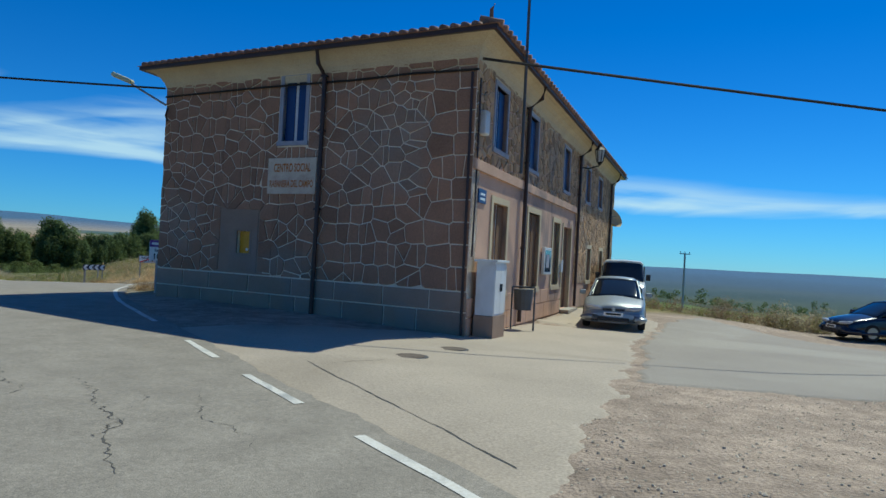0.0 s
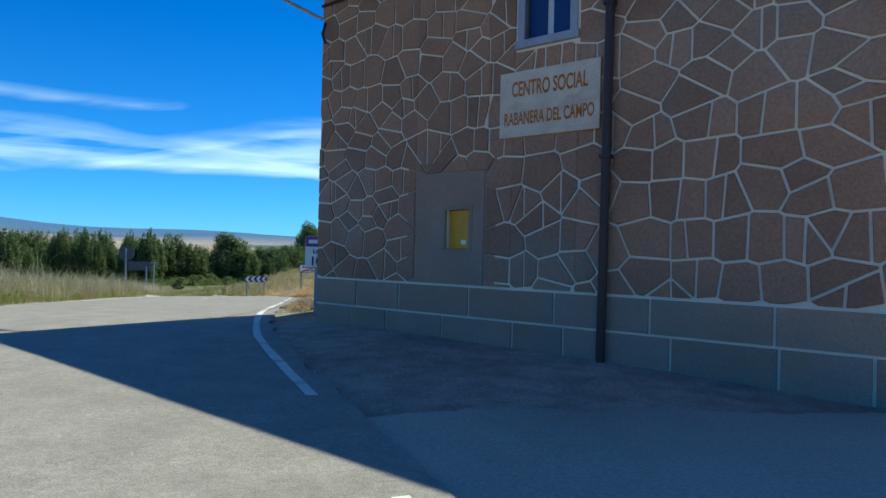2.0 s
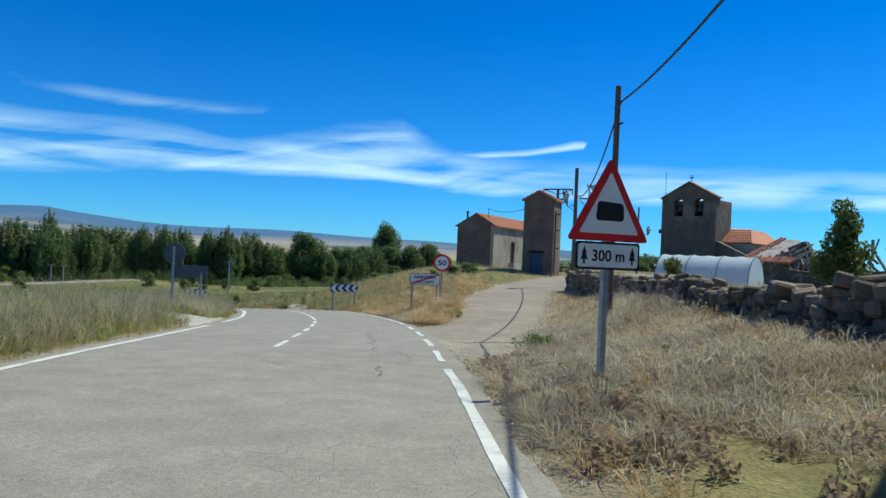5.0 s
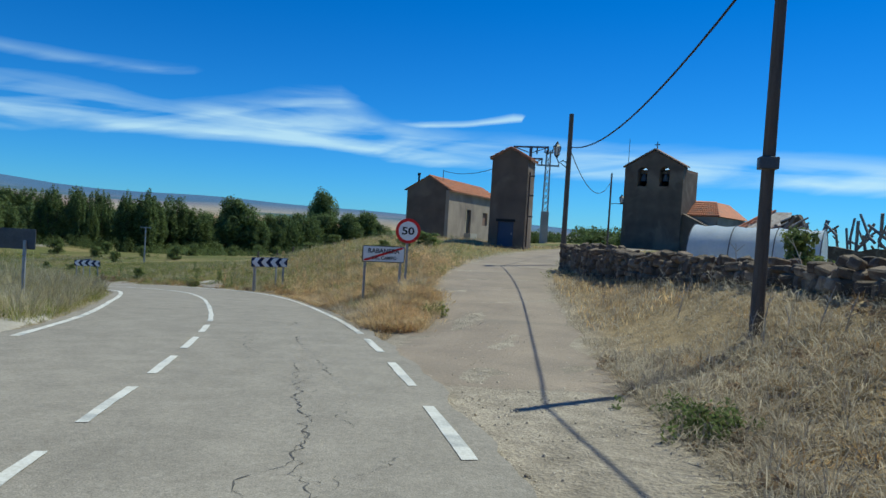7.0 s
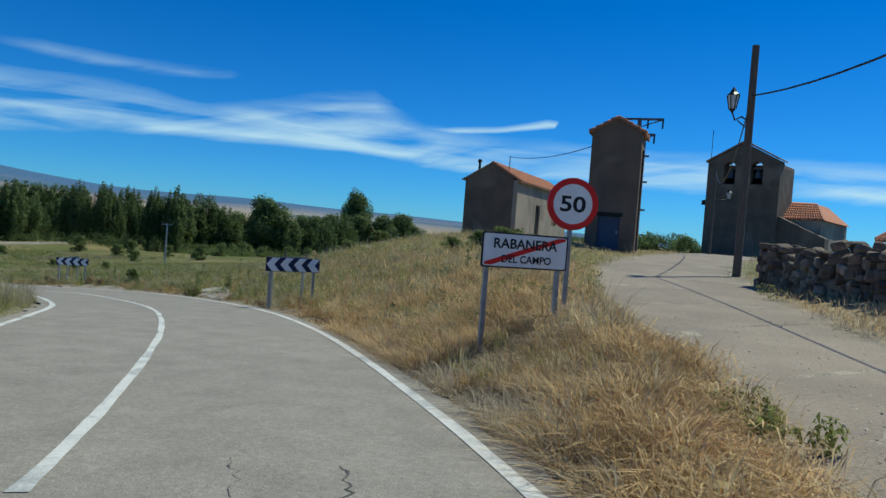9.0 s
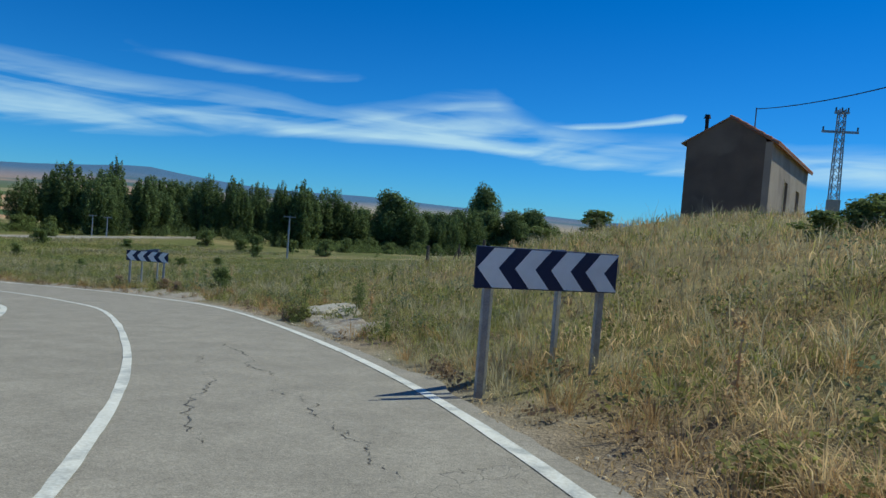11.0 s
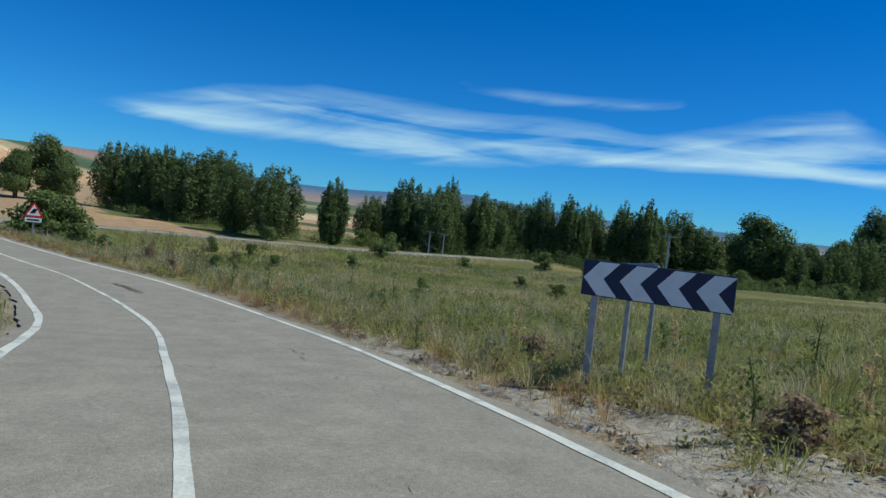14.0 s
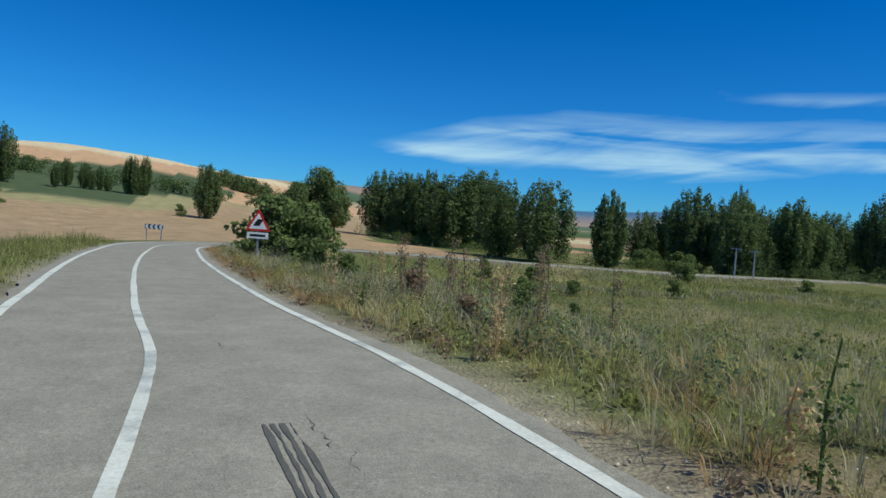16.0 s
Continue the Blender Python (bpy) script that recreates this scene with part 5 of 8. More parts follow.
def chevron_board(x0, y0, x1, y1, ztop, zg, label, hollow_back=True):
    """A long direction board from (x0, y0) to (x1, y1); it faces the approaching road."""
    cx, cy = (x0 + x1) / 2, (y0 + y1) / 2
    ang = math.degrees(math.atan2(y1 - y0, x1 - x0))
    t = thing("chevron_board", cx, cy, zg, ang, label, "road sign", "chevron boards round the bend")
    w, h, top = 1.64, 0.41, ztop - zg
    b = part("board", box(-w / 2, -0.03, top - h, w / 2, 0.0, top, 0.008), M_NAVY, t)
    z0, z1, zm = top - h + .012, top - .012, top - h / 2
    step = w / 4
    for k in range(4):
        a = -w / 2 + k * step + 0.015
        wd = step * 0.55
        part("chevron", prism([(a, zm), (a + .17, z0), (a + .17 + wd, z0), (a + wd, zm), (a + .17 + wd, z1), (a + .17, z1)], -0.035, -0.0302), M_CHEVW, b)
    for xx in (-.66, .66):
        part("post", box(xx - .04, 0.0, -0.3, xx + .04, 0.05, top - .03, 0.006), M_STEEL, t)
    return t


chevron_board(-28.36, 53.36, -27.27, 54.6, -0.8, -2.2, "dark blue board with pale chevrons on steel posts in the verge")
chevron_board(-27.98, 55.15, -28.39, 53.56, -0.82, -2.1, "chevron board seen from behind, facing the other way")
chevron_board(-49.07, 66.45, -47.69, 67.2, -2.7, -4.25, "dark blue board with pale chevrons on steel posts in the verge")
chevron_board(-49.4, 68.3, -48.8, 66.85, -2.7, -4.2, "chevron board seen from behind, facing the other way")
chevron_board(-125.5, 58.4, -124.9, 60.0, -5.7, -6.75, "small chevron board at the far bend")

# deer-type warning sign further on
dz_ = height(-85.3, 65.9)
ws2 = warning_sign(-85.3, 65.9, dz_ - 0.15, 70, 0.9, 1.25, "small red and white triangular warning sign beside shrubs", rounded_poly([(-0.18, 1.43), (0.05, 1.43), (0.18, 1.66), (-0.02, 1.68)], 0.03))
p2 = part("distance_plate", prism([(-0.38, 0.98), (0.38, 0.98), (0.38, 1.2), (-0.38, 1.2)], -0.03, -0.006), M_SIGNW, ws2)
part("lettering_bar", prism([(-0.28, 1.05), (0.28, 1.05), (0.28, 1.13), (-0.28, 1.13)], -0.034, -0.0302), M_BLACK, p2)

# signs seen from behind on the outer verge
bx_, by_ = -26.6, 38.4
bz_ = height(bx_, by_)
rb = thing("sign_back", bx_, by_, bz_ - 0.3, 200, "backs of a round sign and a board on one grey post", "road sign")
post(rb, 0, 0.03, -0.2, 2.6, 0.08)
part("disc", prism(round_poly(0, 2.35, 0.38), -0.03, -0.005), M_DSTEEL, rb)
part("board", prism(rounded_poly([(-1.2, 1.5), (0.1, 1.5), (0.1, 1.95), (-1.2, 1.95)], 0.03), -0.03, -0.005), M_DSTEEL, rb)
post(rb, -1.0, 0.03, -0.2, 1.7, 0.06)

# ---- poles and wires ----
def utility_pole(x, y, zg, ztop, r0, r1, lean, label, box_at=None):
    t = thing("utility_pole", x, y, zg, 0, label, "utility pole")
    h = ztop - zg
    part("shaft", tube([(0, 0, -0.4), (lean * 0.5, 0, h * 0.5), (lean, 0, h)], [r0, (r0 + r1) / 2, r1], 12), M_WOOD, t)
    return t


pole1 = utility_pole(-11.2, 36.2, height(-11.2, 36.2), 5.6, 0.09, 0.072, 0.02, "weathered wooden utility pole in front of the dry-stone wall")
part("bracket_box", box(-0.12, -0.13, 2.2, 0.12, 0.1, 2.36, 0.01), M_DSTEEL, pole1)
part("insulator", tube([(0.05, 0, 4.85), (0.17, 0, 4.9)], 0.03), M_DSTEEL, pole1)
pole2 = utility_pole(-15.4, 57.6, -0.55, 6.35, 0.12, 0.1, 0.0, "weathered wooden utility pole with a street lantern beside the lane")
arm = part("lantern_arm", tube([(0, 0, 4.7), (-0.25, -0.1, 4.82), (-0.42, -0.18, 4.7), (-0.52, -0.24, 4.92)], 0.025), M_BLACK, pole2, "curled black lantern bracket")
part("stay", tube([(0, 0, 4.45), (-0.35, -0.15, 4.7)], 0.018), M_BLACK, arm)
lantern(arm, -0.52, -0.24, 5.22, 1.05)
pole3 = utility_pole(-13.9, 87.7, -0.3, 6.55, 0.09, 0.07, 0.0, "thin lamp pole near the church")
arm3 = part("lantern_arm", tube([(0, 0, 4.2), (0.5, 0, 4.3), (0.95, 0, 4.25)], 0.03), M_BLACK, pole3)
lantern(arm3, 0.95, 0, 4.6, 1.2)


def wire(pts, sag, r, label):
    t = thing("cable", *pts[0], 0, label, "cable")
    base_ = Vector(pts[0])
    line_ = []
    for a, b in zip(pts, pts[1:]):
        a, b = Vector(a), Vector(b)
        for k in range(17):
            f = k / 16
            p = a.lerp(b, f)
            p.z -= sag * (b - a).length * 4 * f * (1 - f)
            line_.append(p - base_)
    part("strand", tube(line_, r, 6), M_BLACK, t)
    return t


wire([(-11.1, 36.2, 5.2), (-15.4, 57.6, 4.9)], 0.042, 0.024, "thick black overhead cable between the lane poles")
wire([(-15.4, 57.6, 4.85), (-13.9, 87.7, 5.9)], 0.05, 0.022, "black overhead cable towards the church")
wire([(-11.1, 36.2, 5.2), (-7.0, 20.6, 5.25)], 0.026, 0.024, "thick black overhead cable over the bank")
wire([(0.6, 14.4, 5.4), (32, 16, 3.7)], 0.004, 0.03, "black overhead cable over the square")
wire([(-7.65, 18.6, 5.4), (-22, 16, 5.35), (-40, 13, 5.4)], 0.006, 0.028, "black overhead cable over the road")


def field_pole(x, y, zg, ztop, label):
    t = thing("power_pole", x, y, zg, 30, label, "power pole", "power poles in the meadow")
    h = ztop - zg
    part("shaft", tube([(0, 0, -0.4), (0, 0, h)], [0.13, 0.09], 8), M_STEEL, t)
    part("crossarm", box(-0.75, -0.05, h - .12, 0.75, 0.05, h - .02), M_STEEL, t)
    for xx in (-.7, 0, .7):
        part("insulator", tube([(xx, 0, h - .02), (xx, 0, h + .18)], 0.04, 6), M_DSTEEL, t)
    return t


field_pole(-82.2, 117.5, height(-82.2, 117.5), -1.5, "slender grey power pole with a crossarm in the meadow")
field_pole(-137, 131, height(-137, 131), -4.4, "slender grey power pole with a crossarm in the meadow")
field_pole(-136.2, 133.4, height(-136.2, 133.4), -4.6, "slender grey power pole with a crossarm in the meadow")
field_pole(24.5, 75.0, height(24.5, 75), 3.0, "slender grey power pole beyond the square")

# lattice pylon
px, py = -22.5, 118.0
pz = height(px, py)
pyl = thing("lattice_pylon", px, py, pz, 15, "grey steel lattice pylon on a grey base", "pylon")
PH = 12.0 - pz
bm = bmesh.new()
for sx, sy in ((-1, -1), (1, -1), (1, 1), (-1, 1)):
    add_tube(bm, [(sx * .40, sy * .40, 0), (sx * .26, sy * .26, PH)], 0.05, 5)
for k in range(15):
    f0, f1 = k / 15, (k + 1) / 15
    a, b = 0.40 - 0.14 * f0, 0.40 - 0.14 * f1
    cs = ((-1, -1), (1, -1), (1, 1), (-1, 1))
    for q in range(4):
        (ax, ay), (bx2, by2) = cs[q], cs[(q + 1) % 4]
        add_tube(bm, [(ax * a, ay * a, PH * f0), (bx2 * b, by2 * b, PH * f1)], 0.025, 4)
        add_tube(bm, [(bx2 * a, by2 * a, PH * f0), (ax * b, ay * b, PH * f1)], 0.025, 4)
part("lattice", bm, M_STEEL, pyl)
for zz, hw in ((PH - .3, .6), (PH - 2.0, 1.5)):
    part("crossarm", box(-hw, -0.08, zz - .1, hw, 0.08, zz + .1), M_STEEL, pyl)
    for xx in (-hw + .1, 0, hw - .1):
        part("insulator", tube([(xx, 0, zz), (xx, 0, zz + .45)], 0.07, 6), M_DSTEEL, pyl)
part("base", box(-.46, -.46, -1, .46, .46, 4.0 - pz, 0.03), M_CONC, pyl, "grey concrete base")

def tiled_slope(parent, p00, p10, p01, p11, m, rows, cols, name="tile_course"):
    """Courses of round tiles over a sloping quad, one mesh for a slope."""
    bm = bmesh.new()
    p00, p10, p01, p11 = (Vector(p) for p in (p00, p10, p01, p11))
    for c in range(cols):
        u = (c + 0.5) / cols
        a, b = p00.lerp(p10, u), p01.lerp(p11, u)
        r = (p10 - p00).length / cols * 0.42
        for k in range(rows):
            q0, q1 = a.lerp(b, k / rows), a.lerp(b, (k + 1.12) / rows)
            add_tube(bm, [q0 + Vector((0, 0, r * 0.3)), q1], [r, r * 0.8], 6, caps=True)
    return tagged(part(name, bm, m, parent, smooth=True), kind="stuff")


# ---- transformer tower ----
tz = 0.1
tw = thing("transformer_tower", -20.85, 68.7, tz, -3, "tall narrow brown rendered transformer tower with a tiled cap", "tower")
TW, TD, TH = 2.25, 2.4, 5.35
part("wall", wall_with_holes(0, TW, -0.6, TH, [(0.55, 1.55, 0.0, 1.5)], on_gable, 0.25), M_OLD_RENDER_SHADE, tw, "weathered brown render")
part("wall", box(0, 0.26, -.6, 0.25, TD, TH), M_OLD_RENDER_SHADE, tw)
part("wall", box(TW - .25, 0.26, -.6, TW, TD, TH), M_OLD_RENDER_SHADE, tw)
part("wall", box(0.26, TD - .25, -.6, TW - .26, TD, TH), M_OLD_RENDER_SHADE, tw)
td_ = part("door", box(0.56, 0.1, 0.0, 1.54, 0.15, 1.49), plain("blue_grey_door", (0.05, 0.07, 0.13)), tw, "blue-grey metal door")
part("handle", box(1.4, 0.07, 0.7, 1.45, 0.1, 0.85), M_STEEL, td_)
part("lintel", box(0.45, -0.05, 1.5, 1.65, 0.1, 1.66), M_DARK, tw)
part("string_course", box(-0.04, -0.05, -.6, TW + .05, 0.0, -0.02), M_OLD_RENDER_SHADE, tw)
TP = 0.62
for y0_, y1_ in ((0.0, 0.25), (TD - .25, TD)):
    part("gable", prism([(0, TH + .002), (TW, TH + .002), (TW / 2, TH + TP)], y0_, y1_), M_OLD_RENDER_SHADE, tw)
for sx in (0, 1):
    xe, xm = (-.16, TW / 2) if sx == 0 else (TW + .16, TW / 2)
    ze, zm_ = TH - .06, TH + TP + .02
    rf_ = part("roof", prism([(xe, ze), (xm, zm_), (xm, zm_ + .06), (xe, ze + .06)], -.1, TD + .1), M_TILE, tw, "tiled roof slope")
    tiled_slope(rf_, (xe, -.1, ze + .06), (xe, TD + .1, ze + .06), (xm, -.1, zm_ + .06), (xm, TD + .1, zm_ + .06), M_TILE_OR, 4, 11)
for zz in (1.9, 3.2, 4.4):
    part("insulator", tube([(TW, 0.8, zz), (TW + .3, 0.8, zz)], 0.05, 6), M_DSTEEL, tw)
part("conduit", tube([(TW + .08, 0.3, 0), (TW + .08, 0.3, 4.6)], 0.05, 6), M_PIPE, tw)
mast_ = part("mast", tube([(TW - .4, TD + .3, -.5), (TW - .4, TD + .3, TH + 1.15)], 0.1, 8), M_DSTEEL, tw, "steel mast with two crossarms")
for zz, hw in ((TH + 1.1, 1.15), (TH + .35, 0.8)):
    part("crossarm", box(TW - .4 - hw, TD + .25, zz - .05, TW - .4 + hw, TD + .35, zz + .05), M_DSTEEL, mast_)
    part("brace", tube([(TW - .4 - hw, TD + .3, zz), (TW - .4, TD + .3, zz - .4), (TW - .4 + hw, TD + .3, zz)], 0.03, 5), M_DSTEEL, mast_)
    for xx in (-hw + .05, 0.35 * hw, hw - .05):
        part("insulator", tube([(TW - .4 + xx, TD + .3, zz - .45), (TW - .4 + xx, TD + .3, zz - .05)], 0.045, 6), M_DARK, mast_)


# ---- small house ----
hz = 0.15
hs = thing("small_house", -26.7, 82.0, hz, -7, "small tan rendered house with an orange tiled roof on the rise", "house")
HW, HL, HH, HR = 3.8, 14.0, 4.0, 1.1
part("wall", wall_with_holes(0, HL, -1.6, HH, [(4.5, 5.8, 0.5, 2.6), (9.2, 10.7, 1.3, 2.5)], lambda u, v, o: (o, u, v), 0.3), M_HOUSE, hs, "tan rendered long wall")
# Front gable darker than the other walls: its shade is in the colour.
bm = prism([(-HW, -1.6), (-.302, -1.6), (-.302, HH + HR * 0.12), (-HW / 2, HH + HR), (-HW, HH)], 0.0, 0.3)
part("gable_wall", bm, M_OLD_RENDER_SHADE, hs, "weathered brown gable wall, darkened for its shade")
bm = prism([(-HW, -1.6), (-.302, -1.6), (-.302, HH + HR * 0.12), (-HW / 2, HH + HR), (-HW, HH)], HL - .3, HL)
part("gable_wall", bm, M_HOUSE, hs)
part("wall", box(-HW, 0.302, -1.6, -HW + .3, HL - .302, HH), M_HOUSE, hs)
part("door", box(-.2, 4.5, 0.5, -.14, 5.8, 2.6), M_DARK, hs, "dark doorway")
part("door_frame", box(-.1, 4.4, 0.5, 0.03, 4.499, 2.7), M_CREAM, hs)
part("window", box(-.2, 9.2, 1.3, -.15, 10.7, 2.5), M_TILE, hs, "bricked-up reddish window")
part("step", box(0.002, 4.2, -1.2, .6, 6.1, 0.5), M_CONC, hs)
ov = 0.25
for sx in (1, -1):
    x_e = ov if sx > 0 else -HW - ov
    zE = HH - ov * HR / (HW / 2)
    bm = bmesh.new()
    vs_ = [bm.verts.new(p) for p in ((x_e, -.1, zE), (x_e, HL + .1, zE), (-HW / 2, HL + .1, HH + HR), (-HW / 2, -.1, HH + HR), (x_e, -.1, zE + .06), (x_e, HL + .1, zE + .06), (-HW / 2, HL + .1, HH + HR + .06), (-HW / 2, -.1, HH + HR + .06))]
    for f in ((0, 1, 2, 3), (4, 5, 6, 7), (0, 1, 5, 4), (1, 2, 6, 5), (2, 3, 7, 6), (3, 0, 4, 7)):
        bm.faces.new([vs_[i] for i in f])
    bmesh.ops.recalc_face_normals(bm, faces=bm.faces)
    rf = part("roof", bm, M_TILE, hs, "orange tiled roof slope")
    if sx > 0:
        tiled_slope(rf, (x_e, -.1, zE + .06), (x_e, HL + .1, zE + .06), (-HW / 2, -.1, HH + HR + .06), (-HW / 2, HL + .1, HH + HR + .06), M_TILE_OR, 6, 60)
ch_ = part("flue", tube([(-3.15, 0.8, HH), (-3.15, 0.8, HH + 1.25)], 0.09, 8), M_DARK, hs, "black flue pipe")
part("cowl", tube([(-3.15, 0.8, HH + 1.22), (-3.15, 0.8, HH + 1.4)], [0.17, 0.12], 8), M_DARK, ch_)
part("antenna", tube([(-1.0, 0.9, HH + .3), (-1.0, 0.9, HH + 1.7)], 0.03, 5), M_DSTEEL, hs)
wire([(-27.58, 83.05, 5.8), (-20.6, 68.9, 4.9)], 0.02, 0.02, "thin cable from the house to the tower")

# ---- church ----
cz_ = 0.0
chx = thing("church", -12.7, 114.6, cz_, -24, "brown stone village church with a pierced bell gable", "church")
CW, CH_, CP = 7.2, 9.85, 11.75


def arch_hole_wall(w, h, peak, holes, t):
    """A gable wall with round-headed openings, built by strips."""
    bm = bmesh.new()
    n = 48
    for i in range(n):
        a, b = w * i / n, w * (i + 1) / n
        mid_ = (a + b) / 2

        def top(x):
            return h + (peak - h) * (1 - abs(x - w / 2) / (w / 2))
        spans = [(-1.0, None)]
        for hc, hr, z0, zs in holes:
            if abs(mid_ - hc) < hr:
                za = zs + math.sqrt(hr * hr - (mid_ - hc) ** 2)
                spans = [(-1.0, z0), (za, None)]
        for lo, hi in spans:
            v = [(a, lo), (b, lo), (b, hi if hi else top(b)), (a, hi if hi else top(a))]
            add_prism_raw(bm, v, 0, t)
    bmesh.ops.remove_doubles(bm, verts=bm.verts, dist=1e-4)
    bmesh.ops.recalc_face_normals(bm, faces=bm.faces)
    return bm


def add_prism_raw(bm, poly, y0, y1):
    a = [bm.verts.new((x, y0, z)) for x, z in poly]
    b = [bm.verts.new((x, y1, z)) for x, z in poly]
    bm.faces.new(a)
    bm.faces.new(b[::-1])
    for i in range(len(poly)):
        j = (i + 1) % len(poly)
        bm.faces.new((a[i], b[i], b[j], a[j]))


part("bell_gable", arch_hole_wall(CW, CH_, CP, [(2.25, 0.62, 7.5, 9.2), (4.95, 0.62, 7.5, 9.2)], 1.3), M_OLD_RENDER_SHADE, chx, "brown stone bell gable with two arches")
for hc in (2.25, 4.95):
    bl = part("bell", tube([(hc, 0.65, 8.15), (hc, 0.65, 8.4), (hc, 0.65, 8.9), (hc, 0.65, 9.05)], [0.44, 0.36, 0.26, 0.1], 14), M_DSTEEL, chx, "dark bronze bell")
    part("yoke", box(hc - .5, 0.55, 9.05, hc + .5, 0.75, 9.3), M_WOOD, bl)
part("tower_wall", box(0, 1.3, -1, 0.7, 5.0, 9.3), M_OLD_RENDER_SHADE, chx)
part("tower_wall", box(CW - .7, 1.3, -1, CW, 5.0, 9.3), M_OLD_RENDER_SHADE, chx)
part("coping", prism([(-.25, CH_ - .05), (CW / 2, CP + .1), (CW + .25, CH_ - .05), (CW + .25, CH_ + .1), (CW / 2, CP + .3), (-.25, CH_ + .1)], -0.1, 1.4), M_TILE, chx)
cr = part("cross", box(CW / 2 - .05, 0.6, CP + .25, CW / 2 + .05, 0.7, CP + 1.15), M_DSTEEL, chx)
part("cross_arm", box(CW / 2 - .3, 0.6, CP + .75, CW / 2 + .3, 0.7, CP + .85), M_DSTEEL, cr)
part("nave_wall", box(CW + .002, 2.0, -1, CW + 3.6, 14, 4.2), M_HOUSE, chx)
part("belfry_back", box(0.7, 4.6, -1, CW - .7, 5.0, 9.3), M_OLD_RENDER_SHADE, chx)
part("belfry_roof", box(0, 1.3, 9.3, CW, 5.0, 9.6), M_TILE, chx)
part("aisle_wall", prism([(CW + .004, -1), (CW + 4.4, -1), (CW + 4.4, 2.4), (CW + .004, 4.4)], 0.4, 1.99), M_OLD_RENDER_SHADE, chx)
bm = bmesh.new()
vs_ = [bm.verts.new(p) for p in ((CW, 1.8, 4.25), (CW + 3.9, 1.8, 4.25), (CW + 3.9, 14, 4.25), (CW, 14, 4.25), (CW, 5, 6.1), (CW + 2.2, 6, 6.1), (CW, 12, 6.1), (CW + 2.2, 11, 6.1))]
for f in ((0, 1, 5, 4), (1, 2, 7, 5), (2, 3, 6, 7), (4, 5, 7, 6), (0, 4, 6, 3), (3, 2, 1, 0)):
    bm.faces.new([vs_[i] for i in f])
bmesh.ops.recalc_face_normals(bm, faces=bm.faces)
rf = part("nave_roof", bm, M_TILE_OR, chx, "orange tiled nave roof")
tiled_slope(rf, (CW, 1.8, 4.27), (CW + 3.9, 1.8, 4.27), (CW, 5, 6.12), (CW + 2.2, 6, 6.12), M_TILE_OR, 7, 16)
part("antenna", tube([(-.3, 1.5, 4), (-.3, 1.5, 13.5)], 0.035, 5), M_DSTEEL, chx)
part("lamp_box", box(-.5, 0.3, 5.3, 0, 0.7, 5.8), M_DARK, chx)

# ---- dry-stone wall along the lane ----
def rough_stone(bm, c, sx, sy, sz, rng):
    """A rough fieldstone: a small box with shaken, chamfered corners."""
    vs_ = []
    m = Euler((rng.uniform(-.25, .25), rng.uniform(-.25, .25), rng.uniform(-.5, .5))).to_matrix()
    for a in (-1, 1):
        for b in (-1, 1):
            for d in (-1, 1):
                p = Vector((a * sx * rng.uniform(.38, .52), b * sy * rng.uniform(.38, .52), d * sz * rng.uniform(.36, .52)))
                vs_.append(bm.verts.new(m @ p + Vector(c)))
    fs = []
    for f in ((0, 1, 3, 2), (4, 6, 7, 5), (0, 4, 5, 1), (2, 3, 7, 6), (0, 2, 6, 4), (1, 5, 7, 3)):
        fs.append(bm.faces.new([vs_[i] for i in f]))
    es = list({e for f in fs for e in f.edges})
    bmesh.ops.bevel(bm, geom=es, offset=min(sx, sy, sz) * 0.16, segments=1, affect="EDGES")


# centre line of the wall and the level of its top
WALL_C = spline([(-14.95, 54.6, 0.54), (-12.7, 47, 0.62), (-10.7, 40, 0.68), (-9.7, 36, 0.68), (-8.9, 33, 0.7), (-7.9, 30, 0.82), (-6.6, 27.5, 1.1), (-4.0, 25.4, 1.3)], 0.29)
wz = land(WALL_C[:, 0], WALL_C[:, 1])
WALL_C[:, 2] = np.maximum(0.4, WALL_C[:, 2] - wz)
dsw = thing("dry_stone_wall", -14.95, 54.6, float(wz[0]), 0, "tumbledown dry-stone wall of lichened fieldstones above the bank", "wall")
org = np.array([-14.95, 54.6, float(wz[0])])
rng = random.Random(5)
kinds = []
for k in range(8):
    bm = bmesh.new()
    rough_stone(bm, (0, 0, 0), rng.uniform(.18, .36), rng.uniform(.2, .32), rng.uniform(.2, .3), rng)
    kinds.append(mesh_of("stone", bm, M_DRYSTONE))
wt_ = np.gradient(WALL_C[:, :2], axis=0)
wt_ /= np.linalg.norm(wt_, axis=1)[:, None]
heap = bmesh.new()
single = 0
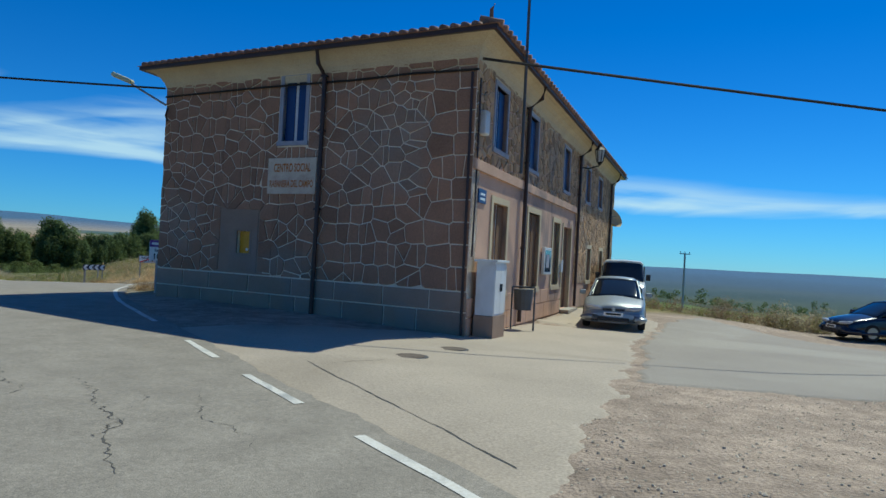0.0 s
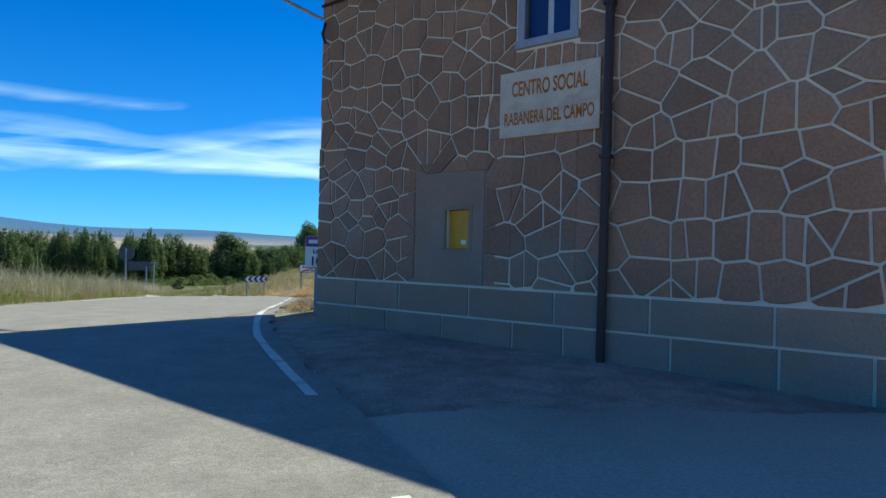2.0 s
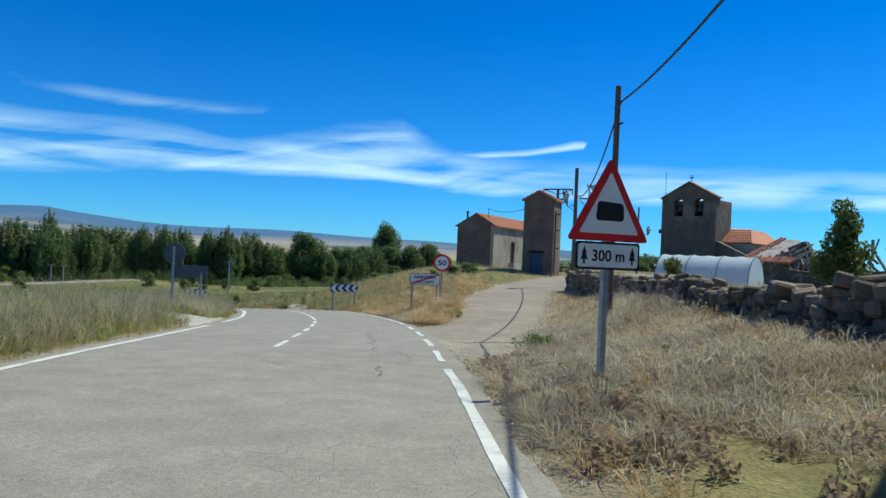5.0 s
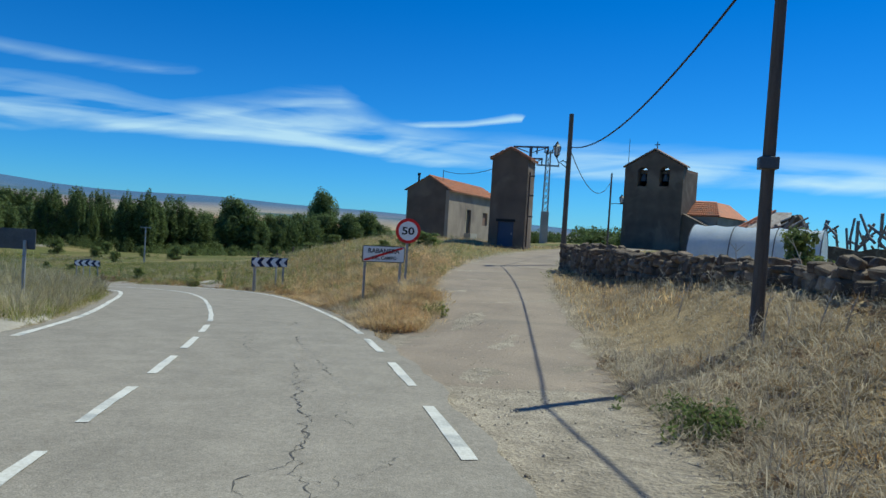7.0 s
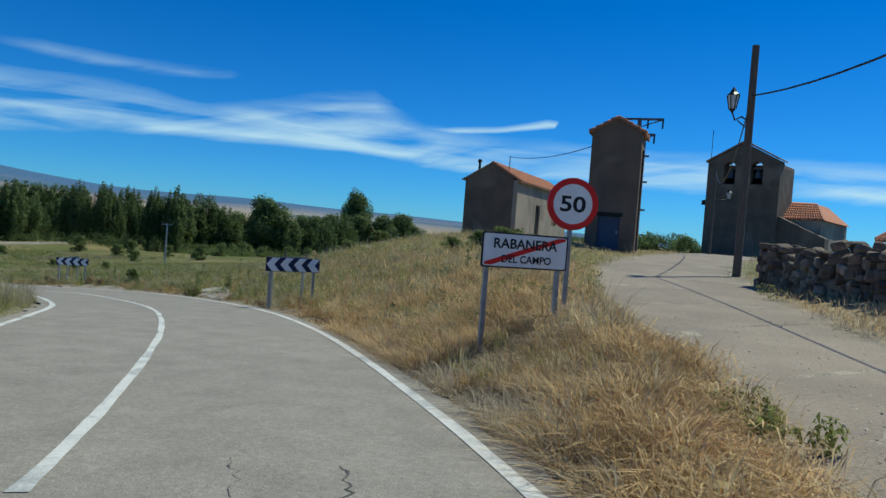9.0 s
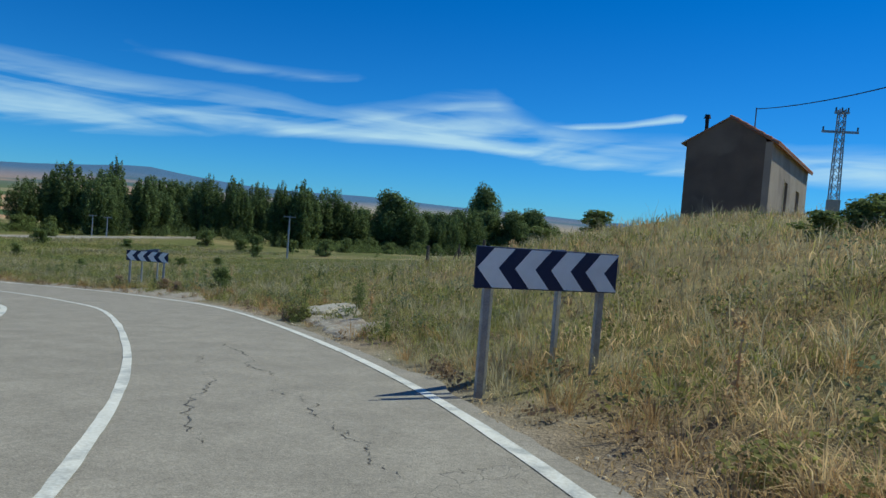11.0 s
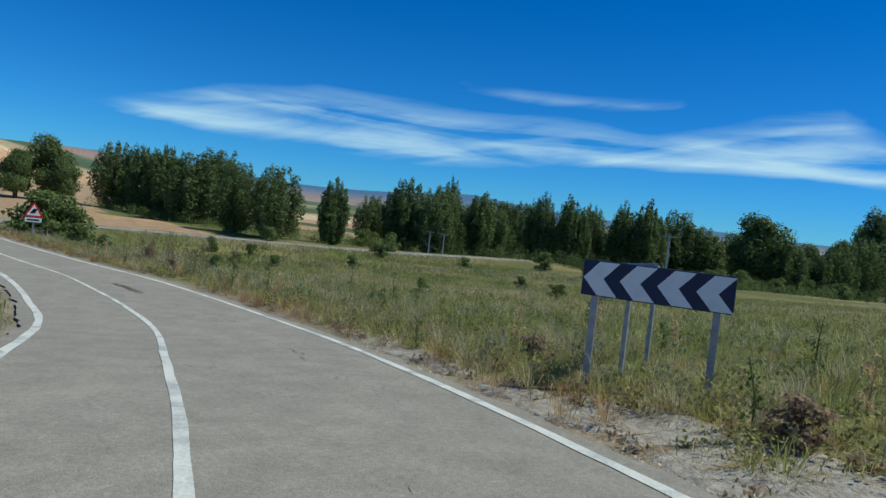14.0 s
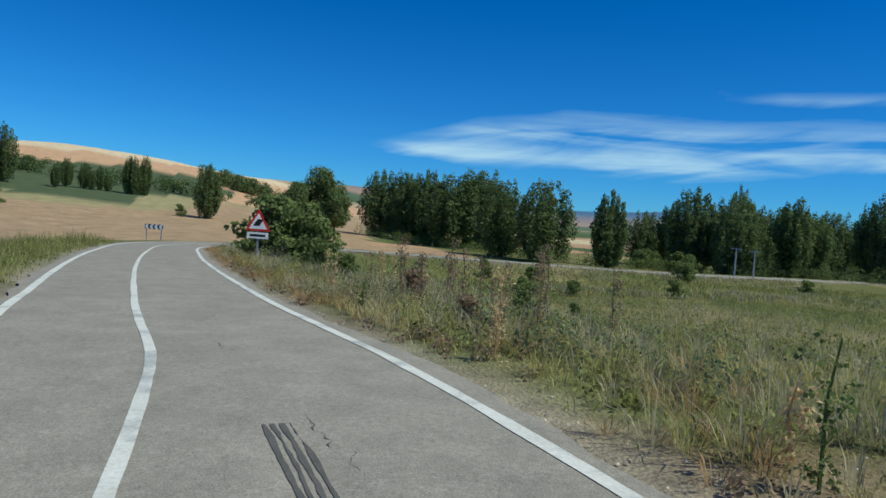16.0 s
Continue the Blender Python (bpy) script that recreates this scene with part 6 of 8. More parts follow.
for i in range(len(WALL_C)):
    hgt_ = WALL_C[i, 2] * rng.uniform(.72, 1.08)
    ang = math.degrees(math.atan2(wt_[i, 1], wt_[i, 0]))
    n_ = np.array([-wt_[i, 1], wt_[i, 0]])
    z = 0.0
    row = 0
    while z < hgt_:
        hh = rng.uniform(.12, .25)
        for side in (-.17, .17):
            o_ = n_ * (side + rng.uniform(-.05, .05)) + wt_[i] * rng.uniform(-.12, .12)
            p = (WALL_C[i, 0] + o_[0] - org[0], WALL_C[i, 1] + o_[1] - org[1], float(wz[i]) + z + hh / 2 - 0.08 - org[2])
            front = side > 0 or z + hh >= hgt_
            if front and single < 330 and WALL_C[i, 1] < 54:
                ob = new("stone", rng.choice(kinds))
                ob.parent = dsw
                s_ = rng.uniform(.8, 1.2)
                ob.matrix_basis = pose(*p, rng.uniform(-18, 18), rng.uniform(-22, 22), ang + rng.uniform(-25, 25)) @ Matrix.Diagonal((s_, s_ * rng.uniform(.8, 1.3), hh / .25, 1))
                single += 1
            else:
                rough_stone(heap, p, rng.uniform(.26, .44), rng.uniform(.3, .42), hh * 1.12, rng)
        z += hh * 0.93
        row += 1
tagged(part("rubble", heap, M_DRYSTONE_ISL, dsw), kind="stuff")

# ---- plastic tunnel greenhouse ----
M_FILM = mat("milky_plastic_film", (0.8, 0.83, 0.84), (0.7, 0.75, 0.78), scale=1.2, fine=10, bump=0.25, rough=0.35, trans=0.35)
gx0, gy0, gx1, gy1 = -10.35, 52.65, -6.5, 51.25
gz_ = -0.12
gt = thing("tunnel_greenhouse", gx0, gy0, gz_, math.degrees(math.atan2(gy1 - gy0, gx1 - gx0)), "long white plastic tunnel greenhouse behind the wall", "greenhouse")
GLN, GR = math.hypot(gx1 - gx0, gy1 - gy0), 1.3
bm = bmesh.new()
n_seg, n_arc = 12, 14
rings = []
for i in range(n_seg + 1):
    x = GLN * i / n_seg
    dip = 0.0 if i % 2 == 0 else -0.05
    rings.append([bm.verts.new((x, -math.cos(math.pi * k / n_arc) * (GR + dip), max(0, math.sin(math.pi * k / n_arc)) ** 0.8 * (GR + .45 + dip))) for k in range(n_arc + 1)])
for r0, r1 in zip(rings, rings[1:]):
    for k in range(n_arc):
        bm.faces.new((r0[k], r1[k], r1[k + 1], r0[k + 1]))
part("film", bm, M_FILM, gt, smooth=True)
for x in (0.0, GLN):
    bm = bmesh.new()
    vs_ = [bm.verts.new((x, -math.cos(math.pi * k / n_arc) * GR, max(0, math.sin(math.pi * k / n_arc)) ** 0.8 * (GR + .45))) for k in range(n_arc + 1)]
    bm.faces.new(vs_)
    part("end_sheet", bm, M_FILM, gt)
for i in range(0, n_seg + 1, 4):
    x = GLN * i / n_seg
    part("hoop", tube([(x, -math.cos(math.pi * k / n_arc) * (GR + .008), max(0, math.sin(math.pi * k / n_arc)) ** 0.8 * (GR + .458)) for k in range(n_arc + 1)], 0.018, 6), M_DSTEEL, gt)

# ---- ruined barn ----
rz_ = height(0, 78)
ru = thing("ruined_barn", -5.2, 83.0, rz_, -42, "ruined stone barn with a fallen timber roof", "ruin")
M_RUIN = mat("grey_ruin_timber", (0.3, 0.27, 0.24), (0.19, 0.165, 0.15), scale=3, fine=50, bump=0.4)
rng = random.Random(8)
top = []
x = 0.0
while x <= 15.5:
    top.append((x, rng.uniform(1.5, 2.3)))
    x += rng.uniform(.5, 1.1)
part("broken_wall", prism([(0, -0.6)] + top + [(15.5, -0.6)], 0, 0.5), M_DRYSTONE, ru, "broken brown stone wall")
part("broken_wall", prism([(0, -0.6), (0.4, 2.6), (2.2, 3.9), (3.4, 4.1), (4.6, 2.2), (5, -0.6)], 4.0, 4.5), M_DRYSTONE, ru)
def on_slope(u, v, up=0.0):
    """A point of the barn's roof slope: u along the eave, v up the slope, both in metres."""
    return Vector((u + v * .3, 0.1 + v * .86, 2.15 + v * .48 + up))


ragged = [(0.2, 0), (3.2, 0), (3.0, .7), (2.3, 1.2), (2.9, 1.9), (2.2, 2.6), (2.4, 3.4), (1.9, 4.1), (0.2, 4.1)]
bm = bmesh.new()
lo_ = [bm.verts.new(on_slope(u, v)) for u, v in ragged]
hi_ = [bm.verts.new(on_slope(u, v, .1)) for u, v in ragged]
bm.faces.new(lo_[::-1])
bm.faces.new(hi_)
for i in range(len(ragged)):
    j = (i + 1) % len(ragged)
    bm.faces.new((lo_[i], lo_[j], hi_[j], hi_[i]))
bmesh.ops.recalc_face_normals(bm, faces=bm.faces)
rem = part("roof_remnant", bm, mat("bleached_plaster", (0.62, 0.55, 0.47), (0.42, 0.34, 0.27), scale=3, fine=30, bump=0.5, c3=(0.3, 0.2, 0.15)), ru, "bleached remnant of the roof")
bm = bmesh.new()
for i in range(17):
    add_tube(bm, [on_slope(.25 + i * .28, -.12, .1), on_slope(.25 + i * .28, .42 + rng.uniform(0, .5), .16)], [.12, .1], 7)
for i in range(11):
    add_tube(bm, [on_slope(.15, i * .38, .16), on_slope(.15, i * .38 + .42, .2)], [.13, .11], 7)
    if rng.random() < .6:
        add_tube(bm, [on_slope(.5, i * .38, .14), on_slope(.5, i * .38 + .42, .18)], [.12, .1], 7)
tagged(part("tile_course", bm, M_TILE_OR, rem, "weathered roof tiles"), kind="stuff")
for u in (2.6, 3.1, 3.6, 4.2, 4.7):
    part("rafter", tube([on_slope(u, 0, -.05), on_slope(u + rng.uniform(-.2, .2), rng.uniform(2.2, 4.2), rng.uniform(-.3, .1))], .07, 6), M_RUIN, ru)
for k in range(80):
    x = rng.uniform(2.5, 15.5)
    y = rng.uniform(0.2, 3.5)
    a = rng.uniform(-.9, .9)
    ln = rng.uniform(1.0, 2.8)
    z = rng.uniform(1.0, 2.6)
    part("beam", tube([(x, y, z), (x + ln * math.sin(a) * .7, y + rng.uniform(-.6, .6), z + ln * rng.uniform(.15, .75))], rng.uniform(.05, .11), 6), M_RUIN, ru)
for x in (9.5, 12.2, 12.9, 14.2):
    part("upright", tube([(x, 0.3, 0.5), (x + rng.uniform(-.2, .2), 0.3, rng.uniform(2.6, 3.6))], 0.1, 6), M_RUIN, ru)

# ---- parked cars ----
M_TYRE = plain("tyre_rubber", (0.015, 0.015, 0.016), 0.8)
M_RIM = mat("alloy", (0.5, 0.5, 0.51), (0.4, 0.4, 0.41), rough=0.3, metal=0.9, bump=0.0)
M_LAMP = plain("headlamp_glass", (0.55, 0.57, 0.6), 0.08, spec=0.8)
M_PLASTIC = plain("dark_bumper_plastic", (0.03, 0.03, 0.032), 0.6)


def loft(sections):
    """A skin over closed cross-sections of equal count."""
    bm = bmesh.new()
    rings = [[bm.verts.new(p) for p in s_] for s_ in sections]
    n = len(rings[0])
    for r0, r1 in zip(rings, rings[1:]):
        for k in range(n):
            bm.faces.new((r0[k], r0[(k + 1) % n], r1[(k + 1) % n], r1[k]))
    bm.faces.new(rings[0][::-1])
    bm.faces.new(rings[-1])
    bmesh.ops.recalc_face_normals(bm, faces=bm.faces)
    return bm


def resample(p, k, closed):
    """Catmull-Rom points between given ones, k to each span; p: spans along the first axis."""
    n = len(p)
    out = []
    for i in range(n if closed else n - 1):
        q = [p[(i + j) % n] if closed else p[min(max(i + j, 0), n - 1)] for j in (-1, 0, 1, 2)]
        for t in np.linspace(0, 1, k, endpoint=False):
            out.append(0.5 * (2 * q[1] + (q[2] - q[0]) * t + (2 * q[0] - 5 * q[1] + 4 * q[2] - q[3]) * t * t + (3 * q[1] - q[0] - 3 * q[2] + q[3]) * t ** 3))
    if not closed:
        out.append(p[-1])
    return np.array(out)


def dense(sections, along=4, around=3):
    """A rounded skin through rough sections."""
    p = resample(np.array(sections, float), along, False)
    return loft([resample(r, around, True).tolist() for r in p])


def section(y, half, z0, z1, tuck=0.08, crown=0.05):
    """A car body section across x at y: bottom z0, shoulder near z1, rounded."""
    return [(-half + tuck, y, z0), (half - tuck, y, z0), (half, y, z0 + 0.18), (half, y, z1 - 0.22), (half - 0.04, y, z1 - 0.06), (half * 0.7, y, z1), (0, y, z1 + crown),
            (-half * 0.7, y, z1), (-half + 0.04, y, z1 - 0.06), (-half, y, z1 - 0.22), (-half, y, z0 + 0.18)]


def cabin_section(y, half0, half1, z0, z1):
    return [(-half0, y, z0), (half0, y, z0), (half1, y, z1 - .06), (half1 - .08, y, z1), (0, y, z1 + .03), (-half1 + .08, y, z1), (-half1, y, z1 - .06)]


def wheel(parent, x, y, r, w=0.2):
    t = part("tyre", tube([(x - w / 2, y, r), (x - w / 2 + .03, y, r), (x + w / 2 - .03, y, r), (x + w / 2, y, r)], [r - .03, r, r, r - .03], 24), M_TYRE, parent, smooth=False)
    sx = 1 if x > 0 else -1
    part("rim", tube([(x, y, r), (x + sx * (w / 2 + .008), y, r)], [r * .64, r * .62], 18), M_RIM, t)


def hatchback(x, y, z, rz, paint, label, L_=4.4, W_=1.7, H_=1.42):
    c = thing("car", x, y, z, rz, label, "car", "parked vehicles on the square")
    h = W_ / 2
    part("body", dense([section(-.04, h * .62, .3, .5, crown=.01), section(0.0, h * .76, .26, .58, crown=.02), section(.1, h * .9, .22, .66), section(.4, h * .97, .2, .76), section(1.1, h, .2, .88), section(2.2, h, .2, .92), section(3.4, h, .2, .93), section(4.1, h * .97, .22, .94), section(L_ - .08, h * .9, .26, .88), section(L_, h * .74, .34, .78)]), paint, c, smooth=True)
    part("roof", dense([cabin_section(1.92, h * .70, h * .62, H_ - .11, H_ - .04), cabin_section(2.3, h * .74, h * .66, H_ - .1, H_), cabin_section(3.2, h * .73, h * .65, H_ - .12, H_ - .01), cabin_section(3.55, h * .7, h * .62, H_ - .17, H_ - .09)], 3, 2), paint, c, smooth=True)
    part("windscreen", dense([cabin_section(1.02, h * .84, h * .80, .84, .88), cabin_section(1.5, h * .8, h * .74, .88, 1.15), cabin_section(1.95, h * .74, h * .66, .9, H_ - .05)], 3, 2), M_GLASS, c, "dark reflective windscreen", smooth=True)
    part("side_glass", dense([cabin_section(1.9, h * .88, h * .68, .9, H_ - .06), cabin_section(3.2, h * .86, h * .66, .9, H_ - .06), cabin_section(3.95, h * .8, h * .7, .9, 1.02)], 3, 2), M_GLASS, c, smooth=True)
    for sx in (-1, 1):
        part("pillar", tube([(sx * h * .84, 1.05, .88), (sx * h * .78, 1.5, 1.12), (sx * h * .69, 1.95, H_ - .06)], 0.022, 6), paint, c)
        part("pillar", tube([(sx * h * .89, 2.55, .92), (sx * h * .7, 2.6, H_ - .05)], 0.03, 6), paint, c)
        part("headlight", dense([[(sx * h * a, yy + .13 * abs(a) ** 2, zz) for a, zz in ((.40, .57), (.80, .58), (.86, .68), (.45, .66))] for yy in (-.07, -.02, .1)], 2, 3), M_LAMP, c, "clear headlight", smooth=True)
        part("fog_lamp", tube([(sx * h * .72, -.03, .36), (sx * h * .72, .1, .36)], .06, 12), M_LAMP, c)
        m_ = part("mirror", box(sx * (h + .09) - .09, 1.3, .9, sx * (h + .09) + .09, 1.42, 1.03, .03), paint, c)
        wheel(c, sx * (h - .09), .85, .31)
        wheel(c, sx * (h - .09), 3.5, .31)
    part("bumper", dense([section(-.1, h * .66, .26, .47, crown=0), section(-.06, h * .86, .23, .5, crown=0), section(.12, h * .985, .22, .52, crown=0), section(.4, h * 1.0, .22, .5, crown=0)], 3, 2), paint, c, smooth=True)
    part("air_intake", box(-h * .5, -.12, .28, h * .5, -.06, .37, .01), M_PLASTIC, c)
    for sx in (-1, 1):
        part("grille", box(sx * .17 - .12, -.06, .55, sx * .17 + .12, .0, .61, .01), M_PLASTIC, c)
    part("badge", prism([(0, .54), (.05, .6), (0, .66), (-.05, .6)], -.075, -.05), M_RIM, c)
    pl_ = part("number_plate", box(-.26, -.125, .41, .26, -.1, .51), M_SIGNW, c)
    part("lettering_bar", box(-.2, -.129, .435, .2, -.1252, .485), M_BLACK, pl_)
    return c


M_SILVER = mat("silver_car_paint", (0.38, 0.40, 0.40), (0.34, 0.36, 0.36), scale=3, rough=0.34, metal=0.5, bump=0.0)
M_VANW = mat("white_van_paint", (0.72, 0.71, 0.68), (0.64, 0.63, 0.6), scale=2, rough=0.3, bump=0.0)
M_NAVYCAR = mat("dark_blue_car_paint", (0.012, 0.016, 0.035), (0.01, 0.012, 0.026), rough=0.2, bump=0.0, spec=0.7)
hatchback(4.65, 19.5, height(4.6, 20) + .01, -14, M_SILVER, "silver saloon car parked on the village square")
cz2 = height(15.5, 25.7)
hatchback(13.9, 25.6, cz2 + .01, -84, M_NAVYCAR, "dark blue car parked at the edge of the square")
vn = thing("van", 6.95, 28.4, height(7, 28.5) + .01, -14, "pale van parked behind the silver car", "van", "parked vehicles on the square")
part("body", loft([section(0, .8, .35, .95), section(.2, .9, .3, 1.05), section(.9, .94, .3, 1.2), section(4.6, .94, .3, 1.2), section(4.8, .9, .35, 1.15)]), M_VANW, vn)
part("roof", loft([cabin_section(1.3, .82, .76, 1.84, 1.95), cabin_section(2.5, .84, .78, 1.84, 2.0), cabin_section(4.7, .84, .78, 1.84, 1.96)]), M_VANW, vn)
part("windscreen", loft([cabin_section(.75, .86, .84, 1.12, 1.18), cabin_section(1.3, .8, .76, 1.14, 1.88)]), M_GLASS, vn)
part("cabin_side", loft([cabin_section(1.32, .9, .79, 1.15, 1.9), cabin_section(4.7, .9, .79, 1.15, 1.9)]), M_VANW, vn)
for sx in (-1, 1):
    part("side_window", box(sx * .86 - .02, 1.5, 1.25, sx * .86 + .02, 3.9, 1.75), M_GLASS, vn)
    part("mirror", box(sx * 1.02 - .09, 1.0, 1.2, sx * 1.02 + .09, 1.12, 1.45, .02), M_PLASTIC, vn)
    part("headlight", box(sx * .62 - .14, -.03, .78, sx * .62 + .14, .08, .98, .02), M_LAMP, vn)
    wheel(vn, sx * .83, .9, .34)
    wheel(vn, sx * .83, 3.9, .34)
part("bumper", box(-.86, -.08, .35, .86, .1, .65, .04), M_PLASTIC, vn)

# swing frame at the edge of the square
sw = thing("swing_frame", 14.6, 21.2, height(14.6, 21.2), 20, "thin dark metal swing frame on the square", "swing")
for sx in (-1.3, 1.3):
    for sy in (-.6, .6):
        part("leg", tube([(sx, sy, 0), (sx, 0, 1.75)], 0.035, 6), M_DSTEEL, sw)
part("top_bar", tube([(-1.3, 0, 1.75), (1.3, 0, 1.75)], 0.035, 6), M_DSTEEL, sw)
for sx in (-.6, .6):
    ch0 = part("swing_seat", box(sx - .2, -.1, .45, sx + .2, .1, .49), M_PLASTIC, sw)
    for d_ in (-.18, .18):
        part("chain", tube([(sx + d_, 0, .49), (sx + d_, 0, 1.75)], 0.012, 4), M_DSTEEL, ch0)

# ---- field edge posts ----
for x, y, h_ in ((-40.2, 81.5, 1.5), (-44.1, 82.6, 1.3), (-38.2, 84.5, 1.1), (-35.8, 86, 1.0)):
    fp = thing("fence_post", x, y, height(x, y), 0, "grey weathered fence post in the meadow", "fence post", "old fence posts")
    part("shaft", tube([(0, 0, -.3), (.03, 0, h_)], [.11, .09], 8), M_WOOD, fp)
fb = thing("brace_post", -41.2, 80.6, height(-41.2, 80.6), 20, "dark braced fence strut in the meadow", "fence post")
for sx in (-.45, .45):
    part("strut", tube([(sx, 0, -.1), (0, 0, 1.1)], .04, 6), M_WOOD, fb)
part("upright", tube([(0, 0, -.2), (0, 0, 1.3)], .05, 6), M_WOOD, fb)

# tar patches and long cracks on the asphalt
M_TAR = mat("dark_tar", (0.12, 0.108, 0.095), (0.085, 0.077, 0.068), scale=6, bump=0.3)
for o_ in (1.40, 1.455, 1.51, 1.565):
    tagged(strip("tyre_mark", 119.6, 121.7, [o_, o_ + .024], M_TAR, up=0.005, ragged=0.012, step=0.1, seed=int(o_ * 100)), "dark streak of rubber on the asphalt", "road mark", kind="structure")


def crack(s0, s1, o0, o1, seed, w=0.005):
    r_ = np.random.RandomState(seed)
    s = np.arange(s0, s1, min(0.06, (s1 - s0) / 60))
    walk_ = np.cumsum(r_.normal(0, 0.03, len(s)))
    off = np.interp(s, [s0, s1], [o0, o1]) + walk_ - np.convolve(np.pad(walk_, 40, "edge"), np.ones(81) / 81, "same")[40:-40] + r_.normal(0, .012, len(s))
    wd = w * r_.uniform(0, 1.4, len(s)) * np.clip(.3 + np.convolve(r_.normal(0, 3, len(s)), np.ones(20) / 20, "same"), 0, 1)
    a, b = on_road(s, off - wd, 0.004), on_road(s, off + wd, 0.004)
    co_ = np.stack([a, b], 1).reshape(-1, 3)
    ii = np.arange(len(s) * 2).reshape(-1, 2)
    f = np.stack([ii[:-1, 0], ii[1:, 0], ii[1:, 1], ii[:-1, 1]], -1)[:, ::-1]
    me = grid_mesh("road_crack", co_, f)
    me.materials.append(M_TAR)
    tagged(new("road_crack", me), "dark open crack in the asphalt", "crack", kind="structure")


# stations and offsets of the cracks, start to end, and their half width
for k_, (s0_, s1_, o0_, o1_, w_) in enumerate((
        (107.5, 119, 1.05, 1.5, .009), (120.5, 125, 1.2, 1.5, .006), (99.4, 105, 2.0, 1.5, .009), (80, 87, 1.1, 1.5, .008), (79.3, 83.5, 1.7, 1.25, .008), (80.5, 85.5, 2.2, 1.9, .007),
        (79.2, 81.6, .8, 1.3, .007), (57.5, 66, 1.2, 1.1, .009), (60, 67, 1.9, 1.7, .007), (50.5, 58, .95, 1.15, .010), (52, 60, .55, .9, .008), (53.5, 59.5, 1.4, 1.0, .008),
        (51, 55, 1.5, .9, .008), (50.8, 52.0, 2.7, .2, .009), (54.4, 55.4, 1.6, .4, .007), (25, 33.5, 1.15, .5, .011), (24.5, 31, 2.0, 1.75, .010), (26, 34, 2.9, 2.3, .010),
        (25, 36, 3.9, 3.4, .009), (28, 30, 1.9, 1.2, .008), (49.5, 53.5, 1.4, 3.4, .008))):
    crack(s0_, s1_, o0_, o1_, 1 + k_, w_)



def slab_joint(pts, seed, w=0.009):
    """A dark wandering joint in the concrete of the apron."""
    rg = np.random.RandomState(seed)
    line_ = spline([(*p, 0) for p in pts], .12)[:, :2]
    t = np.gradient(line_, axis=0)
    t /= np.linalg.norm(t, axis=1)[:, None]
    nrm = np.stack([-t[:, 1], t[:, 0]], -1)
    line_ = line_ + nrm * np.cumsum(rg.normal(0, .006, len(line_)))[:, None]
    half = (w * rg.uniform(.3, 1.1, len(line_)))[:, None] * nrm
    z = land(line_[:, 0], line_[:, 1])[:, None] + 0.023
    co_ = np.stack([np.concatenate([line_ - half, z], 1), np.concatenate([line_ + half, z], 1)], 1).reshape(-1, 3)
    i = np.arange(len(line_) - 1) * 2
    me = grid_mesh("slab_joint", co_, np.stack([i, i + 1, i + 3, i + 2], -1)[:, ::-1])
    me.materials.append(M_TAR)
    return tagged(new("slab_joint", me), "dark cracked joint in the concrete apron", "crack", kind="structure")


slab_joint([(-1.7, 9.9), (-1.1, 8.9), (-0.2, 7.4), (0.5, 6.2), (0.9, 5.5)], 3)
slab_joint([(-1.45, 9.65), (-1.2, 9.8), (-0.8, 10.05), (-0.6, 10.4)], 4, .006)

# ---- trees and shrubs ----
def leaf_cloud(rng, centres, radii, n, size, rise=0.5, slim=1.0):
    """n small two-triangle leaves scattered near the skins of ellipsoids."""
    centres, radii = np.array(centres, float), np.array(radii, float)
    wts = (radii[:, 0] * radii[:, 2]) ** 1.0
    k = rng.choice(len(centres), n, p=wts / wts.sum())
    d = rng.normal(size=(n, 3))
    d /= np.linalg.norm(d, axis=1)[:, None]
    r = rng.uniform(0.25, 1.0, n) ** 0.45 * rng.uniform(0.85, 1.12, n)
    p = centres[k] + d * radii[k] * r[:, None]
    face = d + rng.normal(size=(n, 3)) * 0.55
    face[:, 2] += 0.35
    face /= np.linalg.norm(face, axis=1)[:, None]
    a = rng.normal(size=(n, 3)) * 0.7
    a[:, 2] += rise
    a -= face * (a * face).sum(1)[:, None]
    a /= np.linalg.norm(a, axis=1)[:, None]
    b = np.cross(face, a)
    b /= np.linalg.norm(b, axis=1)[:, None]
    s = size * rng.uniform(0.55, 1.35, n)[:, None]
    b = b * slim
    co_ = np.stack([p - b * s * .5, p + a * s * .55 + b * s * .08, p + b * s * .5, p - a * s * .35], 1)
    return co_.reshape(-1, 3), np.arange(n * 4).reshape(n, 4)


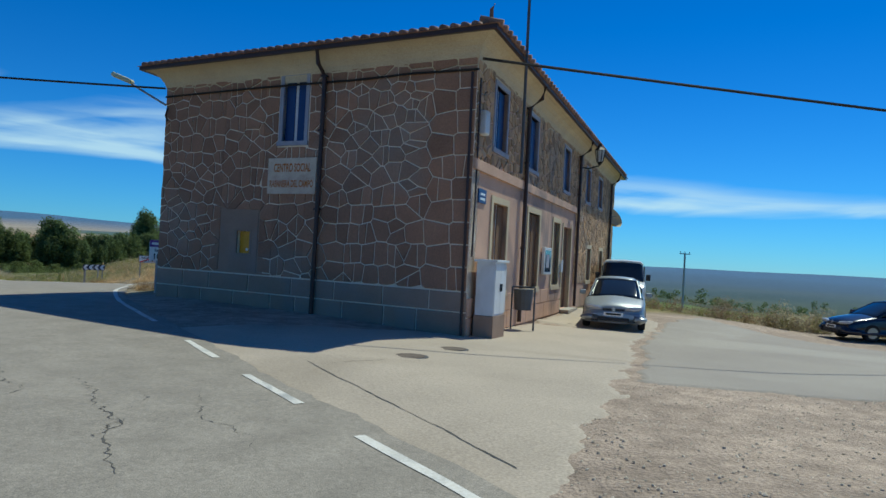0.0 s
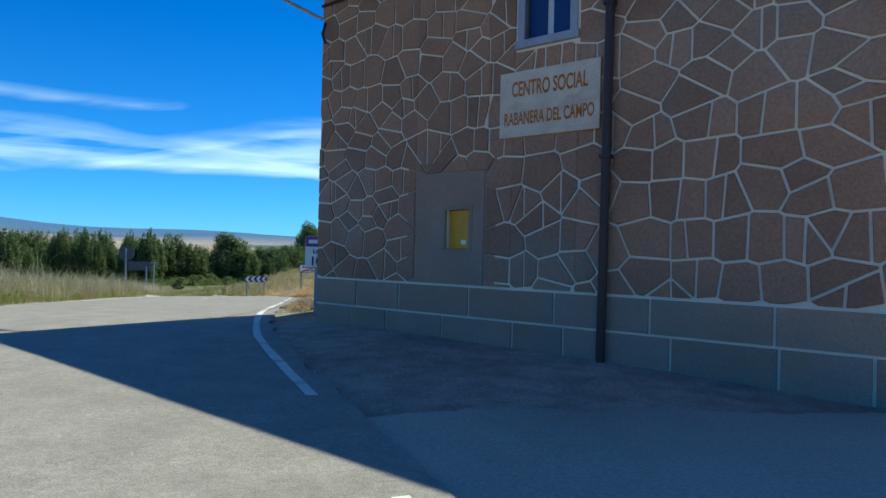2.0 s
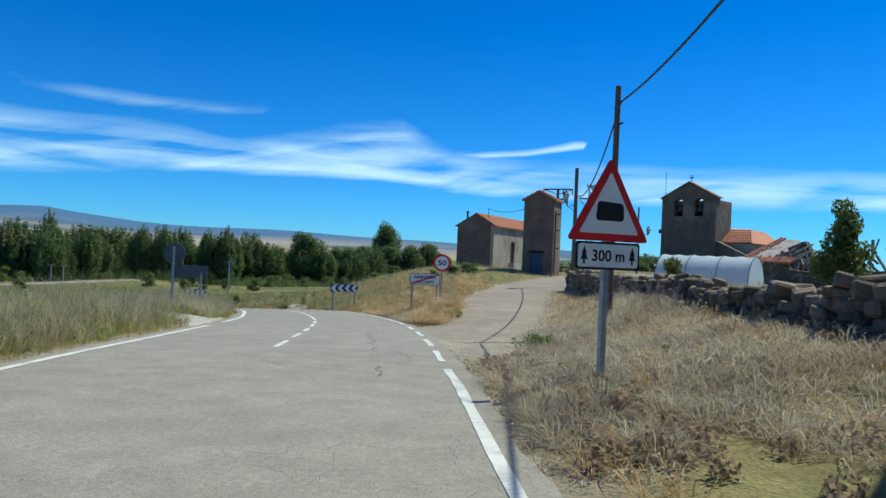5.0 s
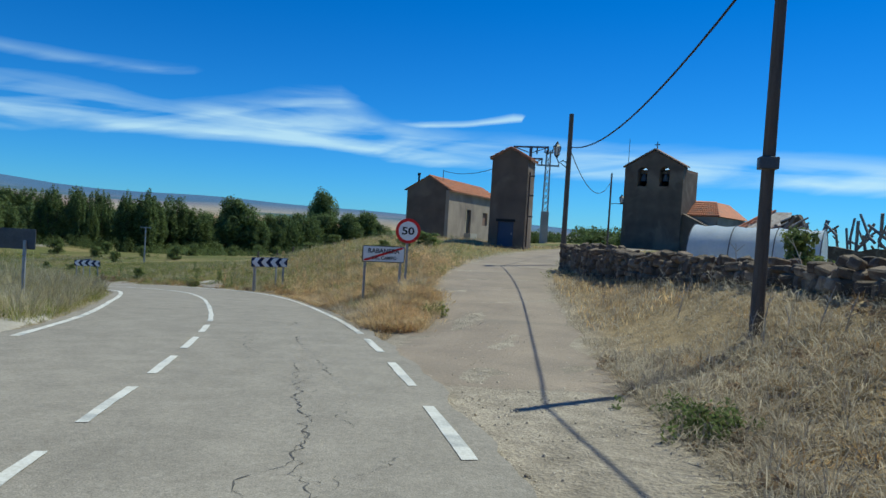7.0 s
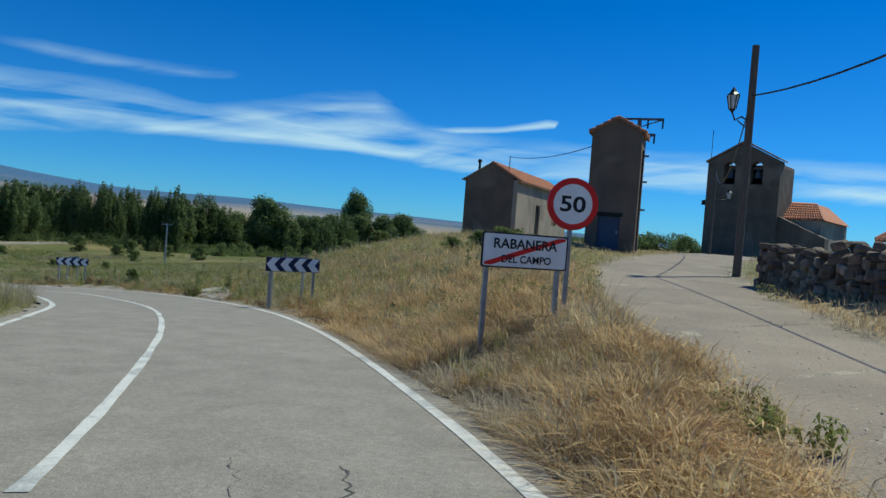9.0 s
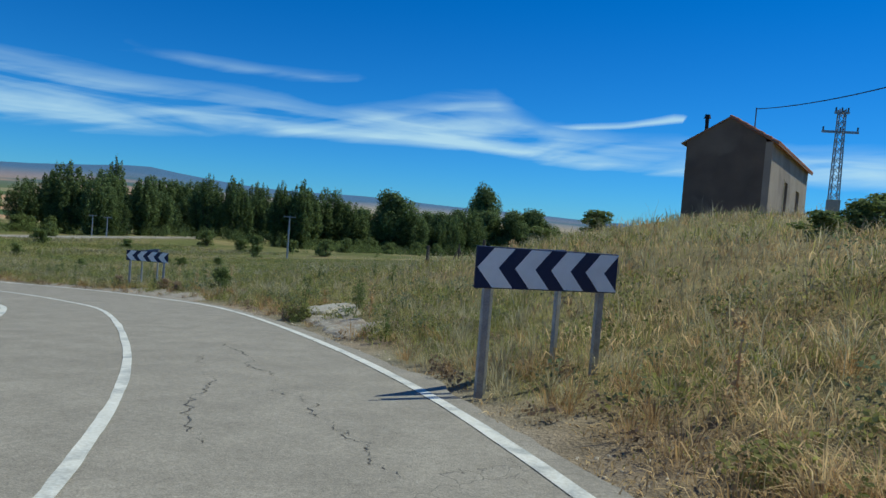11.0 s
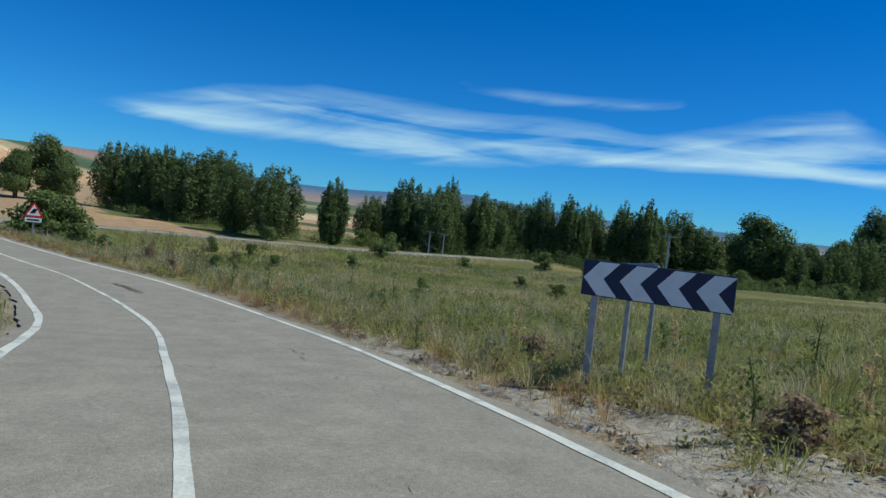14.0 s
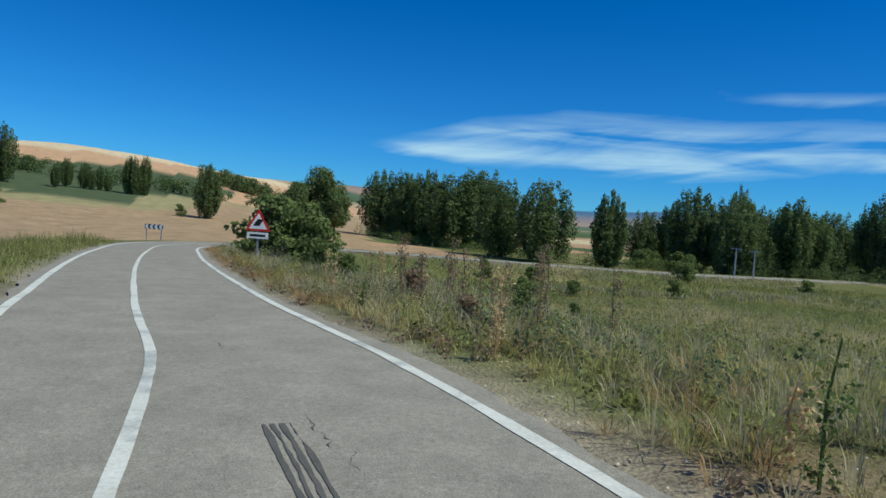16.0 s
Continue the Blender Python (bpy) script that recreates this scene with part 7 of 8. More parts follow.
def tree_kind(name, seed, h, w, style, leaves=2600, leaf=0.42):
    """A tree as meshes: trunk with limbs, crown of leaves. style: 'poplar' narrow and upswept, 'round', 'shrub'."""
    rng = np.random.RandomState(seed)
    bm = bmesh.new()
    th = h * (0.11 if style != "shrub" else 0.05)
    r0 = 0.02 * h + 0.05
    if style != "shrub":
        add_tube(bm, [(0, 0, -0.4), (rng.normal(0, .1), rng.normal(0, .1), th), (rng.normal(0, .25), rng.normal(0, .25), h * .55), (0, 0, h * .9)], [r0 * 1.2, r0, r0 * .55, r0 * .12], 8)
    cen, rad = [], []
    if style == "poplar":
        plumes = 20 + seed % 5
        for k in range(plumes):
            a, u = 2.4 * k + rng.uniform(-.3, .3), (k + .3) / plumes
            ro = w * .46 * math.sqrt(u)
            top = h * (1 - .34 * u ** 1.5) * rng.uniform(.86, 1.0)
            low = h * (.07 + .13 * u * rng.uniform(.4, 1.2))
            ca, sa = math.cos(a), math.sin(a)
            if k % 2:
                add_tube(bm, [(0, 0, th * rng.uniform(.5, 1)), (ro * .6 * ca, ro * .6 * sa, low + (top - low) * .35), (ro * ca, ro * sa, low + (top - low) * .8)], [r0 * .45, r0 * .3, r0 * .05], 5)
            for q in range(7):
                f = q / 6
                wr = w * .115 * (.35 + .65 * math.sin(math.pi * min(1, .2 + .72 * f))) * rng.uniform(.8, 1.2)
                out_ = ro * (.62 + .38 * math.sin(math.pi * (.15 + .6 * f)))
                cen.append((out_ * ca + rng.normal(0, .02 * w), out_ * sa + rng.normal(0, .02 * w), low + (top - low) * f * .96))
                rad.append((wr, wr, (top - low) * .11))
    elif style == "round":
        for q in range(20):
            a, f = rng.uniform(0, 2 * math.pi), rng.uniform(0, 1)
            z = h * (.22 + .68 * f)
            ro = w * .36 * math.sin(math.pi * (.15 + .75 * f)) * rng.uniform(.3, 1)
            add_tube(bm, [(0, 0, h * (.15 + .3 * f)), (ro * math.cos(a), ro * math.sin(a), z)], [r0 * .35, r0 * .07], 5)
            cen.append((ro * math.cos(a), ro * math.sin(a), z))
            rr = w * rng.uniform(.14, .24)
            rad.append((rr, rr, rr * 1.1))
    else:
        for q in range(16):
            a, f = rng.uniform(0, 2 * math.pi), rng.uniform(0, 1)
            ro = w * .38 * rng.uniform(.1, 1) * (1 - .5 * f)
            z = h * (.12 + .74 * f)
            add_tube(bm, [(ro * .3 * math.cos(a), ro * .3 * math.sin(a), -.1), (ro * math.cos(a), ro * math.sin(a), z)], [.025, .008], 4)
            cen.append((ro * math.cos(a), ro * math.sin(a), z))
            rr = w * rng.uniform(.13, .22)
            rad.append((rr, rr, h * rng.uniform(.1, .17)))
    trunk = mesh_of("trunk", bm, M_BARK)
    co_, f = leaf_cloud(rng, cen, rad, leaves, leaf, 1.3 if style == "poplar" else .5, .7 if style == "poplar" else 1.0)
    co_[:, 2] = np.maximum(co_[:, 2], 0.03)
    crown = grid_mesh("crown", co_, f)
    crown.materials.append(M_DEAD if name == "dry shrub" else M_LEAF2 if style == "shrub" else M_LEAF)
    return trunk, crown


KINDS = {
    "poplar": [tree_kind("poplar", 21 + k, 14, 7.0 + .8 * k, "poplar", 15000, .37) for k in range(4)],
    "slim": [tree_kind("slim", 31 + k, 16, 4.6 + .6 * k, "poplar", 10500, .35) for k in range(3)],
    "round": [tree_kind("round", 41 + k, 12, 9.5, "round", 12000, .36) for k in range(3)],
    "shrub": [tree_kind("shrub", 51 + k, 2.0, 2.4, "shrub", 2000, .13) for k in range(3)],
    "bush": [tree_kind("leafy shrub", 71 + k, 3.6, 2.8, "shrub", 5200, .13) for k in range(2)],
    "dry shrub": [tree_kind("dry shrub", 61 + k, 1.2, 1.8, "shrub", 1500, .09) for k in range(3)],
}
NAT = {"poplar": 14, "slim": 16, "round": 12, "shrub": 2.0, "dry shrub": 1.2, "bush": 3.6}
LAB = {"poplar": "dark green bushy poplar standing in the meadow", "slim": "slender dark green poplar in a row", "round": "broad dark green tree in the valley", "shrub": "dense green shrub in the grass", "bush": "tall leafy green shrub behind the stone wall", "dry shrub": "low brown dried-out bush in the grass"}
SMALL = ("shrub", "dry shrub", "bush")
plant_rng = random.Random(77)


def plant(kind, x, y, h, wide=1.0, label="", group=""):
    trunk, crown = plant_rng.choice(KINDS[kind])
    s_ = h / NAT[kind]
    t = thing("shrub" if kind in SMALL else "tree", x, y, height(x, y) - 0.05, plant_rng.uniform(0, 360), label or LAB[kind], "shrub" if kind in SMALL else "tree", group)
    t.scale = (s_ * wide, s_ * wide, s_)
    for nm, me in (("stem" if kind in SMALL else "trunk", trunk), ("crown", crown)):
        o = new(nm, me)
        o.parent = t
    return t


def row(kind, x0, y0, x1, y1, n, ztop, spread, wide=1.0, group=""):
    """A loose row of trees whose tops stand near the level ztop."""
    for k in range(n):
        f = (k + plant_rng.uniform(.2, .8)) / n
        x, y = x0 + (x1 - x0) * f + plant_rng.uniform(-spread, spread), y0 + (y1 - y0) * f + plant_rng.uniform(-spread, spread)
        plant(kind, x, y, max(3.0, (ztop - height(x, y)) * 1.1 + plant_rng.uniform(-3.6, 1.6)), wide * plant_rng.uniform(.85, 1.15), group=group)


# trees of the valley, from the far end of the road round to the church
row("poplar", -237, 106, -196, 117, 9, 7.0, 5.0, 1.15, "poplar grove")
plant("poplar", -172.3, 111.5, 14.0, 1.05)
plant("poplar", -162.1, 114.5, 13.6, 1.15)
plant("poplar", -159.7, 125.2, 12.8, 1.05)
row("poplar", -201, 158, -196, 166, 2, 3.2, 2.0)
row("poplar", -173, 147, -160, 155, 4, 3.6, 2.0, 1.3)
row("slim", -205, 183, -200, 187, 2, 7.4, 1.5)
row("poplar", -222, 212, -205, 228, 7, 4.2, 5.0, 1.2)
row("slim", -196, 222, -172, 226, 7, 5.4, 4.0, 1.2)
row("poplar", -154, 143, -146, 162, 4, 2.0, 3.0, 1.2)
row("slim", -150, 165, -134, 186, 8, 4.2, 3.0, 1.15)
row("poplar", -143, 190, -130, 206, 6, 3.6, 4.0, 1.2)
plant("slim", -141, 199, 16.5)
plant("round", -118, 204, 16.5, 1.1)
row("poplar", -121, 200, -104, 222, 6, 1.5, 4.0, 1.4)
row("round", -112, 232, -92, 262, 7, 2.2, 5.0, 1.1)
plant("round", -116, 258, 24, 0.75)
plant("slim", -108, 279, 18, 1.3)
plant("slim", -105, 283, 15, 1.2)
# lower trees further back close the gaps of the front rows
row("poplar", -250, 232, -176, 262, 12, .8, 6.0, 1.5)
row("round", -172, 246, -118, 292, 10, .2, 6.0, 1.2)
row("poplar", -196, 172, -164, 190, 6, .6, 4.0, 1.4)
# hillside trees beyond the bend
row("slim", -276, -10, -281, 0, 4, 14.5, 3.0, 1.5)
plant("slim", -287, 5, 17, 1.5)
row("poplar", -293, 17, -297, 34, 6, 6.5, 3.0, 0.8)
row("slim", -297, 36, -299, 43, 4, 10.0, 2.0, 1.1)
plant("poplar", -231.6, 61.7, 13.0, 0.95)
row("round", -222, 76, -224, 94, 5, 4.2, 4.0, 1.0)
plant("shrub", -204, 25, 5.0)
plant("shrub", -230.5, 56, 3.0)
plant("bush", -5.6, 38.2, 2.7, .85)
plant("bush", -4.0, 37.2, 2.4, .95)
# low growth in the valley meadow
for x, y, h in ((-166, 136, 4.5), (-163, 140, 4.0), (-172, 142, 4.2), (-84, 128, 2.6), (-95, 150, 3.0), (-90, 156, 2.8), (-100, 165, 3.4), (-92, 170, 3.2), (-104, 172, 3.0), (-86, 168, 3.0), (-112, 180, 3.2), (-78, 176, 3.0)):
    plant("shrub", x, y, h, 1.15)
for x, y, h in ((-87.2, 66.5, 2.0), (-88.2, 66.5, 2.9), (-87.6, 68.0, 2.5), (-89.6, 67.4, 3.1), (-92.0, 68.8, 2.7), (-90.6, 66.6, 2.4), (-86.2, 67.2, 1.5), (-94.5, 67.6, 2.3), (-84.4, 68.0, 1.4), (-82.0, 68.6, 1.0), (-96.5, 70.0, 2.0),
                (-70, 80, .8), (-98, 93, 1.4), (-97.5, 81.8, 1.3), (-111.8, 85.3, 1.6), (-120.7, 110.6, 2.6), (-122.8, 144.3, 3.4), (-77.8, 94.2, 1.0), (-104.5, 133.5, 2.6), (-67.6, 86.6, 1.0),
                (-87.3, 117.4, 1.9), (-96.2, 84.6, 1.1), (-111.2, 88.9, 1.5), (-68, 91, .9), (-128, 98, 2.2), (-133, 121, 2.8), (-112, 118, 2.0), (-139, 104, 2.4), (-116, 150, 3.0), (-101, 142, 2.4)):
    plant("shrub", x, y, h, 1.1)
for x, y, h in ((-9.7, 40.4, 1.25), (-43.7, 66.1, .95), (-75.0, 71.7, .9), (-73.1, 72.1, .6)):
    plant("shrub", x, y, h, 0.9)


def far_wood(name, n, x0, y0, x1, y1, spread, h, label, seed):
    """A distant wood as one mesh of leaf clumps."""
    rng = np.random.RandomState(seed)
    f = rng.uniform(0, 1, n)
    x, y = x0 + (x1 - x0) * f + rng.normal(0, spread, n), y0 + (y1 - y0) * f + rng.normal(0, spread, n)
    z = land(x, y)
    cen, rad = [], []
    for i in range(n):
        hh = h * rng.uniform(.6, 1.1)
        for q in range(3):
            cen.append((x[i] + rng.normal(0, hh * .15), y[i] + rng.normal(0, hh * .15), z[i] + hh * (.25 + .25 * q)))
            rad.append((hh * .3, hh * .3, hh * .22))
    co_, fa = leaf_cloud(rng, cen, rad, n * 220, h * .08)
    me = grid_mesh(name, co_, fa)
    me.materials.append(M_LEAF)
    return tagged(new(name, me), label, "wood", kind="stuff")


far_wood("pine_wood", 260, -70, 204, 14, 180, 5, 4.6, "low dark pine wood behind the church", 3)
far_wood("hedgerow", 90, -330, 70, -350, -60, 5, 6, "dark scrub strip on the hillside", 4)
far_wood("hedgerow", 60, -420, 95, -455, 60, 5, 9, "dark tree clump on the skyline", 5)
far_wood("far_trees", 160, -420, 330, -150, 420, 26, 10, "distant belt of dark trees in the plain", 6)
far_wood("far_trees", 160, 120, 420, 420, 260, 60, 7, "distant belt of dark trees beyond the square", 7)
far_wood("far_trees", 110, -100, 330, 30, 330, 30, 8, "distant dark trees in the plain", 8)


# ---- grasses ----
def blades(name, x, y, h, w, lean, m, label, rng, per=1):
    """Bent pointed blades standing at x, y."""
    n = len(x)
    z = land(x, y) - 0.02
    a = rng.uniform(0, 2 * math.pi, n)
    c, s_ = np.cos(a), np.sin(a)
    b = rng.uniform(0, 2 * math.pi, n)
    lx, ly = np.cos(b) * lean * h, np.sin(b) * lean * h
    base_ = np.stack([x, y, z], -1)
    side = np.stack([c * w, s_ * w, np.zeros(n)], -1)
    midp = base_ + np.stack([lx * .35, ly * .35, h * .6], -1)
    tip = base_ + np.stack([lx, ly, h * np.maximum(.1, 1 - .3 * lean)], -1)
    co_ = np.stack([base_ - side * .8, midp - side, tip, midp + side], 1).reshape(-1, 3)
    me = grid_mesh(name, co_, np.arange(n * 4).reshape(n, 4))
    me.materials.append(m)
    return tagged(new(name, me), label, "grass", kind="stuff")


def verge_points(n, s0, s1, right, near, reach, rng, clump=0.25):
    """Points beside the road, thinning outwards, gathered in tufts."""
    k = n // 7
    s = rng.uniform(s0, s1, k)
    o = near + rng.exponential(reach, k)
    off = -o if right else full_w(s) + o
    p = on_road(s, off)
    p = np.repeat(p, 7, 0)[:, :2] + rng.normal(0, clump * .4, (k * 7, 2))
    x, y = p[:, 0], p[:, 1]
    d, zr, ss = side_of_road(x, y)
    out = np.where(d < 0, -d, d - full_w(ss))
    ld, _ = lane_dist(x, y)
    ok = (out > near * .7) & (ld > 1.75)
    # keep off the building, the square and the slabs
    ok &= ~((y < 24.5 - 0.9 * (x + 9.5)) & (d < 0) & (x > -9.3) & (y < 36))
    for sx, sy, r in ((-35.6, 60.8, .65), (-34.9, 60.5, .7), (-34.1, 60.0, .6), (-33.2, 58.7, .7), (-32.6, 57.7, .6), (-34.4, 59.3, .4), (-43.6, 64.1, .75), (-45.2, 64.8, .6), (-47.2, 65.5, .45), (-42.3, 63.3, .6), (-52.2, 66.3, .5), (-22.4, 34.0, 2.0)):
        ok &= np.hypot(x - sx, y - sy) > r
    return x[ok], y[ok]


grng = np.random.RandomState(12)
S0, S1, S2 = station(-8.8, 19), station(-24, 48), station(-100, 64)


def sow(n, s0, s1, right, near, reach, hmin, hmax, w, lean, m, name, label, want=None, clump=0.25):
    x, y = verge_points(n, s0, s1, right, near, reach, grng, clump)
    if want:
        keep = want(x, y)
        x, y = x[keep], y[keep]
    d, zr, ss = side_of_road(x, y)
    out = np.where(d < 0, -d, d - full_w(ss))
    ramp_ = np.clip(0.35 + out / 2.2, 0.35, 1.0)
    ramp_ = ramp_ * np.clip(0.85 + lumps(x, y, 4.5, .55, 3.0) + lumps(x, y, 1.3, .3, 5.0), .3, 1.5)
    h = grng.uniform(hmin, hmax, len(x)) * ramp_ * np.clip(grng.normal(1, .25, len(x)), .4, 1.6)
    blades(name, x, y, h, w, grng.uniform(.1, lean, len(x)), m, label, grng)


lane_side = lambda x, y: x < np.interp(y, LANE_C[:, 1], LANE_C[:, 0])
dry_west = lambda x, y: dry(x, y) & lane_side(x, y)
dry = lambda x, y: grng.uniform(0, 1, len(x)) < dry_share(x, y) ** 1.3
wet = lambda x, y: grng.uniform(0, 1, len(x)) > dry_share(x, y) ** 1.0
sow(190000, S0, station(-21, 44.5), True, 0.35, 3.0, .07, .24, .006, 2.8, M_GRASS_S, "dry_grass", "flattened straw-coloured dry grass on the banks", dry, .45)
sow(75000, station(-17, 38), station(-30, 55), True, 0.3, 3.5, .1, .3, .007, 1.8, M_GRASS_D, "dry_grass", "straw-coloured dry grass under the place board", dry_west, .4)
sow(90000, S1 - 8, S2, True, 0.35, 4.0, .06, .24, .006, 1.5, M_GRASS_D, "dry_grass", "straw-coloured dry grass in the verge", dry_west, .5)
sow(110000, S1 - 8, S2, True, 0.8, 5.0, .06, .28, .006, 1.5, M_GRASS_G, "green_grass", "rank green grass in the verge and meadow", lambda x, y: wet(x, y) & lane_side(x, y), .55)
sow(16000, S1 - 8, S2, True, 1.2, 5.0, .25, .6, .004, 1.0, M_GRASS_P, "seeding_grass", "tall pale seeding grass in the verge", lane_side, .6)
sow(75000, station(-7, 16), station(-26, 51), False, 0.5, 4.5, .15, .5, .006, 1.2, M_GRASS_G, "green_grass", "rank green grass on the outer verge", None, .5)
sow(42000, station(-7, 16), station(-26, 51), False, 0.9, 4.0, .3, .85, .005, 1.0, M_GRASS_P, "seeding_grass", "tall pale seeding grass on the outer verge", None, .5)
sow(40000, station(-26, 51), S2, False, 0.5, 4.0, .12, .5, .008, .8, M_GRASS_G, "green_grass", "rank green grass inside the bend", None, .5)


def tufts(n, s0, s1, right, near, reach, hmin, hmax, m, name, label, seed, per=36, flat=1.0):
    """Arching tussocks: blades springing outwards from one root."""
    rg = np.random.RandomState(seed)
    s = rg.uniform(s0, s1, n)
    o = near + rg.exponential(reach, n)
    p = on_road(s, -o if right else full_w(s) + o)[:, :2]
    ok = (lane_dist(p[:, 0], p[:, 1])[0] > 1.75) & (lumps(p[:, 0], p[:, 1], 5.0, 1.0, seed * .7) > -.25)
    if s0 > station(-15.5, 34):
        ok &= lane_side(p[:, 0], p[:, 1])
    for sx, sy, r in ((-35.6, 60.8, .65), (-34.9, 60.5, .7), (-34.1, 60.0, .6), (-33.2, 58.7, .7), (-32.6, 57.7, .6), (-34.4, 59.3, .4), (-43.6, 64.1, .75), (-45.2, 64.8, .6), (-47.2, 65.5, .45), (-42.3, 63.3, .6), (-52.2, 66.3, .5), (-22.4, 34.0, 2.0)):
        ok &= np.hypot(p[:, 0] - sx, p[:, 1] - sy) > r
    d, _, _ = side_of_road(p[:, 0], p[:, 1])
    ok &= ~((p[:, 1] < 24.5 - 0.9 * (p[:, 0] + 9.5)) & (d < 0) & (p[:, 0] > -9.3) & (p[:, 1] < 36))
    p = p[ok]
    k = len(p) * per
    root = np.repeat(np.stack([p[:, 0], p[:, 1], land(p[:, 0], p[:, 1])], -1), per, 0)
    a = rg.uniform(0, 2 * math.pi, k)
    out = np.stack([np.cos(a), np.sin(a), np.zeros(k)], -1)
    side = np.stack([-np.sin(a), np.cos(a), np.zeros(k)], -1) * .004
    hh = np.repeat(rg.uniform(hmin, hmax, len(p)), per)[:, None] * rg.uniform(.6, 1.2, (k, 1))
    lean = rg.uniform(.15, 1.1, (k, 1)) * flat
    up = np.array([0, 0, 1.0])
    base_ = root + out * rg.uniform(0, .1, (k, 1)) - up * .02
    midp = base_ + out * hh * lean * .45 + up * hh * np.maximum(.2, .7 - .2 * lean)
    tip = base_ + out * hh * lean * 1.0 + up * hh * np.maximum(.08, 1 - .35 * lean)
    co_ = np.stack([base_ - side * .8, midp - side, tip, midp + side], 1).reshape(-1, 3)
    me = grid_mesh(name, co_, np.arange(k * 4).reshape(k, 4))
    me.materials.append(m)
    return tagged(new(name, me), label, "grass", kind="stuff")


M_GRASS_O = leaf_mat("rusty_dry_grass", (0.52, 0.34, 0.16), (0.36, 0.23, 0.11), 0.35)
tufts(1500, station(-16, 35), S2, True, .7, 4.0, .2, .5, M_GRASS_P, "grass_tussocks", "pale arching grass tussocks in the verge", 21)
tufts(900, station(-16, 35), S2, True, .5, 2.5, .15, .38, M_GRASS_O, "rusty_tussocks", "rusty dry grass tussocks in the verge", 22)
tufts(1100, station(-16, 35), S2, True, .8, 4.5, .18, .45, M_GRASS_G, "green_tussocks", "green grass tussocks in the verge", 23)
tufts(1500, station(-9.5, 21), station(-16, 35), True, .5, 2.8, .14, .34, M_GRASS_S, "flattened_straw", "bleached flattened straw on the dry bank", 24, 44, 2.2)
tufts(350, station(-9.5, 21), station(-16, 35), True, .5, 2.6, .12, .3, M_GRASS_O, "rusty_tussocks", "rusty dry grass tussocks on the bank", 25, 36, 2.0)
tufts(1200, station(-7, 16), station(-30, 55), False, .5, 3.0, .3, .75, M_GRASS_P, "grass_tussocks", "tall pale grass tussocks on the outer verge", 26)
tufts(700, station(-7, 16), station(-30, 55), False, .5, 3.0, .2, .5, M_GRASS_G, "green_tussocks", "green grass tussocks on the outer verge", 27)


tufts(1000, station(-17.9, 38.8), station(-23.8, 48.2), True, .4, 1.9, .2, .38, M_GRASS_D, "straw_thatch", "thick flattened straw-coloured thatch by the place board", 28, 64, 1.9)
tufts(300, station(-17.9, 38.8), station(-26, 51), True, .5, 2.2, .18, .34, M_GRASS_O, "rusty_tussocks", "rusty dry grass tussocks by the place board", 29, 50, 1.5)
tufts(220, station(-17.9, 38.8), station(-22.5, 46.5), True, .4, 1.0, .2, .4, M_GRASS_S, "bleached_thatch", "bleached grey straw in the thatch by the lane", 30, 50, 2.0)


tufts(800, station(-18.4, 40.0), station(-26, 51), True, .9, 2.6, .22, .42, M_GRASS_D, "straw_thatch", "tall golden straw on the bank round the place board", 31, 60, 1.5)


def meadow(n, x0, x1, y0, y1, hmin, hmax, w, m, name, label, share):
    x, y = grng.uniform(x0, x1, n // 5), grng.uniform(y0, y1, n // 5)
    x, y = np.repeat(x, 5) + grng.normal(0, .18, n // 5 * 5), np.repeat(y, 5) + grng.normal(0, .18, n // 5 * 5)
    d, zr, ss = side_of_road(x, y)
    ld, _ = lane_dist(x, y)
    ok = (d < -3) & (ld > 2) & share(x, y)
    for bx2, by2, r in ((-27, 79, 6.5), (-19.7, 70, 2.2)):
        ok &= np.hypot(x - bx2, y - by2) > r
    x, y = x[ok], y[ok]
    blades(name, x, y, grng.uniform(hmin, hmax, len(x)), w, grng.uniform(.1, .7, len(x)), m, label, grng)


meadow(110000, -100, -24, 56, 115, .1, .34, .012, M_GRASS_G, "meadow_grass", "green meadow grass below the road", wet)
meadow(80000, -100, -24, 56, 115, .15, .5, .010, M_GRASS_P, "meadow_grass", "pale seeding meadow grass below the road", dry)
meadow(90000, -34, -6, 40, 82, .08, .26, .012, M_GRASS_D, "dry_grass", "dry grass on the rise round the tower", dry)


for x, y, h in ((-24.4, 63.0, .8), (-23.6, 64.6, 1.0), (-25.2, 61.6, .6), (-22.9, 63.4, .7), (-31.0, 68.5, .8), (-33.2, 70.2, .9)):
    plant("shrub", x, y, h, 1.7, "spreading yellow-green bush on the grassy bank")
for x, y, h, wd in ((-73.6, 68.4, .8, .8), (-68.6, 67.9, .5, .9), (-46.2, 65.9, .5, 1.2), (-50.6, 67.4, .45, 1.2), (-45.0, 65.3, .4, 1.3)):
    plant("dry shrub", x, y, h, wd)


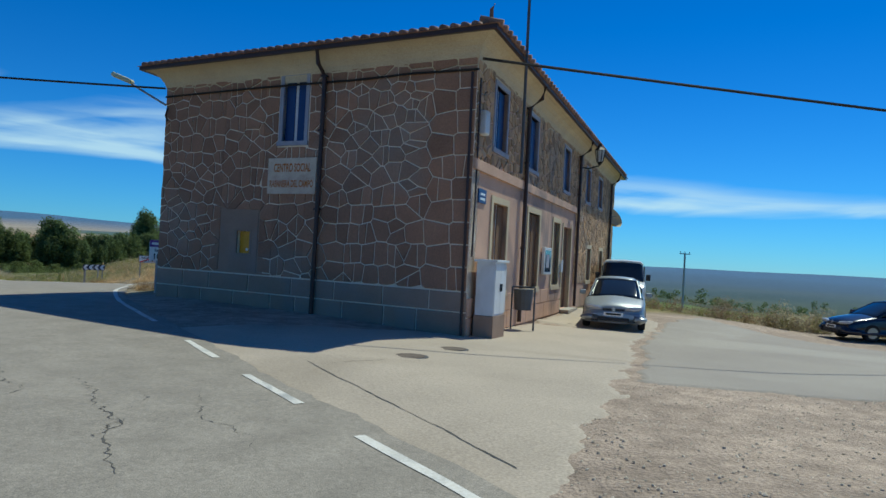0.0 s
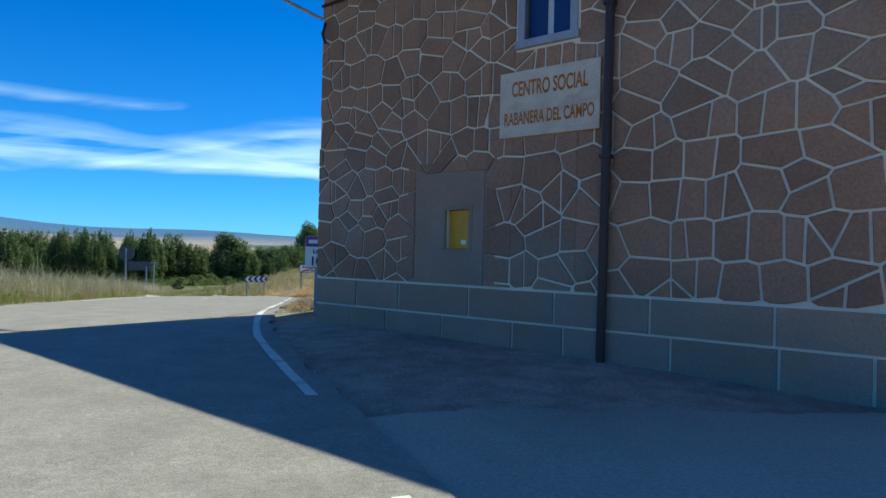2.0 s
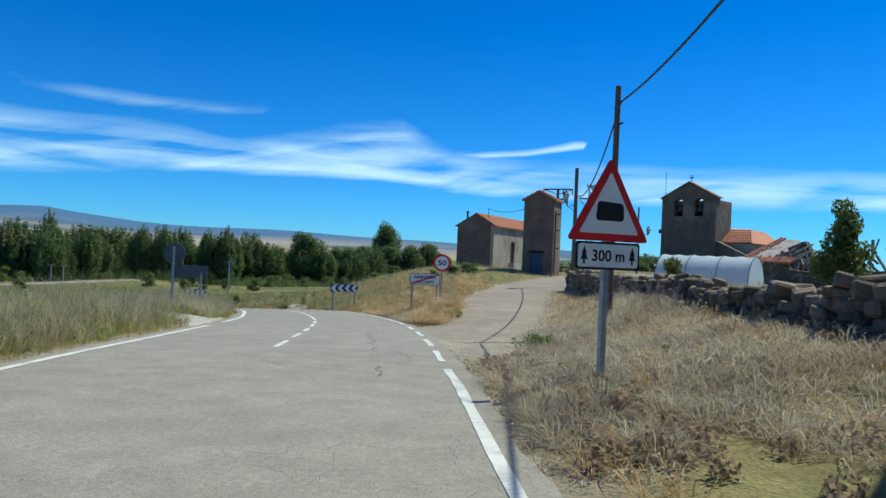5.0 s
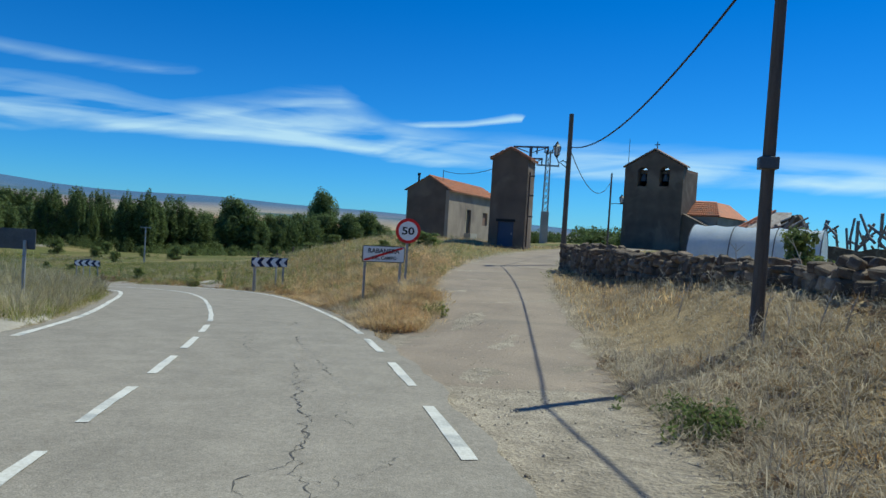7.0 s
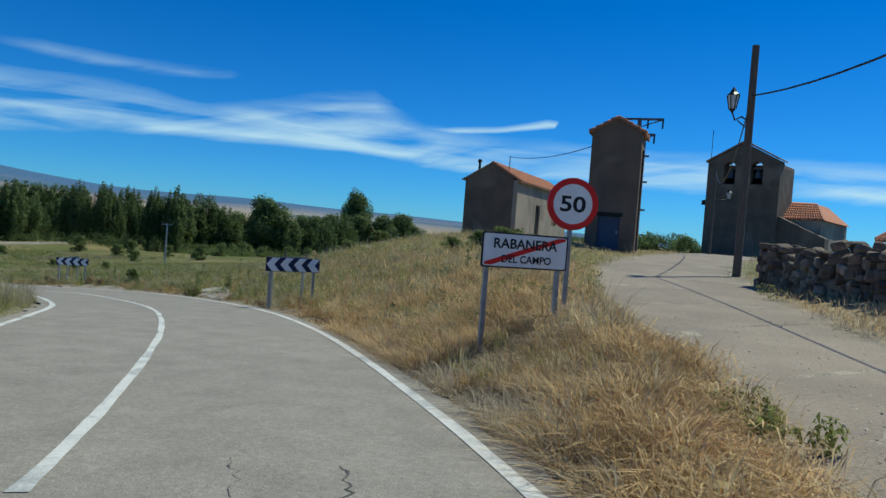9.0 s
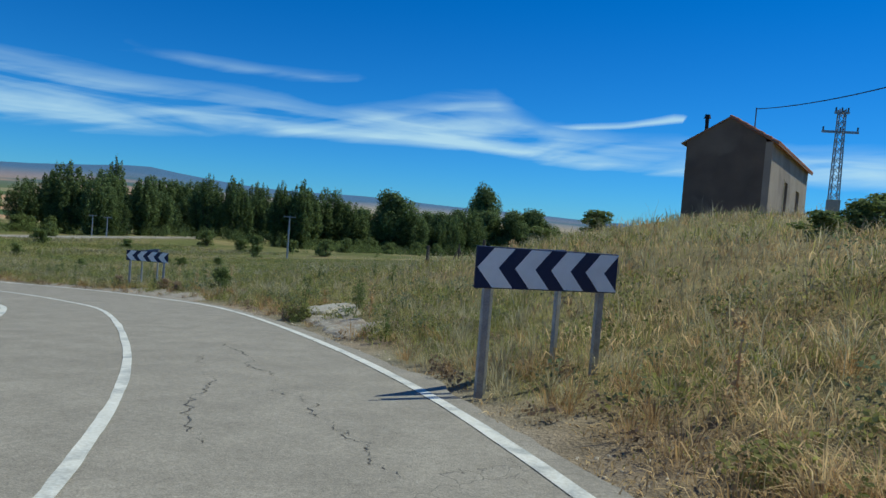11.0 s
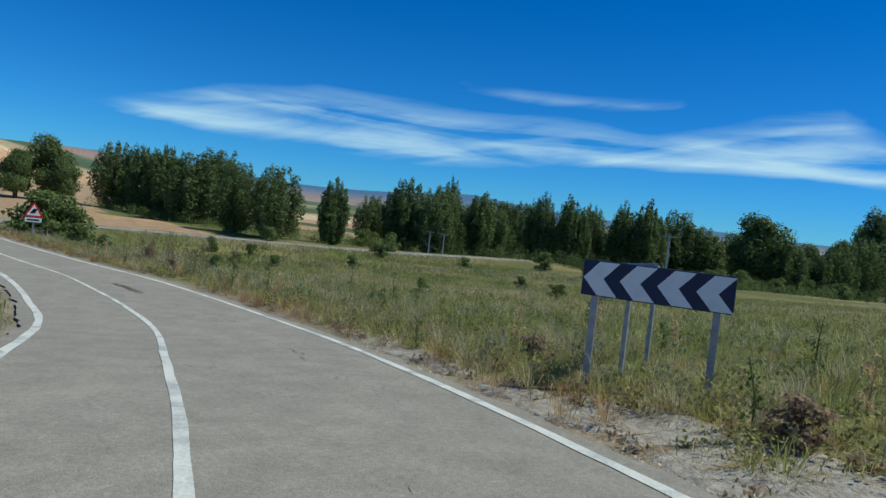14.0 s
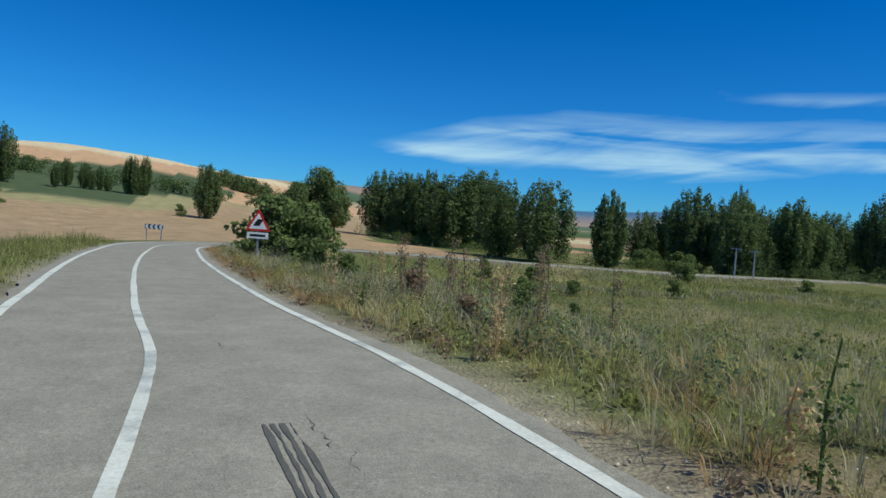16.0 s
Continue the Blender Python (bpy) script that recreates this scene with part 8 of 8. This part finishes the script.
def scrub_edge(n, pts, spread, h, leaf, m, name, label, seed):
    """A ragged strip of undergrowth along a line of points."""
    rg = np.random.RandomState(seed)
    line_ = spline([(*p, 0) for p in pts], .2)
    p = line_[rg.randint(0, len(line_), n), :2] + rg.normal(0, spread, (n, 2))
    hh = h * rg.uniform(.35, 1.2, n) * np.clip(.8 + lumps(p[:, 0], p[:, 1], 2.6, .5, seed * .3), .4, 1.4)
    cen = np.stack([p[:, 0], p[:, 1], land(p[:, 0], p[:, 1]) + hh * .45], -1)
    co_, f = leaf_cloud(rg, cen, np.stack([hh * .45, hh * .45, hh * .6], -1), n * 60, leaf, 1.2, .4)
    me = grid_mesh(name, co_, f)
    me.materials.append(m)
    return tagged(new(name, me), label, "scrub", kind="stuff")


EDGE_SCRUB = [(8.6, 33), (10.2, 31), (12.0, 29.6), (14.0, 28.6), (16.6, 27.4), (20, 24)]
scrub_edge(330, EDGE_SCRUB, .5, .75, .07, M_DEAD, "brown_scrub", "brown and rusty scrub at the edge of the square", 41)
scrub_edge(130, EDGE_SCRUB, .6, .45, .07, M_OLIVE, "olive_scrub", "olive green scrub at the edge of the square", 42)
scrub_edge(90, [(12.6, 29.0), (13.8, 28.3), (14.8, 27.8)], .35, .8, .09, M_GRASS_P, "pale_tall_grass", "tall pale dry grass at the edge of the square", 43)


# straw and weeds spilling over the edge of the lane
edge_x, edge_f = grng.normal(0, .24, 9000), grng.uniform(0, 1, 9000)
blades("straw_edge", -17.05 - .8 * edge_f + edge_x, 38.9 + 4.8 * edge_f, grng.uniform(.12, .42, 9000), .006, grng.uniform(.4, 1.6, 9000), M_GRASS_D, "golden straw spilling over the edge of the lane", grng)
scrub_edge(30, [(-12.6, 33.0), (-12.2, 32.5), (-11.9, 32.3)], .18, .3, .06, M_LEAF2, "lane_weeds", "sprawling green weeds at the foot of the dry bank", 49)
scrub_edge(26, [(-16.95, 40.9), (-17.15, 41.8)], .16, .34, .07, M_OLIVE, "lane_weeds", "sprawling yellow-green weeds at the edge of the lane", 48)
scrub_edge(34, [(-35.5, 59.75), (-35.1, 59.45), (-34.8, 59.2)], .14, .36, .06, M_OLIVE, "entrance_weeds", "olive and brown weeds beside the field entrance", 50)
scrub_edge(22, [(-35.5, 59.7), (-34.9, 59.3)], .16, .38, .05, M_DEAD, "dead_weeds", "dead brown weeds beside the field entrance", 55)
# undergrowth at the feet of the valley trees
scrub_edge(420, [(-232, 100), (-214, 106), (-194, 112), (-176, 118), (-164, 128), (-168, 142), (-156, 146)], 3.0, 2.6, .3, M_LEAF2, "valley_scrub", "dark green undergrowth below the poplars", 44)
scrub_edge(520, [(-152, 140), (-142, 160), (-130, 182), (-122, 196), (-104, 208), (-92, 232), (-84, 258)], 3.0, 2.8, .3, M_LEAF, "valley_scrub", "dark green undergrowth along the valley trees", 45)
scrub_edge(260, [(-84, 148), (-98, 160), (-112, 172), (-124, 184)], 5.0, 1.7, .22, M_LEAF2, "valley_scrub", "low olive scrub at the foot of the meadow", 46)


def clumps(n, x0, x1, y0, y1, h, leaf, m, name, label, seed):
    """Rank weed clumps scattered over the meadow, thicker in drifts."""
    rg = np.random.RandomState(seed)
    x, y = rg.uniform(x0, x1, n), rg.uniform(y0, y1, n)
    ok = (side_of_road(x, y)[0] < -4) & (lumps(x, y, 14, 1.0, float(seed)) + rg.normal(0, .3, n) > .1)
    x, y = x[ok], y[ok]
    hh = h * rg.uniform(.4, 1.3, len(x))
    cen = np.stack([x, y, land(x, y) + hh * .4], -1)
    co_, f = leaf_cloud(rg, cen, np.stack([hh * 1.1, hh * 1.1, hh * .6], -1), len(x) * 40, leaf, .9, .5)
    me = grid_mesh(name, co_, f)
    me.materials.append(m)
    return tagged(new(name, me), label, "weeds", kind="stuff")


clumps(1500, -100, -34, 64, 118, .34, .08, M_LEAF2, "rank_weeds", "dark green rank weeds in the meadow", 51)
clumps(1100, -100, -34, 64, 118, .36, .08, M_OLIVE, "rank_weeds", "olive weeds going to seed in the meadow", 52)
clumps(1200, -165, -92, 70, 140, .6, .15, M_LEAF2, "rank_weeds", "dark green rank weeds on the valley floor", 53)
clumps(600, -110, -40, 64, 125, .42, .08, M_GRASS_P, "dry_weeds", "straw-coloured dry weeds in the meadow", 54)

# low leafy herbs between the grasses
def herbs(n, s0, s1, right, near, reach, hgt_, leaf, m, name, label, seed, per=34, want=None):
    rg = np.random.RandomState(seed)
    s = rg.uniform(s0, s1, n)
    o = near + rg.exponential(reach, n)
    p = on_road(s, -o if right else full_w(s) + o)[:, :2]
    ok = (lumps(p[:, 0], p[:, 1], 4.0, 1.0, float(seed)) > -.2) & (lane_dist(p[:, 0], p[:, 1])[0] > 1.7)
    for sx, sy, r in ((-35.6, 60.8, .65), (-34.9, 60.5, .7), (-34.1, 60.0, .6), (-33.2, 58.7, .7), (-32.6, 57.7, .6), (-34.4, 59.3, .4), (-43.6, 64.1, .75), (-45.2, 64.8, .6), (-47.2, 65.5, .45), (-42.3, 63.3, .6), (-52.2, 66.3, .5), (-22.4, 34.0, 2.0)):
        ok &= np.hypot(p[:, 0] - sx, p[:, 1] - sy) > r
    p = p[ok]
    z = land(p[:, 0], p[:, 1])
    hh = hgt_ * rg.uniform(.4, 1.3, len(p))
    cen = np.stack([p[:, 0], p[:, 1], z + hh * .45], -1)
    co_, f = leaf_cloud(rg, cen, np.stack([hh * .8, hh * .8, hh * .55], -1), len(p) * per, leaf, .6, .6)
    me = grid_mesh(name, co_, f)
    me.materials.append(m)
    return tagged(new(name, me), label, "weeds", kind="stuff")


herbs(2900, S1 - 4, S2, True, .9, 4.5, .26, .055, M_OLIVE, "olive_weeds", "low olive weeds among the verge grass", 3)
herbs(900, S1 - 4, S2, True, 1.2, 3.0, .34, .06, M_SAGE, "grey_green_weeds", "grey-green weeds among the verge grass", 5)
herbs(700, S1 - 4, S2, True, .45, 1.2, .16, .05, M_DEAD, "dead_weeds", "dead brown weeds along the shoulder", 8)
herbs(900, station(-7, 16), station(-26, 51), False, .6, 3.5, .3, .06, M_OLIVE, "olive_weeds", "low olive weeds on the outer verge", 11)
herbs(500, station(-9.5, 21), station(-16, 35), True, .6, 2.6, .16, .06, M_DEAD, "dead_weeds", "grey-brown dead weeds on the dry bank", 13)
herbs(500, station(-26, 51), S2, False, .4, 2.5, .25, .06, M_OLIVE, "olive_weeds", "low olive weeds inside the bend", 17)

meadow(60000, -170, -96, 68, 135, .25, .6, .028, M_GRASS_G, "meadow_grass", "green meadow grass in the valley", wet)
meadow(40000, -170, -96, 68, 135, .3, .7, .024, M_GRASS_P, "meadow_grass", "pale seeding meadow grass in the valley", lambda x, y: lumps(x, y, 19, 1.0, 2.0) > .1)

# tall weeds with seed heads beside the road
def weed(x, y, h, m, label, seed):
    r_ = random.Random(seed)
    t = thing("tall_weed", x, y, height(x, y) - .02, r_.uniform(0, 360), label, "weed")
    part("stem", tube([(0, 0, 0), (r_.uniform(-.05, .05), .02, h * .6), (r_.uniform(-.1, .1), r_.uniform(-.1, .1), h)], [.012, .01, .005], 5), m, t)
    rg = np.random.RandomState(seed)
    n = int(40 * h)
    zz = rg.uniform(.1, 1, n) * h
    cen = np.stack([rg.normal(0, .05, n), rg.normal(0, .05, n), zz], -1)
    co_, f = leaf_cloud(rg, cen, np.full((n, 3), .05), n * 9, .032)
    me = grid_mesh("leaves", co_, f)
    me.materials.append(m)
    o = new("leaves", me)
    o.parent = t


for k in range(46):
    s_ = plant_rng.uniform(S1, station(-82, 65))
    p = on_road(np.array([s_]), np.array([-plant_rng.uniform(.9, 5.5)]))[0]
    if min(math.hypot(p[0] + 35, p[1] - 61), math.hypot(p[0] + 28, p[1] - 54.5), math.hypot(p[0] + 48.4, p[1] - 66.8)) < 1.2:
        continue
    dryish = plant_rng.random() < .45
    weed(float(p[0]), float(p[1]), plant_rng.uniform(.5, 1.0), M_GRASS_D if dryish else M_LEAF2, "dry brown seeding weed in the verge" if dryish else "leafy green weed in the verge", 300 + k)

for k in range(16):
    weed(plant_rng.uniform(-75.5, -68.0), plant_rng.uniform(67.6, 70.2), plant_rng.uniform(.8, 1.4), M_DEAD, "tall dried brown weed standing in the verge", 360 + k)

for x, y, h in ((-34.35, 60.55, .75), (-34.2, 60.45, .55), (-34.3, 60.7, .6), (-33.4, 59.0, .3)):
    weed(x, y, h, M_LEAF2, "leafy green weed growing through the slab", 420 + int(h * 100))

# bleached dead stalks sticking out of the dry bank below the wall
def dead_stalk(x, y, h, seed):
    r_ = random.Random(seed)
    t = thing("dead_stalk", x, y, height(x, y) - .03, r_.uniform(0, 360), "bleached dead branching stalk in the dry grass", "dead stalk", "dead stalks on the bank")
    lean = r_.uniform(-.4, .4)
    tops = [(lean * h * .5, 0, h * .55), (lean * h, r_.uniform(-.1, .1), h)]
    part("stem", tube([(0, 0, 0)] + tops, [.012, .009, .004], 5), M_STALK, t)
    for k in range(r_.randint(2, 4)):
        f = r_.uniform(.35, .85)
        a = r_.uniform(0, 6.28)
        p0 = (lean * h * f, 0, h * f)
        part("twig", tube([p0, (p0[0] + .2 * h * math.cos(a), p0[1] + .2 * h * math.sin(a), p0[2] + h * r_.uniform(.1, .25))], [.007, .003], 4), M_STALK, t)


M_STALK = mat("bleached_stalk", (0.5, 0.44, 0.36), (0.36, 0.31, 0.25), scale=20, bump=0.1)
for k in range(26):
    f = plant_rng.uniform(0, 1)
    dead_stalk(-12.6 + 3.4 * f + plant_rng.uniform(-.9, .9), 44.0 - 12.0 * f + plant_rng.uniform(-1, 1), plant_rng.uniform(.3, .75), 500 + k)

# loose pebbles on the shoulders and the square
M_PEBBLE = mat("pale_pebbles", (0.5, 0.42, 0.33), (0.36, 0.3, 0.23), scale=4, fine=40, bump=0.3, vary=0.35, isl=True)


def pebbles(n, seed):
    rg = np.random.RandomState(seed)
    s = rg.uniform(0, S2, n)
    p = on_road(s, -rg.exponential(.5, n) - .15)
    q = np.vstack([np.stack([rg.uniform(0.4, 9, n), rg.uniform(1, 9.6, n)], -1), np.stack([rg.uniform(-17.5, -11.5, n), rg.uniform(29.5, 48, n)], -1), np.stack([rg.uniform(-47, -41.5, n // 3), rg.uniform(62.8, 66, n // 3)], -1)])
    xy = np.vstack([p[:, :2], q])
    d, zr, ss = side_of_road(xy[:, 0], xy[:, 1])
    xy = xy[d < -.15]
    z = land(xy[:, 0], xy[:, 1])
    r = .004 + .012 * rg.uniform(0, 1, len(xy)) ** 2.2
    base_ = np.array([[-1, -1, -.3], [1, -1, -.3], [1, 1, -.3], [-1, 1, -.3], [-.6, -.6, .7], [.6, -.6, .7], [.6, .6, .7], [-.6, .6, .7]])
    co_ = (base_[None] * r[:, None, None] * rg.uniform(.6, 1.3, (len(xy), 8, 1))) + np.concatenate([xy, z[:, None]], 1)[:, None]
    fa = np.array([[0, 1, 5, 4], [1, 2, 6, 5], [2, 3, 7, 6], [3, 0, 4, 7], [4, 5, 6, 7]])
    f = (np.arange(len(xy))[:, None, None] * 8 + fa[None]).reshape(-1, 4)
    me = grid_mesh("gravel", co_.reshape(-1, 3), f)
    me.materials.append(M_PEBBLE)
    tagged(new("gravel", me), "loose gravel on the shoulders and the square", "gravel", kind="stuff")


pebbles(8000, 9)
